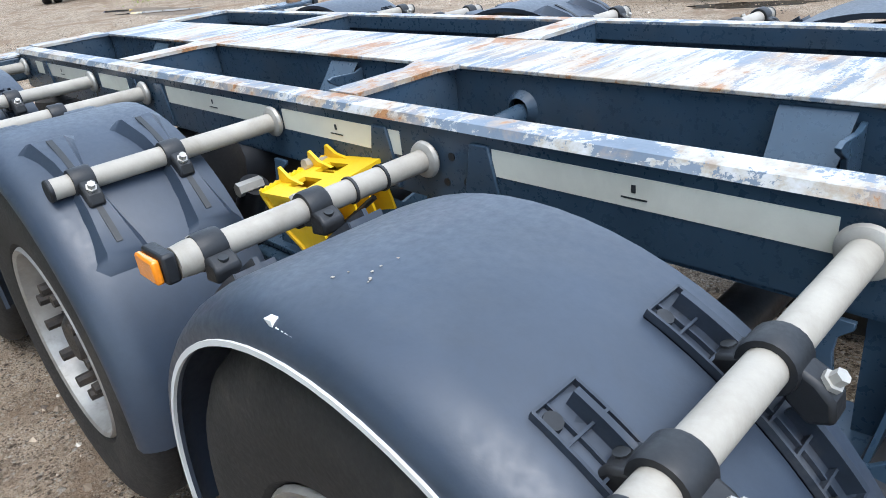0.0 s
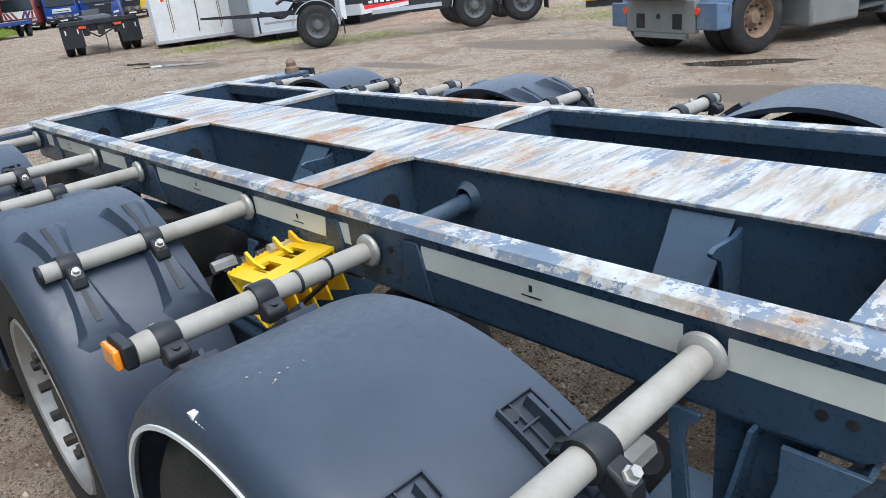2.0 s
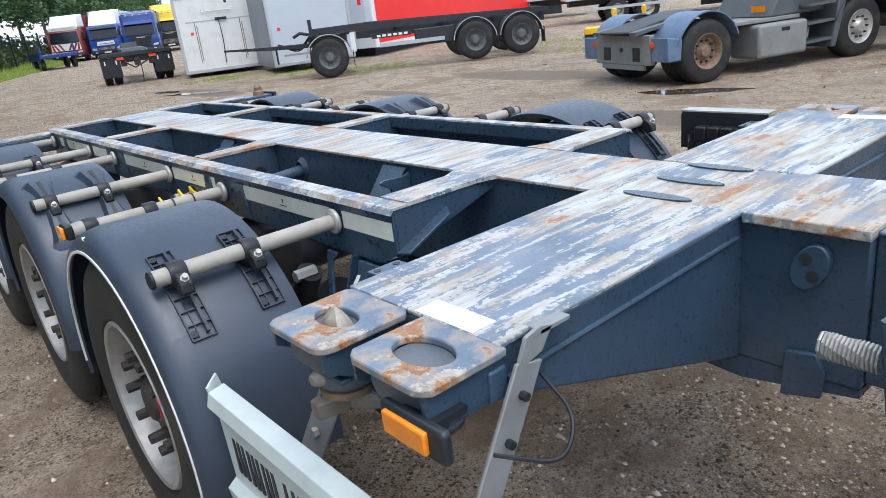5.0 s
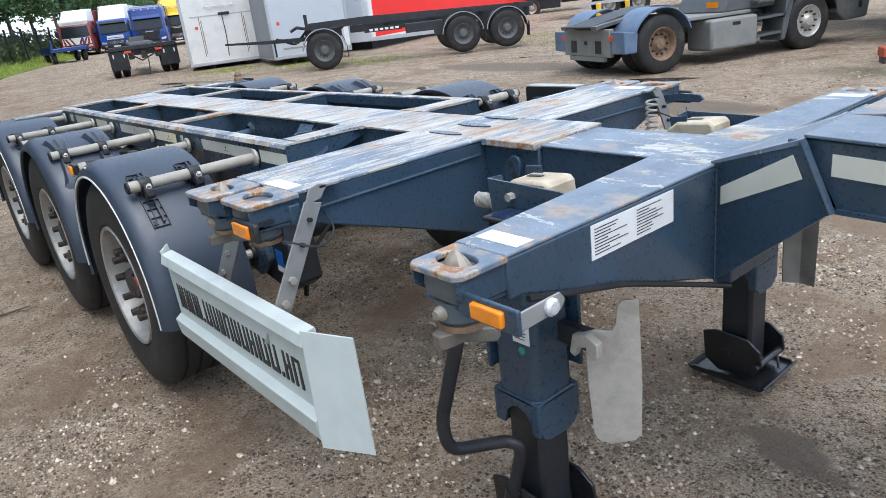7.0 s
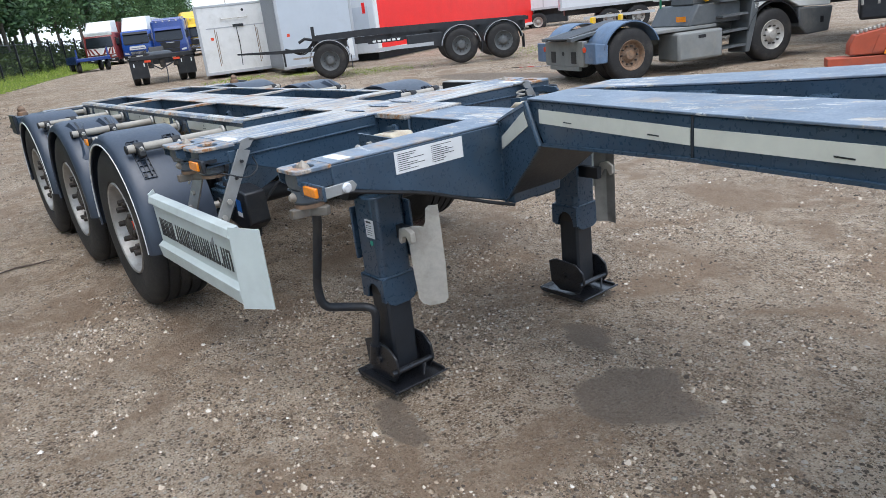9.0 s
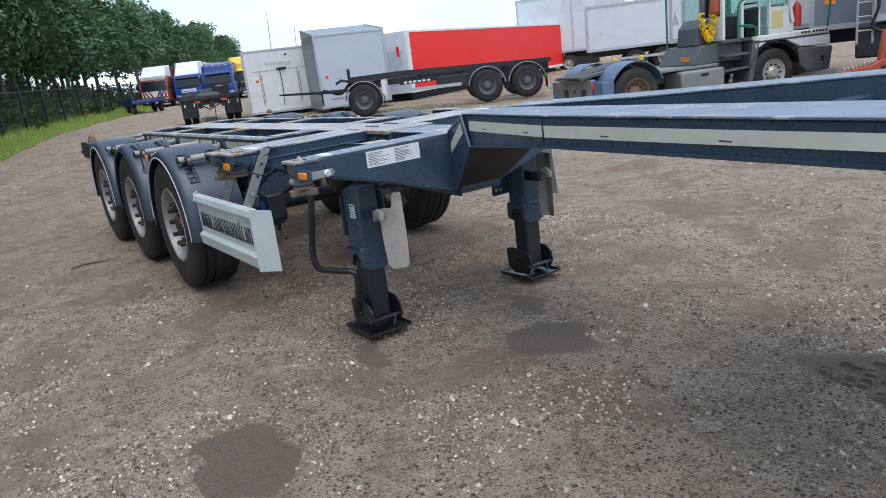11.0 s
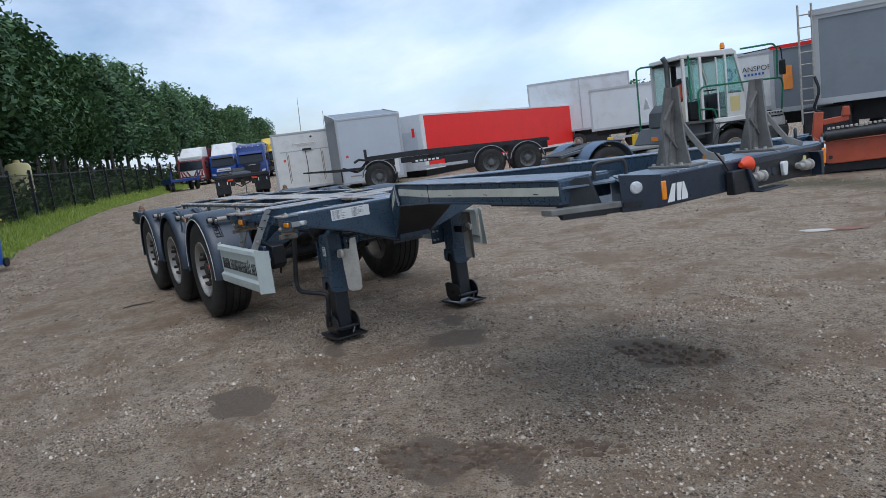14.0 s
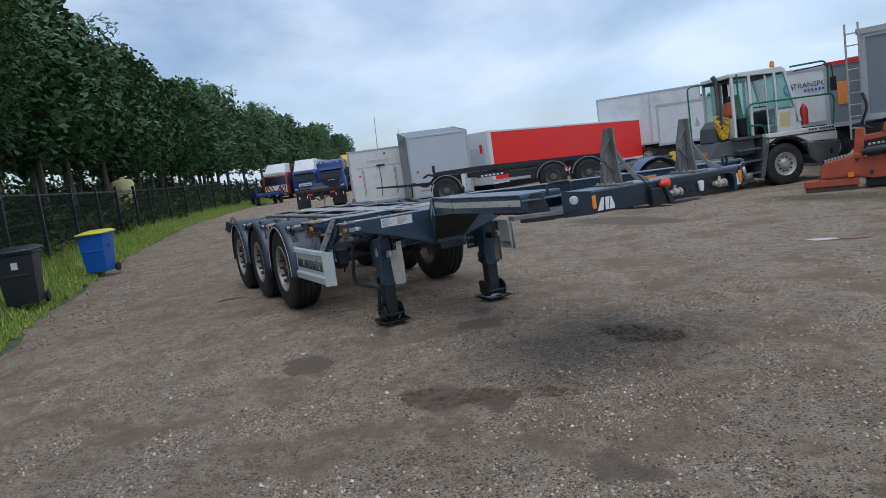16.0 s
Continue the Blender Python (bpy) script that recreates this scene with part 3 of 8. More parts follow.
# rails, spine and cross members of the rear frame
ZT = 1.140
for side in (-1, 1):
    s = -side
    def yy(a):
        return side * a
    bm = prism([(-3.42, 0.958), (0.62, 0.958), (0.69, 1.00), (0.69, ZT - 0.006), (-3.42, ZT - 0.006)], "y", yy(0.578), yy(0.570))
    web = part("side_rail", bm, PAINT, trailer, "slate-blue side rail")
    part("rail_flange", prism([(yy(0.522), ZT - 0.008), (yy(0.574), ZT - 0.008), (yy(0.585), ZT - 0.020), (yy(0.592), ZT - 0.018), (yy(0.580), ZT - 0.001), (yy(0.576), ZT), (yy(0.522), ZT)], "x", -3.42, 0.695), DECK_RAIL, web,
         "rail top rubbed to primer and rust")
    part("rail_foot", box(-3.42, 0.62, min(yy(0.505), yy(0.575)), max(yy(0.505), yy(0.575)), 0.950, 0.960), PAINT, web)
    part("rail_tray", prism([(yy(0.522), ZT - 0.060), (yy(0.522), ZT - 0.008), (yy(0.528), ZT - 0.008), (yy(0.528), ZT - 0.060)], "x", -3.40, 0.60), PAINT, web)
    # upright stiffeners and tape between the pipes
    for gx in (-3.02, -2.02, -2.42 + 0.62, -0.62, -0.31):
        part("stiffener", prism([(gx - 0.03, 1.10), (gx + 0.02, 1.10), (gx + 0.05, 0.958), (gx - 0.06, 0.958)], "y", yy(0.586), yy(0.577)), PAINT, web, bevel=0.003)
    for a, b in ((-3.18, -2.47), (-2.37, -2.09), (-1.76, -1.11), (-1.04, -0.56), (-0.285, 0.345), (0.42, 0.683)):
        part("reflective_strip", box(a, b, min(yy(0.5795), yy(0.577)), max(yy(0.5795), yy(0.577)), 1.038, 1.094), STRIP, web, "creamy white reflective tape, dirt-streaked")
        if b - a > 0.3:
            mx = a + (b - a) * 0.5
            bmk = box(mx - 0.004, mx + 0.004, yy(0.5803) - 0.0004, yy(0.5803) + 0.0004, 1.066, 1.080)
            bm_box(bmk, mx - 0.024, mx + 0.026, yy(0.5803) - 0.0004, yy(0.5803) + 0.0004, 1.054, 1.057)
            part("tape_mark", bmk, PRINT, web)
    for hx, hz in ((0.56, 1.015), (0.60, 1.015), (-0.40, 1.06), (-0.42, 1.0), (-0.36, 1.01), (-2.0, 1.0), (-1.97, 1.05), (-3.0, 1.02), (-3.05, 1.06)):
        part("bolt_hole", tube([(hx, yy(0.5775), hz), (hx, yy(0.5805), hz)], 0.009, 10), BLACK, web)
    # plates carrying the spring hangers
    for hx in (0.42, -1.00, -2.42):
        z0 = hx - 0.42
        q = side
        out = [(0.335, 0.955), (0.392, 0.955), (0.392, 0.944), (0.374, 0.930), (0.372, 0.905), (0.402, 0.790), (0.418, 0.768), (0.446, 0.766), (0.478, 0.790),
               (0.512, 0.850), (0.522, 0.900), (0.518, 0.955), (0.640, 0.955), (0.606, 0.905), (0.520, 0.752), (0.500, 0.736), (0.388, 0.736), (0.378, 0.760)]
        part("hanger", loft([[(x + z0, q * (0.597 + (0.955 - z) * 0.27 + dy), z) for x, z in out] for dy in (0.0, 0.010)]), PAINT, web, "cut-out spring hanger plate", bevel=0.0015)
        part("hanger_back", web_plate([(z0 + 0.392, q * 0.545, 0.955), (z0 + 0.560, q * 0.530, 0.955), (z0 + 0.500, q * 0.550, 0.735), (z0 + 0.400, q * 0.560, 0.735)], 0.010), PAINT, web)
        part("hanger_rib", web_plate([(z0 + 0.470, q * 0.600, 0.955), (z0 + 0.470, q * 0.545, 0.955), (z0 + 0.440, q * 0.560, 0.735), (z0 + 0.440, q * 0.650, 0.745)], 0.008), PAINT, web)
        part("hanger_side", web_plate([(z0 + 0.636, q * 0.600, 0.955), (z0 + 0.630, q * 0.500, 0.955), (z0 + 0.500, q * 0.520, 0.735), (z0 + 0.505, q * 0.660, 0.740)], 0.009), PAINT, web)
        part("hanger_shelf", web_plate([(z0 + 0.300, q * 0.690, 0.728), (z0 + 0.530, q * 0.690, 0.728), (z0 + 0.545, q * 0.500, 0.742), (z0 + 0.300, q * 0.500, 0.742)], 0.016), PAINT, web, bevel=0.003)
        tie = [(0.505, 0.660, 0.735), (0.585, 0.550, 0.855), (0.600, 0.500, 0.872), (0.612, 0.455, 0.845), (0.620, 0.405, 0.812), (0.630, 0.370, 0.828), (0.639, 0.345, 0.874), (0.643, 0.332, 0.872),
               (0.640, 0.335, 0.800), (0.620, 0.420, 0.745), (0.585, 0.550, 0.675), (0.555, 0.650, 0.625), (0.500, 0.665, 0.640)]
        part("hanger_tie", loft([[(z0 + x + dx, q * y, z) for x, y, z in tie] for dx in (0.0, 0.011)]), PAINT, web, "curved tie plate beside the hanger", bevel=0.0015)
        for k in range(2):
            part("air_line", tube(smooth_path([(z0 + 0.70, q * 0.30, 0.80 - 0.01 * k), (z0 + 0.69, q * 0.42, 0.74), (z0 + 0.66 + 0.014 * k, q * 0.56, 0.60), (z0 + 0.65 + 0.014 * k, q * 0.60, 0.42)], 0.10), 0.008, 6), BLACK, web)
        hb = part("hanger_box", prism([(hx - 0.12, 0.715), (hx + 0.16, 0.715), (hx + 0.17, 0.62), (hx + 0.05, 0.52), (hx - 0.12, 0.56)], "y", yy(0.52), yy(0.72)), PAINT, web, bevel=0.012)
        part("pivot_bolt", tube([(hx + 0.02, yy(0.70), 0.63), (hx + 0.02, yy(0.775), 0.63)], 0.024, 12), GALV, hb)
        part("pivot_washer", tube([(hx + 0.02, yy(0.722), 0.63), (hx + 0.02, yy(0.735), 0.63)], 0.042, 16), PAINT_DARK, hb)

spine = part("spine", box(-3.35, 1.79, -0.165, 0.165, 0.76, ZT - 0.008), PAINT, trailer, "deep central box beam", bevel=0.008)
part("spine_top", box(-3.36, 1.79, -0.178, 0.178, ZT - 0.008, ZT + 0.002), DECK, spine, "spine top worn to white streaks and rust", bevel=0.002)
for side in (-1, 1):
    part("weld_seam", tube([(0.66, side * 0.166, 0.93), (1.05, side * 0.166, 0.93)], 0.0035, 6), PAINT_DARK, spine)
    part("boss", lathe([(0.032, 0), (0.032, -0.10), (0.050, -0.12), (0.050, -0.125), (0.0, -0.125)], (-0.545, side * 0.165, 1.04), "y", 18) if side > 0 else lathe([(0.032, 0), (0.032, -0.02), (0.050, 0.0), (0.0, 0.0)], (-0.545, -0.165, 1.04), "y", 18), PAINT, spine)
    part("boss_tube", tube([(-0.545, side * 0.16, 1.03), (-0.545, side * 0.33, 1.02), (-0.545, side * 0.57, 1.0)], 0.027, 14), PAINT, spine)
for cx0, cx1, rusty in ((-3.42, -3.30, 0), (-2.25, -2.15, 1), (-0.88, -0.78, 1), (0.57, 0.69, 1)):
    for side in (-1, 1):
        low = (0.985, 1.100) if cx1 > 0.6 else (0.965, 0.88)
        c = part("cross_member", loft([[(cx0, side * 0.568, low[0]), (cx1, side * 0.568, low[0]), (cx1, side * 0.568, ZT - 0.010), (cx0, side * 0.568, ZT - 0.010)],
                                       [(cx0, side * 0.165, low[1]), (cx1, side * 0.165, low[1]), (cx1, side * 0.165, ZT - 0.008), (cx0, side * 0.165, ZT - 0.008)]]), PAINT, trailer, "slate-blue cross member", bevel=0.003)
        fl = 0.045
        part("cross_top", prism([(cx0 - 0.006, side * 0.522), (cx1 + 0.006, side * 0.522), (cx1 + 0.006, side * 0.24), (cx1 + 0.03, side * 0.176), (cx0 - fl, side * 0.176), (cx0 - 0.006, side * 0.26)], "z", ZT - 0.008, ZT + 0.0045), DECK_CROSS, c,
             "cross member top with rust and bare primer")
        if cx1 < 0.6:
            part("cable_hole", tube([(cx1 + 0.001, side * 0.27, 1.01), (cx1 + 0.004, side * 0.27, 1.01)], 0.035, 18), BLACK, c)
        if cx1 > 0.6:
            part("corner_brace", web_plate([(0.690, side * 0.578, 1.000), (0.736, side * 0.566, 1.006), (0.736, side * 0.400, 1.080), (0.690, side * 0.370, 1.090)], 0.009), PAINT, c, bevel=0.002)
for bx in (-2.72, -1.35, 0.10):
    for side in (-1, 1):
        b = part("bracket", loft([[(bx, side * 0.17, ZT - 0.02), (bx + 0.14, side * 0.17, ZT - 0.02), (bx + 0.14, side * 0.18, ZT - 0.03), (bx, side * 0.18, ZT - 0.03)],
                                  [(bx + 0.02, side * 0.37, 0.90), (bx + 0.13, side * 0.37, 0.90), (bx + 0.13, side * 0.36, 0.88), (bx + 0.02, side * 0.36, 0.88)]]), PAINT, trailer, "blue folded bracket on the spine", bevel=0.003)
        part("bracket_lug", prism([(side * 0.17, 1.105), (side * 0.20, 1.095), (side * 0.285, 1.100), (side * 0.305, 1.094), (side * 0.300, 1.084), (side * 0.262, 1.062), (side * 0.248, 1.020), (side * 0.245, 0.90), (side * 0.17, 0.88)], "x", bx + 0.145, bx + 0.157), PAINT, b, bevel=0.002)

# rear beam and its lock posts
rear = part("rear_beam", box(-3.62, -3.42, -1.21, 1.21, 0.985, 1.10), PAINT, trailer, "slate-blue rear cross beam", bevel=0.01)
part("rear_beam_top", box(-3.62, -3.42, -0.95, 0.95, 1.10, 1.108), DECK_RAIL, rear)
for side in (-1, 1):
    part("rear_tape", box(-3.419, -3.417, side * 0.95 - 0.13, side * 0.95 + 0.13, 1.02, 1.075), STRIP, rear)
    lp = part("lock_post", lathe([(0.0, 1.195), (0.018, 1.190), (0.036, 1.165), (0.034, 1.140), (0.048, 1.130), (0.050, 1.10), (0.0, 1.10)], (-3.52, side * 1.13, 0), "z", 14), RUSTY, rear, "rusty rear locking post")
    part("rear_end_plate", box(-3.66, -3.40, side * 1.225 - 0.015, side * 1.225 + 0.015, 0.93, 1.115), PAINT_DARK, rear, bevel=0.006)
    part("rear_arm", tube(smooth_path([(-3.60, side * 1.18, 0.99), (-3.78, side * 1.18, 0.96), (-3.95, side * 1.20, 0.98)], 0.05), 0.022, 10), BLACK, rear)

# wheels, mudguards, pipes
AX = (0.0, -1.42, -2.84)

PIPES = {0: (0.386, -0.467), 1: (-1.07, -1.92), 2: (-2.43, -3.33)}
for i, ax in enumerate(AX):
    for side in (-1, 1):
        wheel_part(trailer, ax, side, red_tag=(i == 0 and side < 0))
        mudguard(trailer, ax, side, [(p, k) for k, p in enumerate(PIPES[i])], ("front", "middle", "rear")[i])
        for k, p in enumerate(PIPES[i]):
            pipe_arm(trailer, p, side, lamp=(side < 0 and i == 0 and k == 1))
    ax_beam = part("axle", tube([(ax, -0.86, 0.525), (ax, 0.86, 0.525)], 0.065, 18), PAINT_DARK, trailer, "dirty black axle tube")
    for side in (-1, 1):
        part("trailing_arm", loft([[(ax + 0.44, side * 0.60 + o, 0.63 + h) for o, h in ((-0.05, -0.04), (0.05, -0.04), (0.05, 0.04), (-0.05, 0.04))],
                                   [(ax, side * 0.60 + o, 0.43 + h) for o, h in ((-0.05, -0.04), (0.05, -0.04), (0.05, 0.04), (-0.05, 0.04))],
                                   [(ax - 0.40, side * 0.52 + o, 0.44 + h) for o, h in ((-0.05, -0.03), (0.05, -0.03), (0.05, 0.03), (-0.05, 0.03))]]), PAINT_DARK, ax_beam)
        part("air_bag", lathe([(0.0, 0.47), (0.11, 0.47), (0.14, 0.52), (0.14, 0.60), (0.12, 0.64), (0.14, 0.68), (0.15, 0.78), (0.13, 0.90), (0.0, 0.95)], (ax - 0.38, side * 0.50, 0), "z", 24), RUBBER, ax_beam, "black rubber air spring")
        part("brake_pot", tube([(ax + 0.10, side * 0.56, 0.66), (ax + 0.28, side * 0.56, 0.74)], 0.085, 20), BLACK, ax_beam)
        part("shock", tube([(ax + 0.05, side * 0.72, 0.45), (ax + 0.33, side * 0.68, 0.90)], 0.042, 14), BLACK, ax_beam, "black shock absorber")
        part("shock_bolt", tube([(ax + 0.33, side * 0.66, 0.90), (ax + 0.33, side * 0.735, 0.90)], 0.020, 6), GALV, ax_beam)

# cylinder air tanks under the frame
for tx in (-0.72, -2.13):
    part("air_tank", lathe([(0.0, -0.36), (0.08, -0.35), (0.12, -0.31), (0.12, 0.31), (0.08, 0.35), (0.0, 0.36)], (tx, 0, 0.62), "y", 24), PAINT_DARK, trailer)

# first bolster, with two locks at each end
def bolster_half(x0, x1, xe0, xe1, y_end, z_top, z_end, z_root, side):
    ys = (0.165, 0.45, y_end)
    rings = []
    for y in ys:
        f = (y - 0.165) / (y_end - 0.165)
        a, b = x0 + (xe0 - x0) * f, x1 + (xe1 - x1) * f
        zb = z_root + (z_end - z_root) * f
        rings.append([(a, side * y, zb), (b, side * y, zb), (b, side * y, z_top), (a, side * y, z_top)])
    return loft(rings)


for side in (-1, 1):
    b = part("bolster", bolster_half(1.09, 1.515, 1.09, 1.515, 0.985, ZT - 0.006, 1.045, 0.755, side), PAINT, trailer, "slate-blue cross bolster carrying container locks", bevel=0.006)
    part("bolster_top", prism([(1.085, side * 0.18), (1.52, side * 0.18), (1.52, side * 0.985), (1.085, side * 0.985)], "z", ZT - 0.006, ZT + 0.004), DECK_SIDE, b, "bolster top scraped to white streaks", bevel=0.003)
    part("bead", tube([(1.518, side * 0.20, 1.085), (1.518, side * 0.97, 1.075)], 0.006, 8), PAINT, b)
    part("label_patch", prism([(1.30, side * 0.925), (1.455, side * 0.925), (1.455, side * 0.982), (1.30, side * 0.982)], "z", ZT + 0.004, ZT + 0.0052), PAPER, b)
    twist_lock(b, 1.19, side * 1.085, ZT + 0.002, 0 if side < 0 else 180, 0.20, 0.20)
    twist_lock(b, 1.43, side * 1.070, ZT + 0.002, 0 if side < 0 else 180, 0.21, 0.18, cone=False)
    part("edge_beam", box(1.09, 1.53, side * 1.00 - 0.02, side * 1.00 + 0.02, 1.05, ZT - 0.03), PAINT, b, bevel=0.005)
spine_knee = part("spine_knee", prism([(1.09, 0.76), (1.79, 0.76), (1.79, 0.74), (1.52, 0.70), (1.09, 0.74)], "y", -0.16, 0.16), PAINT, spine)
part("joint_plate", box(1.52, 1.792, -0.190, 0.190, ZT - 0.020, ZT + 0.006), DECK, spine, bevel=0.004)
for dy in (-0.10, 0.0, 0.10):
    part("slot_weld", loft([[(1.28 + 0.10 * math.cos(a), dy * 1.6 + 0.022 * math.sin(a), ZT + 0.0035 + h) for a in [j * math.tau / 18 for j in range(18)]] for h in (0.0, 0.0035)]), PAINT, spine)

# stays, side panel
for side in (-1, 1):
    for x_top, x_bot, y_top in ((1.545, 1.535, 0.945), (1.10, 0.90, 0.97)):
        front = x_top > 1.3
        wv = Vector((0.0, 0.030, 0.008 * side)) if front else Vector((0.030, side * -0.016, 0))
        tv = Vector((0.004, 0, 0)) if front else Vector((0.004, side * 0.006, 0))
        a, b = Vector((x_top, side * y_top, 1.105)), Vector((x_bot, side * (1.165 if front else 1.085), 0.70 if front else 0.64))
        st = part("panel_stay", loft([[p - wv - tv, p + wv - tv, p + wv + tv, p - wv + tv] for p in (a, b)]), GREY_STEEL, trailer, "grey drilled steel stay", bevel=0.002)
        if front:
            part("stay_head", prism([(side * 0.975, 1.10), (side * 0.915, 1.112), (side * 0.885, 1.150), (side * 0.915, 1.158), (side * 0.950, 1.150)], "x", 1.541, 1.549), GREY_STEEL, st, bevel=0.001)
            part("stay_flange", box(1.522, 1.549, *sorted((side * 0.915, side * 0.840)), 1.142, 1.150), GREY_STEEL, st, bevel=0.001)
        for f in (0.12, 0.3, 0.55, 0.72, 0.86):
            q = a + (b - a) * f
            d = Vector((0.014, 0, 0)) if front else Vector((0, side * 0.014, 0))
            q += d * 0.4
            part("bolt", tube([tuple(q), tuple(q + d)], 0.013 if f > 0.5 else 0.008, 6), GALV if f > 0.5 else BLACK, st)
    prof = [(1.145, 0.83), (1.19, 0.822), (1.20, 0.785), (1.178, 0.775), (1.172, 0.56), (1.20, 0.54), (1.19, 0.468), (1.172, 0.462), (1.180, 0.535), (1.150, 0.555), (1.156, 0.782), (1.140, 0.815)]
    pn = part("side_panel", prism([(side * a, b) for a, b in prof], "x", 0.66, 1.80), PALE, trailer, "pale green-white folded side guard panel", bevel=0.002)
    part("panel_end", web_plate([(1.80, side * 1.19, 0.835), (1.955, side * 1.115, 0.83), (1.985, side * 1.125, 0.475), (1.81, side * 1.195, 0.455)], 0.006), PALE, pn)
    part("panel_tab", web_plate([(0.66, side * 1.19, 0.835), (0.63, side * 1.15, 0.85), (0.63, side * 1.14, 0.80), (0.66, side * 1.18, 0.79)], 0.006), PALE, pn)
    # an illegible web address, as pairs of upright bars
    x = 0.715
    y0, y1 = sorted((side * 1.1735, side * 1.1775))
    for w in (0.062, 0.062, 0.062, 0, 0.050, 0.046, 0.040, 0.050, 0.044, 0.050, 0.046, 0.010, 0.050, 0.052, 0, 0.044, 0.050):
        za, zb, st = 0.604, 0.706, 0.0135
        bmq = bmesh.new()
        if not w:
            bm_box(bmq, x, x + 0.012, y0, y1, za, za + 0.014)
            w = 0.012
        else:
            for p in ((x, x + w * 0.5 - st * 0.5, x + w - st) if w > 0.06 else (x, x + w - st) if w > 0.02 else (x,)):
                bm_box(bmq, p, p + st, y0, y1, za, zb)
            if 0.02 < w < 0.06:
                zl = (zb - st, za, (za + zb - st) / 2)[int(x * 1000) % 3]
                bm_box(bmq, x + st, x + w - st, y0, y1, zl, zl + st)
        part("letter_bar", bmq, PRINT, pn)
        x += w + 0.0165

# telescopic section and middle bolster
front_spine = part("front_spine", box(1.79, 2.50, -0.150, 0.150, 0.775, ZT - 0.012), PAINT, trailer, "front box beam", bevel=0.006)
part("front_spine_top", box(1.795, 2.44, -0.160, 0.160, ZT - 0.012, ZT - 0.004), DECK_NECK, front_spine, bevel=0.003)
for side in (-1, 1):
    top = [(2.235, side * 0.14), (2.245, side * 0.29), (2.290, side * 0.96), (2.290, side * 1.0), (2.453, side * 1.0), (2.453, side * 0.14)]
    rings = []
    for y, a, b, zb in ((0.14, 2.235, 2.453, 0.778), (0.29, 2.245, 2.453, 0.825), (0.96, 2.290, 2.453, 1.03), (1.0, 2.290, 2.453, 1.03)):
        rings.append([(a, side * y, zb), (b, side * y, zb), (b, side * y, ZT - 0.012), (a, side * y, ZT - 0.012)])
    mb = part("middle_bolster", loft(rings), PAINT, trailer, "slate-blue middle bolster", bevel=0.006)
    part("middle_bolster_top", prism(top, "z", ZT - 0.012, ZT - 0.003), DECK_NECK, mb, "chipped blue bolster top", bevel=0.003)
    twist_lock(mb, 2.372, side * 1.068, ZT - 0.006, 0 if side < 0 else 180, 0.165, 0.15)
    part("label_patch", prism([(2.31, side * 0.90), (2.44, side * 0.90), (2.44, side * 0.955), (2.31, side * 0.955)], "z", ZT - 0.003, ZT - 0.0016), PAPER, mb, "white square label")
    pl = part("data_plate", box(2.4535, 2.4555, side * 0.55 - 0.172, side * 0.55 + 0.172, 1.030, 1.118), PAPER, mb, "white printed data plate")
    random.seed(9)
    for col in range(2):
        for row in range(9):
            y0 = side * 0.55 + (-0.16 + col * 0.168)
            part("print_line", box(2.4557, 2.4562, y0, y0 + 0.05 + 0.09 * random.random(), 1.105 - row * 0.008, 1.1075 - row * 0.008), PRINT, pl)
    # side marker and bracket
    mk = part("marker_bracket", box(2.43, 2.60, side * 1.118 - 0.006, side * 1.118 + 0.006, 1.040, 1.095), PAINT, mb, bevel=0.004)
    part("marker_lens", box(2.475, 2.565, side * 1.128 - 0.008, side * 1.128 + 0.008, 1.050, 1.086), AMBER, mk, "orange side marker lamp", bevel=0.005)
    part("bracket_arm", prism([(side * 1.118, 1.048), (side * 1.00, 1.052), (side * 0.985, 1.070), (side * 1.00, 1.090), (side * 1.118, 1.088)], "x", 2.592, 2.598), GREY_STEEL, mk, bevel=0.002)
    part("round_reflector", lathe([(0.0, 0.014), (0.014, 0.012), (0.019, 0.006), (0.019, 0.0)], (2.598, side * 1.03, 1.07), "x", 20), LENS, mk)
    lo = part("lamp_bracket", box(1.43, 1.585, side * 1.160 - 0.010, side * 1.160 + 0.010, 1.040, 1.100), PAINT_DARK, trailer, bevel=0.008)
    part("lamp_arm", box(1.46, 1.54, *sorted((side * 1.08, side * 1.155)), 1.075, 1.088), PAINT_DARK, lo)
    part("lamp_lens", box(1.445, 1.550, side * 1.173 - 0.006, side * 1.173 + 0.006, 1.050, 1.091), AMBER, lo, "orange side marker lamp", bevel=0.004)
    part("cable_loop", tube(smooth_path([(1.60, side * 1.09, 1.03), (1.66, side * 1.0, 0.99), (1.62, side * 0.92, 1.02), (1.52, side * 0.90, 1.06)], 0.05), 0.0035, 6), BLACK, lo)

# gooseneck: rising webs, then two arms that spread to the front
def bent(x, *knots):
    """Straight lines from knot to knot."""
    for (xa, a), (xb, b) in zip(knots, knots[1:]):
        if x <= xb or (xb, b) == knots[-1]:
            return a + (b - a) * (x - xa) / (xb - xa)


def neck_y(x):
    return 0.262 + 0.2675 * (x - 2.77)


def neck_top(x):
    return bent(x, (2.76, 1.250), (3.58, 1.264), (5.446, 1.312))


def neck_low(x):
    return bent(x, (2.82, 1.084), (3.58, 1.137), (5.446, 1.214))


def tape_top(x):
    return bent(x, (2.78, 1.219), (3.58, 1.228), (5.446, 1.287))


def tape_low(x):
    return bent(x, (2.78, 1.167), (3.58, 1.179), (5.446, 1.249))


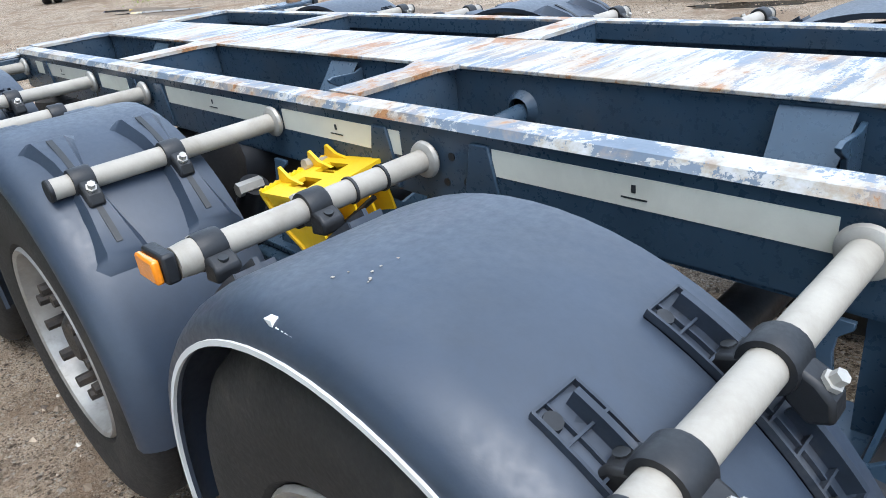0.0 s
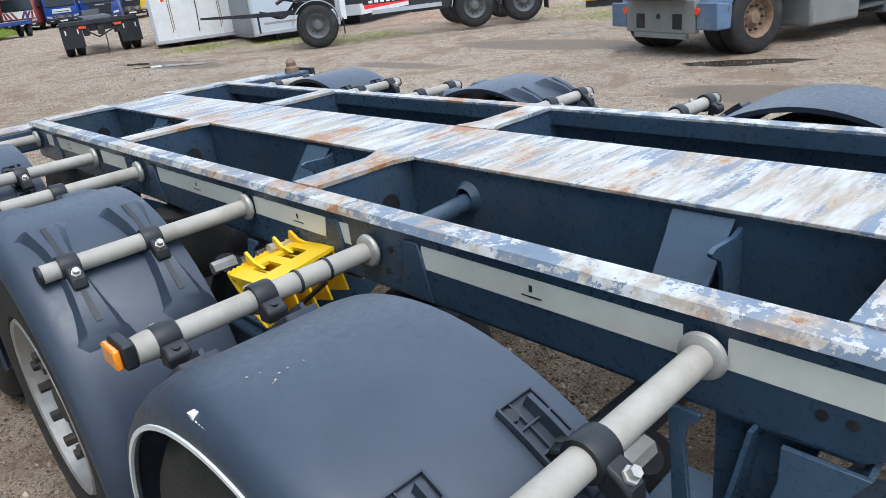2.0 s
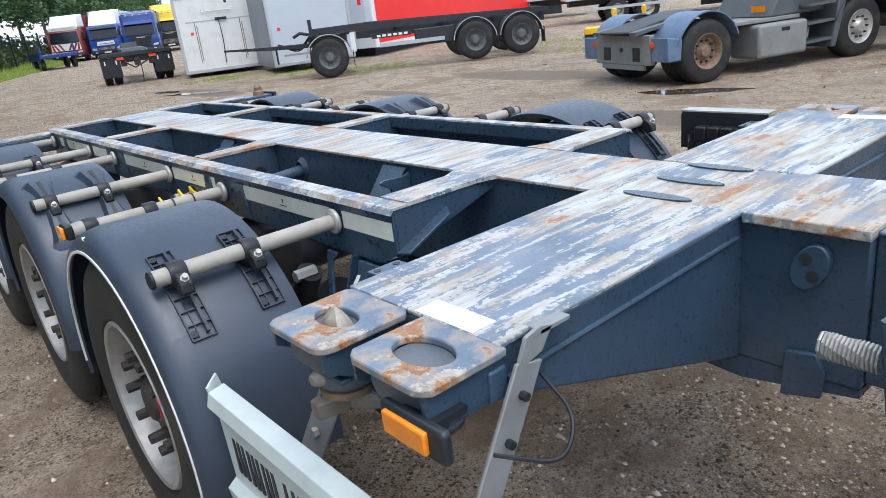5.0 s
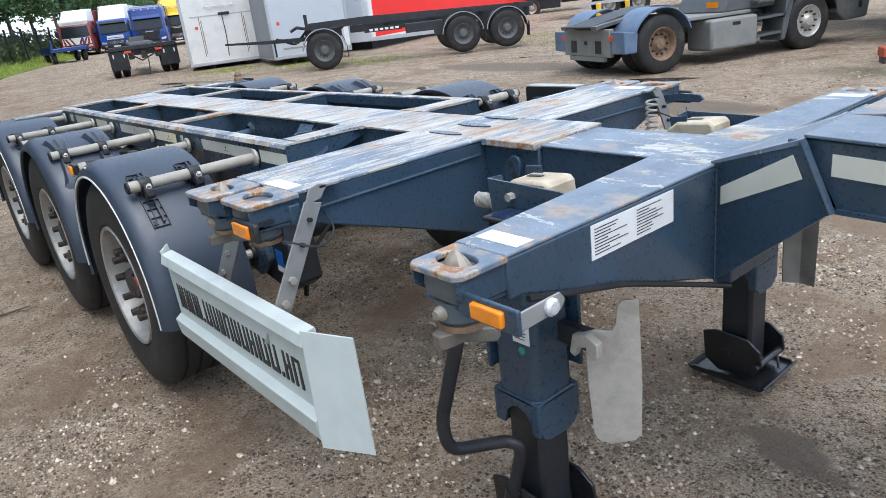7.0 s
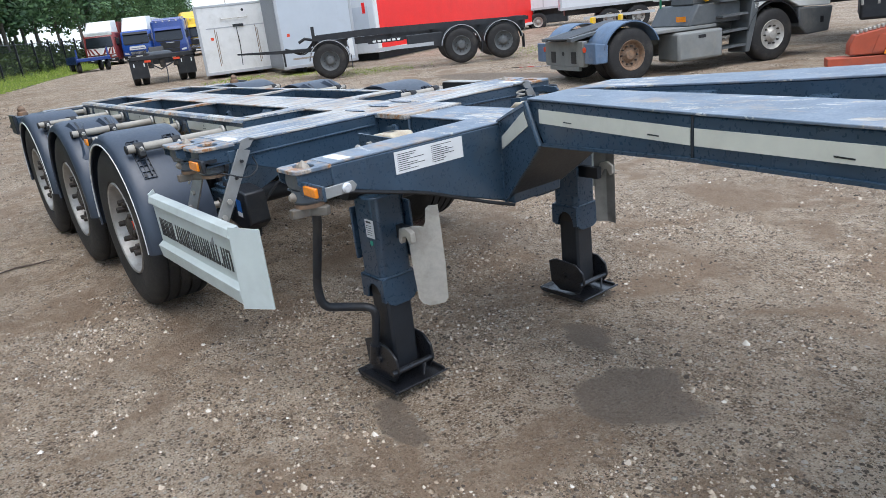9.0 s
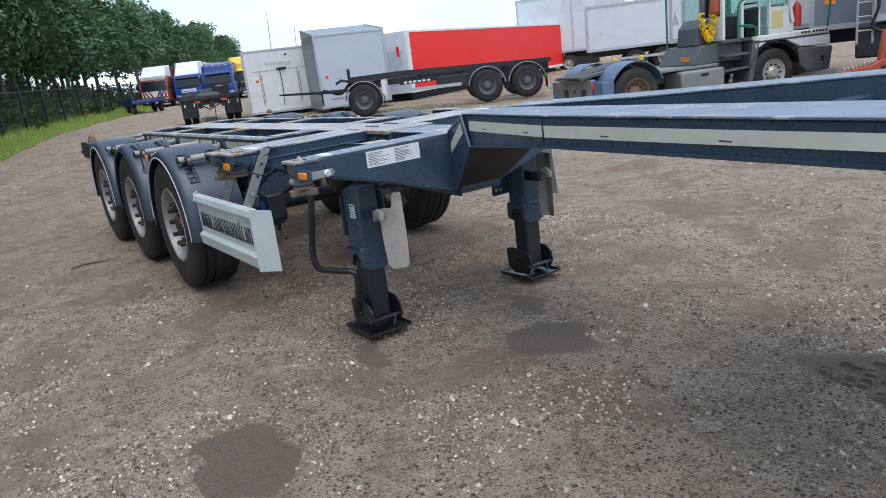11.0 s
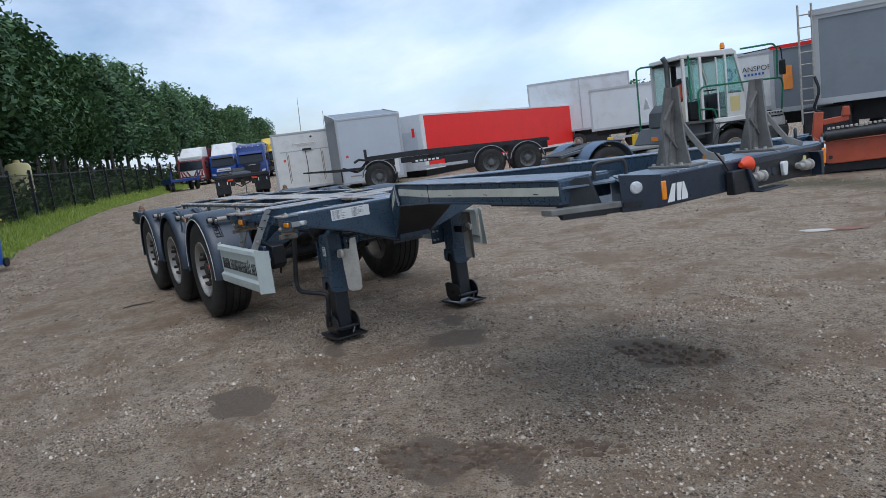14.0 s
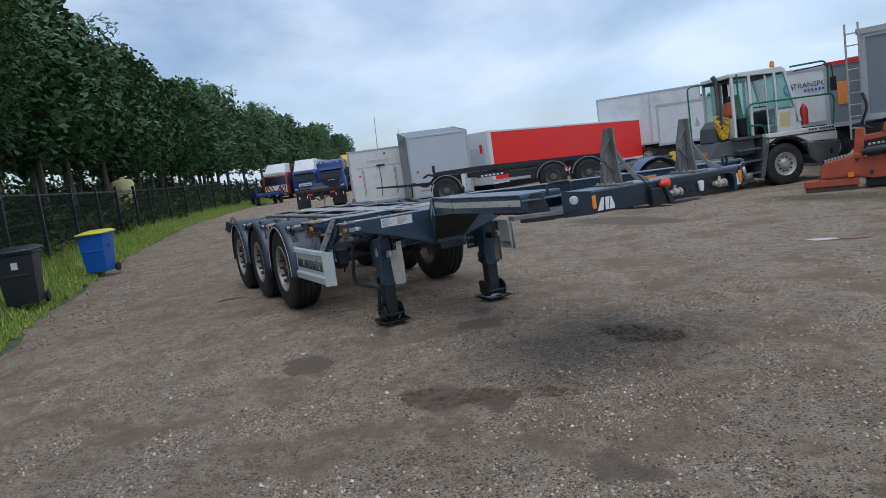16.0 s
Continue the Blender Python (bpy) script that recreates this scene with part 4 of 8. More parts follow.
for side in (-1, 1):
    wb = part("neck_web", web_plate([(2.453, side * 0.155, 0.778), (2.815, side * 0.285, 1.085), (2.73, side * 0.262, 1.240), (2.453, side * 0.155, ZT - 0.003)], 0.012), PAINT, trailer, "rising gooseneck web")
    part("neck_strip", web_plate([(2.475, side * 0.172, 1.022), (2.735, side * 0.271, 1.152), (2.705, side * 0.262, 1.207), (2.475, side * 0.172, 1.075)], 0.003), STRIP, wb, "white reflective strip")
    part("neck_rib", tube([(2.815, side * 0.294, 1.082), (2.73, side * 0.270, 1.243)], 0.010, 8), PAINT, wb)
    part("corner_weld", tube([(2.456, side * 0.158, 0.778), (2.456, side * 0.158, 1.135)], 0.007, 8), PAINT, wb)
    xe = 5.43
    a0, a1 = neck_y(2.80), neck_y(xe)
    rings = []
    for x in (2.73, 2.82, 3.58, 4.5, xe):
        o = neck_y(x)
        i = max(0.02, o - 0.30)
        zt = neck_top(x)
        zb = neck_low(max(x, 2.82)) if x > 2.8 else neck_top(x) - 0.03
        rings.append([(x, side * o, zb), (x, side * o, zt), (x, side * i, zt), (x, side * i, zb)])
    arm = part("neck_arm", loft(rings), PAINT, trailer, "gooseneck arm", bevel=0.006)
    rings = []
    for x in (2.725, 3.58, 4.5, xe - 0.02):
        o = neck_y(x) + 0.006
        i = max(0.0, o - 0.31)
        zt = neck_top(x)
        rings.append([(x, side * o, zt), (x, side * o, zt + 0.008), (x, side * i, zt + 0.008), (x, side * i, zt)])
    part("neck_arm_top", loft(rings), DECK_NECK, arm, "arm top with chipped and scraped paint", bevel=0.002)
    part("neck_arm_foot", loft([[(x, side * (neck_y(x) + 0.014), neck_low(x) - 0.002), (x, side * (neck_y(x) + 0.014), neck_low(x) + 0.008), (x, side * (neck_y(x) - 0.05), neck_low(x) + 0.008), (x, side * (neck_y(x) - 0.05), neck_low(x) - 0.002)] for x in (2.82, 3.58, xe)]), PAINT, arm)
    for xa, xb in ((2.80, 3.572), (3.588, 5.415)):
        part("neck_strip", web_plate([(xa, side * (neck_y(xa) + 0.002), tape_low(xa)), (xb, side * (neck_y(xb) + 0.002), tape_low(xb)), (xb, side * (neck_y(xb) + 0.002), tape_top(xb)), (xa, side * (neck_y(xa) + 0.002), tape_top(xa))], 0.003), STRIP, arm, "white reflective strip")
    part("seam", tube([(3.58, side * (neck_y(3.58) + 0.002), neck_low(3.58)), (3.58, side * (neck_y(3.58) + 0.002), neck_top(3.58) + 0.004)], 0.004, 6), PAINT_DARK, arm)
    for mx in (2.98, 3.42, 4.02, 4.60, 5.20):
        zc = (tape_top(mx) + tape_low(mx)) / 2
        part("tape_mark", web_plate([(mx - 0.02, side * (neck_y(mx - 0.02) + 0.0042), zc - 0.012), (mx + 0.03, side * (neck_y(mx + 0.03) + 0.0042), zc - 0.012), (mx + 0.03, side * (neck_y(mx + 0.03) + 0.0042), zc - 0.008), (mx - 0.02, side * (neck_y(mx - 0.02) + 0.0042), zc - 0.008)], 0.001), PRINT, arm)
neck_plate = part("neck_plate", loft([[(2.44, -0.165, ZT - 0.006), (2.44, 0.165, ZT - 0.006), (2.44, 0.165, ZT + 0.003), (2.44, -0.165, ZT + 0.003)],
                                      [(2.73, -0.27, 1.236), (2.73, 0.27, 1.236), (2.73, 0.27, 1.249), (2.73, -0.27, 1.249)]]), DECK_NECK, trailer, "sloping gooseneck top plate")
part("neck_keel", loft([[(2.453, -0.15, 0.778), (2.453, 0.15, 0.778), (2.453, 0.15, 0.79), (2.453, -0.15, 0.79)], [(2.815, -0.28, 1.085), (2.815, 0.28, 1.085), (2.815, 0.28, 1.097), (2.815, -0.28, 1.097)]]), PAINT_DARK, neck_plate)
part("neck_bridge", prism([(2.68, -0.24), (2.68, 0.24), (3.30, 0.12), (3.30, -0.12)], "z", 1.10, 1.240), PAINT, neck_plate, bevel=0.004)
for nx in (3.6, 4.4):
    part("neck_cross", box(nx, nx + 0.08, -neck_y(nx) + 0.28, neck_y(nx) - 0.28, 1.14, 1.22), PAINT, neck_plate, bevel=0.003)
part("kingpin_plate", box(4.3, 5.3, -0.50, 0.50, 1.125, 1.137), PAINT_DARK, neck_plate)

# front bolster
ZF = 1.268
POST_STEEL = plain("dirty_grey_steel", (0.185, 0.180, 0.168), 0.55, 0.15, vary=0.3, scale=7, dirt=(0.055, 0.05, 0.045), dirt_amount=0.6, bumpy=0.1)
fb_plan = [(5.40, -0.62), (5.40, 0.62), (5.60, 0.78), (5.69, 0.62), (5.69, -0.62), (5.60, -0.78)]
CREAM_TAB = plain("pale_yellow_tab", (0.60, 0.55, 0.22), 0.5, vary=0.1)
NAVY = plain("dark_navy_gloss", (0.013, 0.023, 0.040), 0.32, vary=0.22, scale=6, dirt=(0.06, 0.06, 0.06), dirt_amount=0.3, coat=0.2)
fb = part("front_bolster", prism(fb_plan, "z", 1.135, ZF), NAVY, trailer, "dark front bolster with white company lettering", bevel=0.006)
part("front_bolster_top", prism([(5.402, -0.61), (5.402, 0.61), (5.595, 0.765), (5.68, 0.61), (5.68, -0.61), (5.595, -0.765)], "z", ZF, ZF + 0.006), DECK_NECK, fb)
for side in (-1, 1):
    e = part("front_wing", prism([(5.615, side * 0.765), (5.455, side * 1.04), (5.39, side * 1.04), (5.54, side * 0.78)], "z", 1.158, 1.184), POST_STEEL, fb, "bare steel bar at the bolster's end", bevel=0.003)
    part("wing_low", prism([(5.60, side * 0.77), (5.49, side * 1.01), (5.46, side * 1.0), (5.56, side * 0.75)], "z", 1.138, 1.158), BLACK, fb)
    part("end_plate", web_plate([(5.43, side * 0.955, 1.13), (5.385, side * 0.95, 1.15), (5.405, side * 0.94, 1.26), (5.47, side * 0.90, 1.30), (5.51, side * 0.86, 1.30), (5.545, side * 0.815, 1.13)], 0.012), PAINT_DARK, fb, bevel=0.002)
    part("end_tag", box(5.444, 5.448, side * 0.938 - 0.004, side * 0.938 + 0.004, 1.22, 1.25), PAPER, fb)
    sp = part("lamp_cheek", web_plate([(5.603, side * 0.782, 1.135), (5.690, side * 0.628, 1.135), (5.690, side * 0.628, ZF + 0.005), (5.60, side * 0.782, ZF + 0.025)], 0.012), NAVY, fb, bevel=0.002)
    nv = Vector((0.87, side * 0.49, 0))
    c0 = Vector((5.635, side * 0.725, 1.232)) + nv * 0.006
    lamp_bm = lathe([(0.0, 0.012), (0.022, 0.010), (0.027, 0.004), (0.027, 0.0)], (0, 0, 0), "x", 20)
    part("position_lamp", shifted(lamp_bm, Matrix.Translation(c0) @ nv.to_track_quat("X", "Z").to_matrix().to_4x4()), LENS, sp, "round white position lamp")
    part("cheek_bar", shifted(box(0, 0.008, -0.06, 0.02, -0.01, 0.01), Matrix.Translation(c0 + Vector((0, 0, -0.065))) @ nv.to_track_quat("X", "Z").to_matrix().to_4x4()), BLACK, sp)
    part("side_reflector", box(5.690, 5.700, side * 0.622 - 0.014, side * 0.622 + 0.014, 1.165, 1.245), AMBER, fb, "upright orange reflector", bevel=0.004)
    # the company mark stands as three plain slanted blocks
    y0 = -0.598 if side < 0 else 0.50
    for pts in (((0.0, 0.0), (0.042, 0.0), (0.056, 0.075), (0.036, 0.075)), ((0.060, 0.0), (0.082, 0.0), (0.098, 0.075), (0.066, 0.075)), ((0.090, 0.0), (0.128, 0.0), (0.132, 0.018), (0.112, 0.075), (0.104, 0.075))):
        part("mark_block", prism([(y0 + a, 1.150 + b) for a, b in pts], "x", 5.690, 5.6925), WHITE, fb, "white company mark")
    part("loop_handle", tube(smooth_path([(5.46, side * 0.78, 1.28), (5.46, side * 0.78, 1.345), (5.53, side * 0.66, 1.35), (5.53, side * 0.66, 1.285)], 0.03), 0.009, 8), PAINT_DARK, fb)
    part("arm_bridge", prism([(5.38, side * 0.64), (5.43, side * 0.97), (5.46, side * 0.97), (5.56, side * 0.76), (5.40, side * 0.60)], "z", 1.262, 1.270), DECK_NECK, fb)
# recess with the couplings, between a black socket box and a rounded cheek
rc = part("coupling_recess", box(5.6905, 5.6925, -0.05, 0.50, 1.128, 1.236), BLACK, fb, "dark recess with air couplings")
part("socket_box", prism([(-0.200, 1.120), (-0.075, 1.120), (-0.092, 1.228), (-0.200, 1.228)], "x", 5.692, 5.735), BLACK, rc, "black cable socket", bevel=0.006)
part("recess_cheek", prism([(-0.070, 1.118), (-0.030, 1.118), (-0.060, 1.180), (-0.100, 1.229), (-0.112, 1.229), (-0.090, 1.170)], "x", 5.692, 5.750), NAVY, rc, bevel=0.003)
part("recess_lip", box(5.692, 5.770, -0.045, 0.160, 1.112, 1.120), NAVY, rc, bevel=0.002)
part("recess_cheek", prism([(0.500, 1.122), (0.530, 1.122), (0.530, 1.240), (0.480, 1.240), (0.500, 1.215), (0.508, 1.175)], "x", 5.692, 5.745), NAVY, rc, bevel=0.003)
part("plug_wire", tube(smooth_path([(5.70, -0.183, 1.228), (5.70, -0.215, 1.270), (5.69, -0.262, 1.325)], 0.03), 0.004, 6), BLACK, rc)
part("red_cap", lathe([(0.0, -0.035), (0.012, -0.034), (0.018, -0.018), (0.034, 0.012), (0.036, 0.024), (0.028, 0.026), (0.014, 0.010), (0.0, 0.008)], (5.715, -0.080, 1.246), "y", 20), ORANGE_RED, rc, "flared red coupling cap")
for yc, zc in ((0.0, 1.178), (0.395, 1.184)):
    cp = part("air_coupling", lathe([(0.0, -0.050), (0.012, -0.050), (0.014, -0.024), (0.024, -0.020), (0.026, 0.006), (0.018, 0.012), (0.018, 0.026), (0.027, 0.030), (0.027, 0.044), (0.012, 0.050), (0.0, 0.050)], (5.722, yc, zc), "y", 20), GALV, rc, "worn metal air coupling")
    part("coupling_neck", tube([(5.692, yc - 0.02, zc), (5.722, yc - 0.02, zc)], 0.016, 12), GALV, cp)
    part("coupling_tab", prism([(yc - 0.012, zc + 0.024), (yc + 0.006, zc + 0.024), (yc + 0.012, zc + 0.044), (yc - 0.002, zc + 0.048)], "x", 5.718, 5.726), CREAM_TAB if yc > 0.2 else GALV, cp)
for yc in (0.075, 0.135, 0.175):
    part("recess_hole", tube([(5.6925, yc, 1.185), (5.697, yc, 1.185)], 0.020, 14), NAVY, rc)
part("white_lever", loft([[(5.705 + dx, 0.244 + dy * f, z) for dx, dy in ((-0.009, -1), (0.009, -1), (0.011, 1), (-0.009, 1))] for z, f in ((1.154, 0.008), (1.168, 0.016), (1.200, 0.020), (1.214, 0.022), (1.222, 0.012))]), PAPER, rc, "white plastic lever", bevel=0.003)
part("amber_tag", box(5.42, 5.44, 0.02, 0.13, 1.275, 1.29), AMBER, fb)


def headboard_post(parent, y, side):
    """A container stop: an upright fin with a foot, stiffened by a curved strut."""
    p = part("stop_post", prism([(y - 0.055, 1.272), (y + 0.03, 1.272), (y + 0.03, 1.60), (y + 0.022, 1.632), (y - 0.012, 1.632), (y - 0.058, 1.47)], "x", 5.51, 5.524), POST_STEEL, parent, "bare grey steel container stop")
    part("post_spine", prism([(5.51, 1.272), (5.60, 1.272), (5.575, 1.40), (5.56, 1.632), (5.51, 1.632)], "y", y + 0.018, y + 0.030), POST_STEEL, p, bevel=0.002)
    part("post_strut", loft([[(5.53, y + 0.03 + o, 1.50 + h) for o, h in ((0, -0.02), (0, 0.02), (0.012, 0.02), (0.012, -0.02))], [(5.58, y + 0.06 + o, 1.40 + h) for o, h in ((0, -0.02), (0, 0.02), (0.012, 0.02), (0.012, -0.02))],
                              [(5.62, y + 0.11 + o, 1.31 + h) for o, h in ((0, -0.02), (0, 0.02), (0.012, 0.02), (0.012, -0.02))], [(5.66, y + 0.17 + o, 1.275 + h) for o, h in ((0, -0.004), (0, 0.02), (0.012, 0.02), (0.012, -0.004))]]), POST_STEEL, p, bevel=0.002)
    part("post_back", prism([(5.44, 1.272), (5.51, 1.272), (5.51, 1.50)], "y", y - 0.03, y - 0.018), POST_STEEL, p)
    part("post_foot", box(5.43, 5.66, y - 0.07, y + 0.06, ZF + 0.006, ZF + 0.018), POST_STEEL, p, bevel=0.003)
    for k in range(4):
        part("bolt", tube([(5.45 + 0.05 * k, y - 0.05, ZF + 0.018), (5.45 + 0.05 * k, y - 0.05, ZF + 0.028)], 0.010, 6), GALV, p)
    for (ya, za), (yb, zb) in (((-0.040, 1.30), (0.015, 1.56)), ((-0.052, 1.44), (0.018, 1.36)), ((-0.048, 1.49), (0.015, 1.57))):
        a, b = Vector((5.526, y + ya, za)), Vector((5.526, y + yb, zb))
        part("post_rib", loft([[q + Vector((dx, 0, dz)) for dx, dz in ((-0.003, -0.005), (0.010, -0.005), (0.010, 0.005), (-0.003, 0.005))] for q in (a, b)]), POST_STEEL, p)


headboard_post(fb, -0.33, -1)
headboard_post(fb, 0.315, 1)
fb.matrix_basis = pose(-0.020, 0, 0.014)

CREAM_STEEL = plain("cream_painted_steel", (0.52, 0.45, 0.33), 0.55, vary=0.15, scale=14, dirt=(0.26, 0.13, 0.055), dirt_amount=0.7)
TRUCK_LID = plain("wet_blue_lid", (0.018, 0.030, 0.075), 0.12, vary=0.2, scale=20)

# landing legs
OILY = plain("oily_black_steel", (0.010, 0.011, 0.014), 0.30, vary=0.3, scale=16, dirt=(0.05, 0.042, 0.034), dirt_amount=0.35, spec=0.6)


def landing_leg(side):
    x, y = 2.15, side * 0.635
    def eight(h, c, z):
        return [(x + a, y + b, z) for a, b in ((-h, -h + c), (-h + c, -h), (h - c, -h), (h, -h + c), (h, h - c), (h - c, h), (-h + c, h), (-h, h - c))]
    lg = part("landing_leg", loft([eight(0.084, 0.022, 0.52), eight(0.084, 0.022, 0.90)]), PAINT, trailer, "dark blue landing leg", bevel=0.008)
    part("collar_bead", loft([eight(0.089, 0.024, 0.522), eight(0.091, 0.024, 0.528), eight(0.091, 0.024, 0.533), eight(0.088, 0.022, 0.540)]), PAINT, lg)
    skirt = [(-0.086, 0.535), (0.086, 0.535), (0.088, 0.445), (0.070, 0.412), (0.040, 0.398), (-0.040, 0.398), (-0.070, 0.412), (-0.088, 0.445)]
    arch_cut = [(-0.088, 0.535), (0.088, 0.535), (0.090, 0.425), (0.062, 0.425), (0.058, 0.462), (0.040, 0.490), (0.012, 0.502), (-0.016, 0.496), (-0.040, 0.472), (-0.050, 0.425), (-0.090, 0.425)]
    for d in (-1, 1):
        part("collar_plate", prism([(y + a, b) for a, b in skirt], "x", *sorted((x + d * 0.080, x + d * 0.091))), PAINT, lg, bevel=0.003)
        part("collar_plate", prism([(x + a, b) for a, b in arch_cut], "y", *sorted((y + d * 0.080, y + d * 0.091))), PAINT, lg, bevel=0.002)
    part("worn_band", loft([eight(0.0675, 0.012, 0.44), eight(0.0675, 0.012, 0.52)]), HUB, lg, "rubbed band of the inner leg")
    part("inner_leg", loft([eight(0.066, 0.012, 0.06), eight(0.066, 0.012, 0.56)]), PAINT_DARK, lg, "black inner leg", bevel=0.004)
    cheek = [(x - 0.125, 0.195), (x - 0.07, 0.215), (x + 0.07, 0.205), (x + 0.125, 0.165), (x + 0.135, 0.100), (x + 0.095, 0.040), (x - 0.050, 0.028), (x - 0.115, 0.070)]
    ft = part("foot", prism(cheek, "y", y - 0.104, y - 0.092), OILY, lg, "oily black pivoting foot", bevel=0.004)
    part("foot_cheek", prism(cheek, "y", y + 0.092, y + 0.104), OILY, ft, bevel=0.004)
    part("foot_axle", tube([(x - 0.01, y - 0.118, 0.125), (x - 0.01, y + 0.118, 0.125)], 0.018, 12), OILY, ft)
    part("foot_rod", tube([(x + 0.115, y - 0.125, 0.098), (x + 0.115, y + 0.105, 0.098)], 0.014, 10), OILY, ft)
    part("foot_spring", tube([(x + 0.118, y + 0.06, 0.10), (x + 0.150, y + 0.02, 0.05)], 0.006, 8), OILY, ft)
    part("foot_roller", lathe([(0.0, -0.078), (0.05, -0.078), (0.065, -0.05), (0.065, 0.05), (0.05, 0.078), (0.0, 0.078)], (x, y, 0.105), "y", 20), OILY, ft)
    part("foot_pad", prism([(x - 0.150, 0.012), (x + 0.150, 0.012), (x + 0.172, 0.030), (x + 0.166, 0.036), (x + 0.145, 0.021), (x - 0.145, 0.021), (x - 0.166, 0.036), (x - 0.172, 0.030)], "y", y - 0.145, y + 0.145), OILY, ft, bevel=0.002)
    for d in (-1, 1):
        part("pad_lip", box(x - 0.148, x + 0.148, y + d * 0.140 - 0.004, y + d * 0.140 + 0.004, 0.0215, 0.036), OILY, ft)
    part("mount_plate", box(x + 0.02, x + 0.11, y + side * -0.09 - 0.006, y + side * -0.09 + 0.006, 0.60, 0.86), PAINT, lg, bevel=0.003)
    part("mount_plate", prism([(y - 0.09, 0.60), (y + 0.20, 0.60), (y + 0.20, 0.84), (y - 0.09, 0.84)] if side < 0 else [(y - 0.20, 0.60), (y + 0.09, 0.60), (y + 0.09, 0.84), (y - 0.20, 0.84)], "x", x - 0.105, x - 0.092), PAINT, lg, bevel=0.003)
    for bz in (0.64, 0.72, 0.80):
        for by in (0.14, 0.18):
            part("bolt", tube([(x - 0.09, y - side * by, bz), (x - 0.075, y - side * by, bz)], 0.012, 6), GALV, lg)
    if side < 0:
        lb = part("leg_label", box(2.159, 2.223, y - 0.0865, y - 0.0845, 0.722, 0.804), PAPER, lg, "white maker's plate")
        part("label_head", box(2.168, 2.206, y - 0.0872, y - 0.0866, 0.789, 0.797), PRINT, lb)
        for k in range(5):
            part("label_line", box(2.166, 2.205 + 0.003 * (k % 3), y - 0.0872, y - 0.0866, 0.735 + 0.010 * k, 0.7375 + 0.010 * k), PRINT, lb)
        part("leg_dot", tube([(2.19, y - 0.0865, 0.698), (2.19, y - 0.0840, 0.698)], 0.012, 14), GREEN_TAG, lg)
    return lg


landing_leg(-1)
landing_leg(1)
crank = part("crank_handle", tube(smooth_path([(2.25, -0.985, 0.95), (2.242, -0.985, 0.874), (2.113, -0.975, 0.560), (2.116, -0.965, 0.462), (2.150, -0.780, 0.408), (2.176, -0.752, 0.395), (2.172, -0.745, 0.350), (2.110, -0.742, 0.139)], 0.05, 6), 0.019, 12), PAINT_DARK, trailer, "bent dark crank handle hanging beside the leg")
part("crank_end", tube([(2.128, -0.742, 0.20), (2.100, -0.742, 0.105)], 0.027, 12), OILY, crank)
part("cross_shaft", tube([(2.15, -0.55, 0.86), (2.15, 0.55, 0.86)], 0.018, 10), PAINT_DARK, trailer)
for side in (-1, 1):
    plan = [(2.350, -0.636), (2.400, -0.602), (2.438, -0.560)] if side < 0 else [(2.300, 0.632), (2.355, 0.662), (2.418, 0.652)]
    rings = []
    for z, tuck in ((0.45, 0.010), (0.60, 0.0), (0.80, 0.0), (0.88, 0.014)):
        a, m, b = (Vector((*q, z)) for q in plan)
        a, b = a + (m - a) * tuck * 6, b + (m - b) * tuck * 2
        o = Vector((-0.006, -side * -0.006, 0))
        rings.append([a, m, b, b + o, m + o, a + o])
    if side < 0:
        a, b = Vector((2.350, -0.636, 0)), Vector((2.438, -0.560, 0))
        along_board = (b - a).normalized()
        face = [(0.000, 0.772), (0.027, 0.780), (0.071, 0.774), (0.082, 0.795), (0.088, 0.850), (0.100, 0.863), (0.142, 0.865), (0.148, 0.61), (0.144, 0.450), (0.128, 0.428), (0.060, 0.416), (0.030, 0.426), (0.014, 0.450), (0.004, 0.60)]
        ck = part("leg_guard_board", web_plate([a + along_board * u + Vector((0, 0, z)) for u, z in face], 0.007), GALV, trailer, "pale grey notched steel board beside the landing leg", bevel=0.001)
    else:
        # darker steel than the near board: its shaded back is in the colour
        ck = part("leg_guard_board", loft(rings), POST_STEEL, trailer, "bent steel board beside the landing leg, its shaded back coloured dark grey", bevel=0.001)
    part("board_hook", prism([(2.318, 0.715), (2.335, 0.705), (2.345, 0.735), (2.375, 0.745), (2.395, 0.712), (2.412, 0.722), (2.412, 0.765), (2.375, 0.782), (2.330, 0.772)], "y", side * 0.665, side * 0.640), GALV, ck, bevel=0.003)
    part("board_bracket", box(2.20, 2.36, side * 0.60 - 0.015, side * 0.60 + 0.015, 0.70, 0.76), PAINT_DARK, ck)

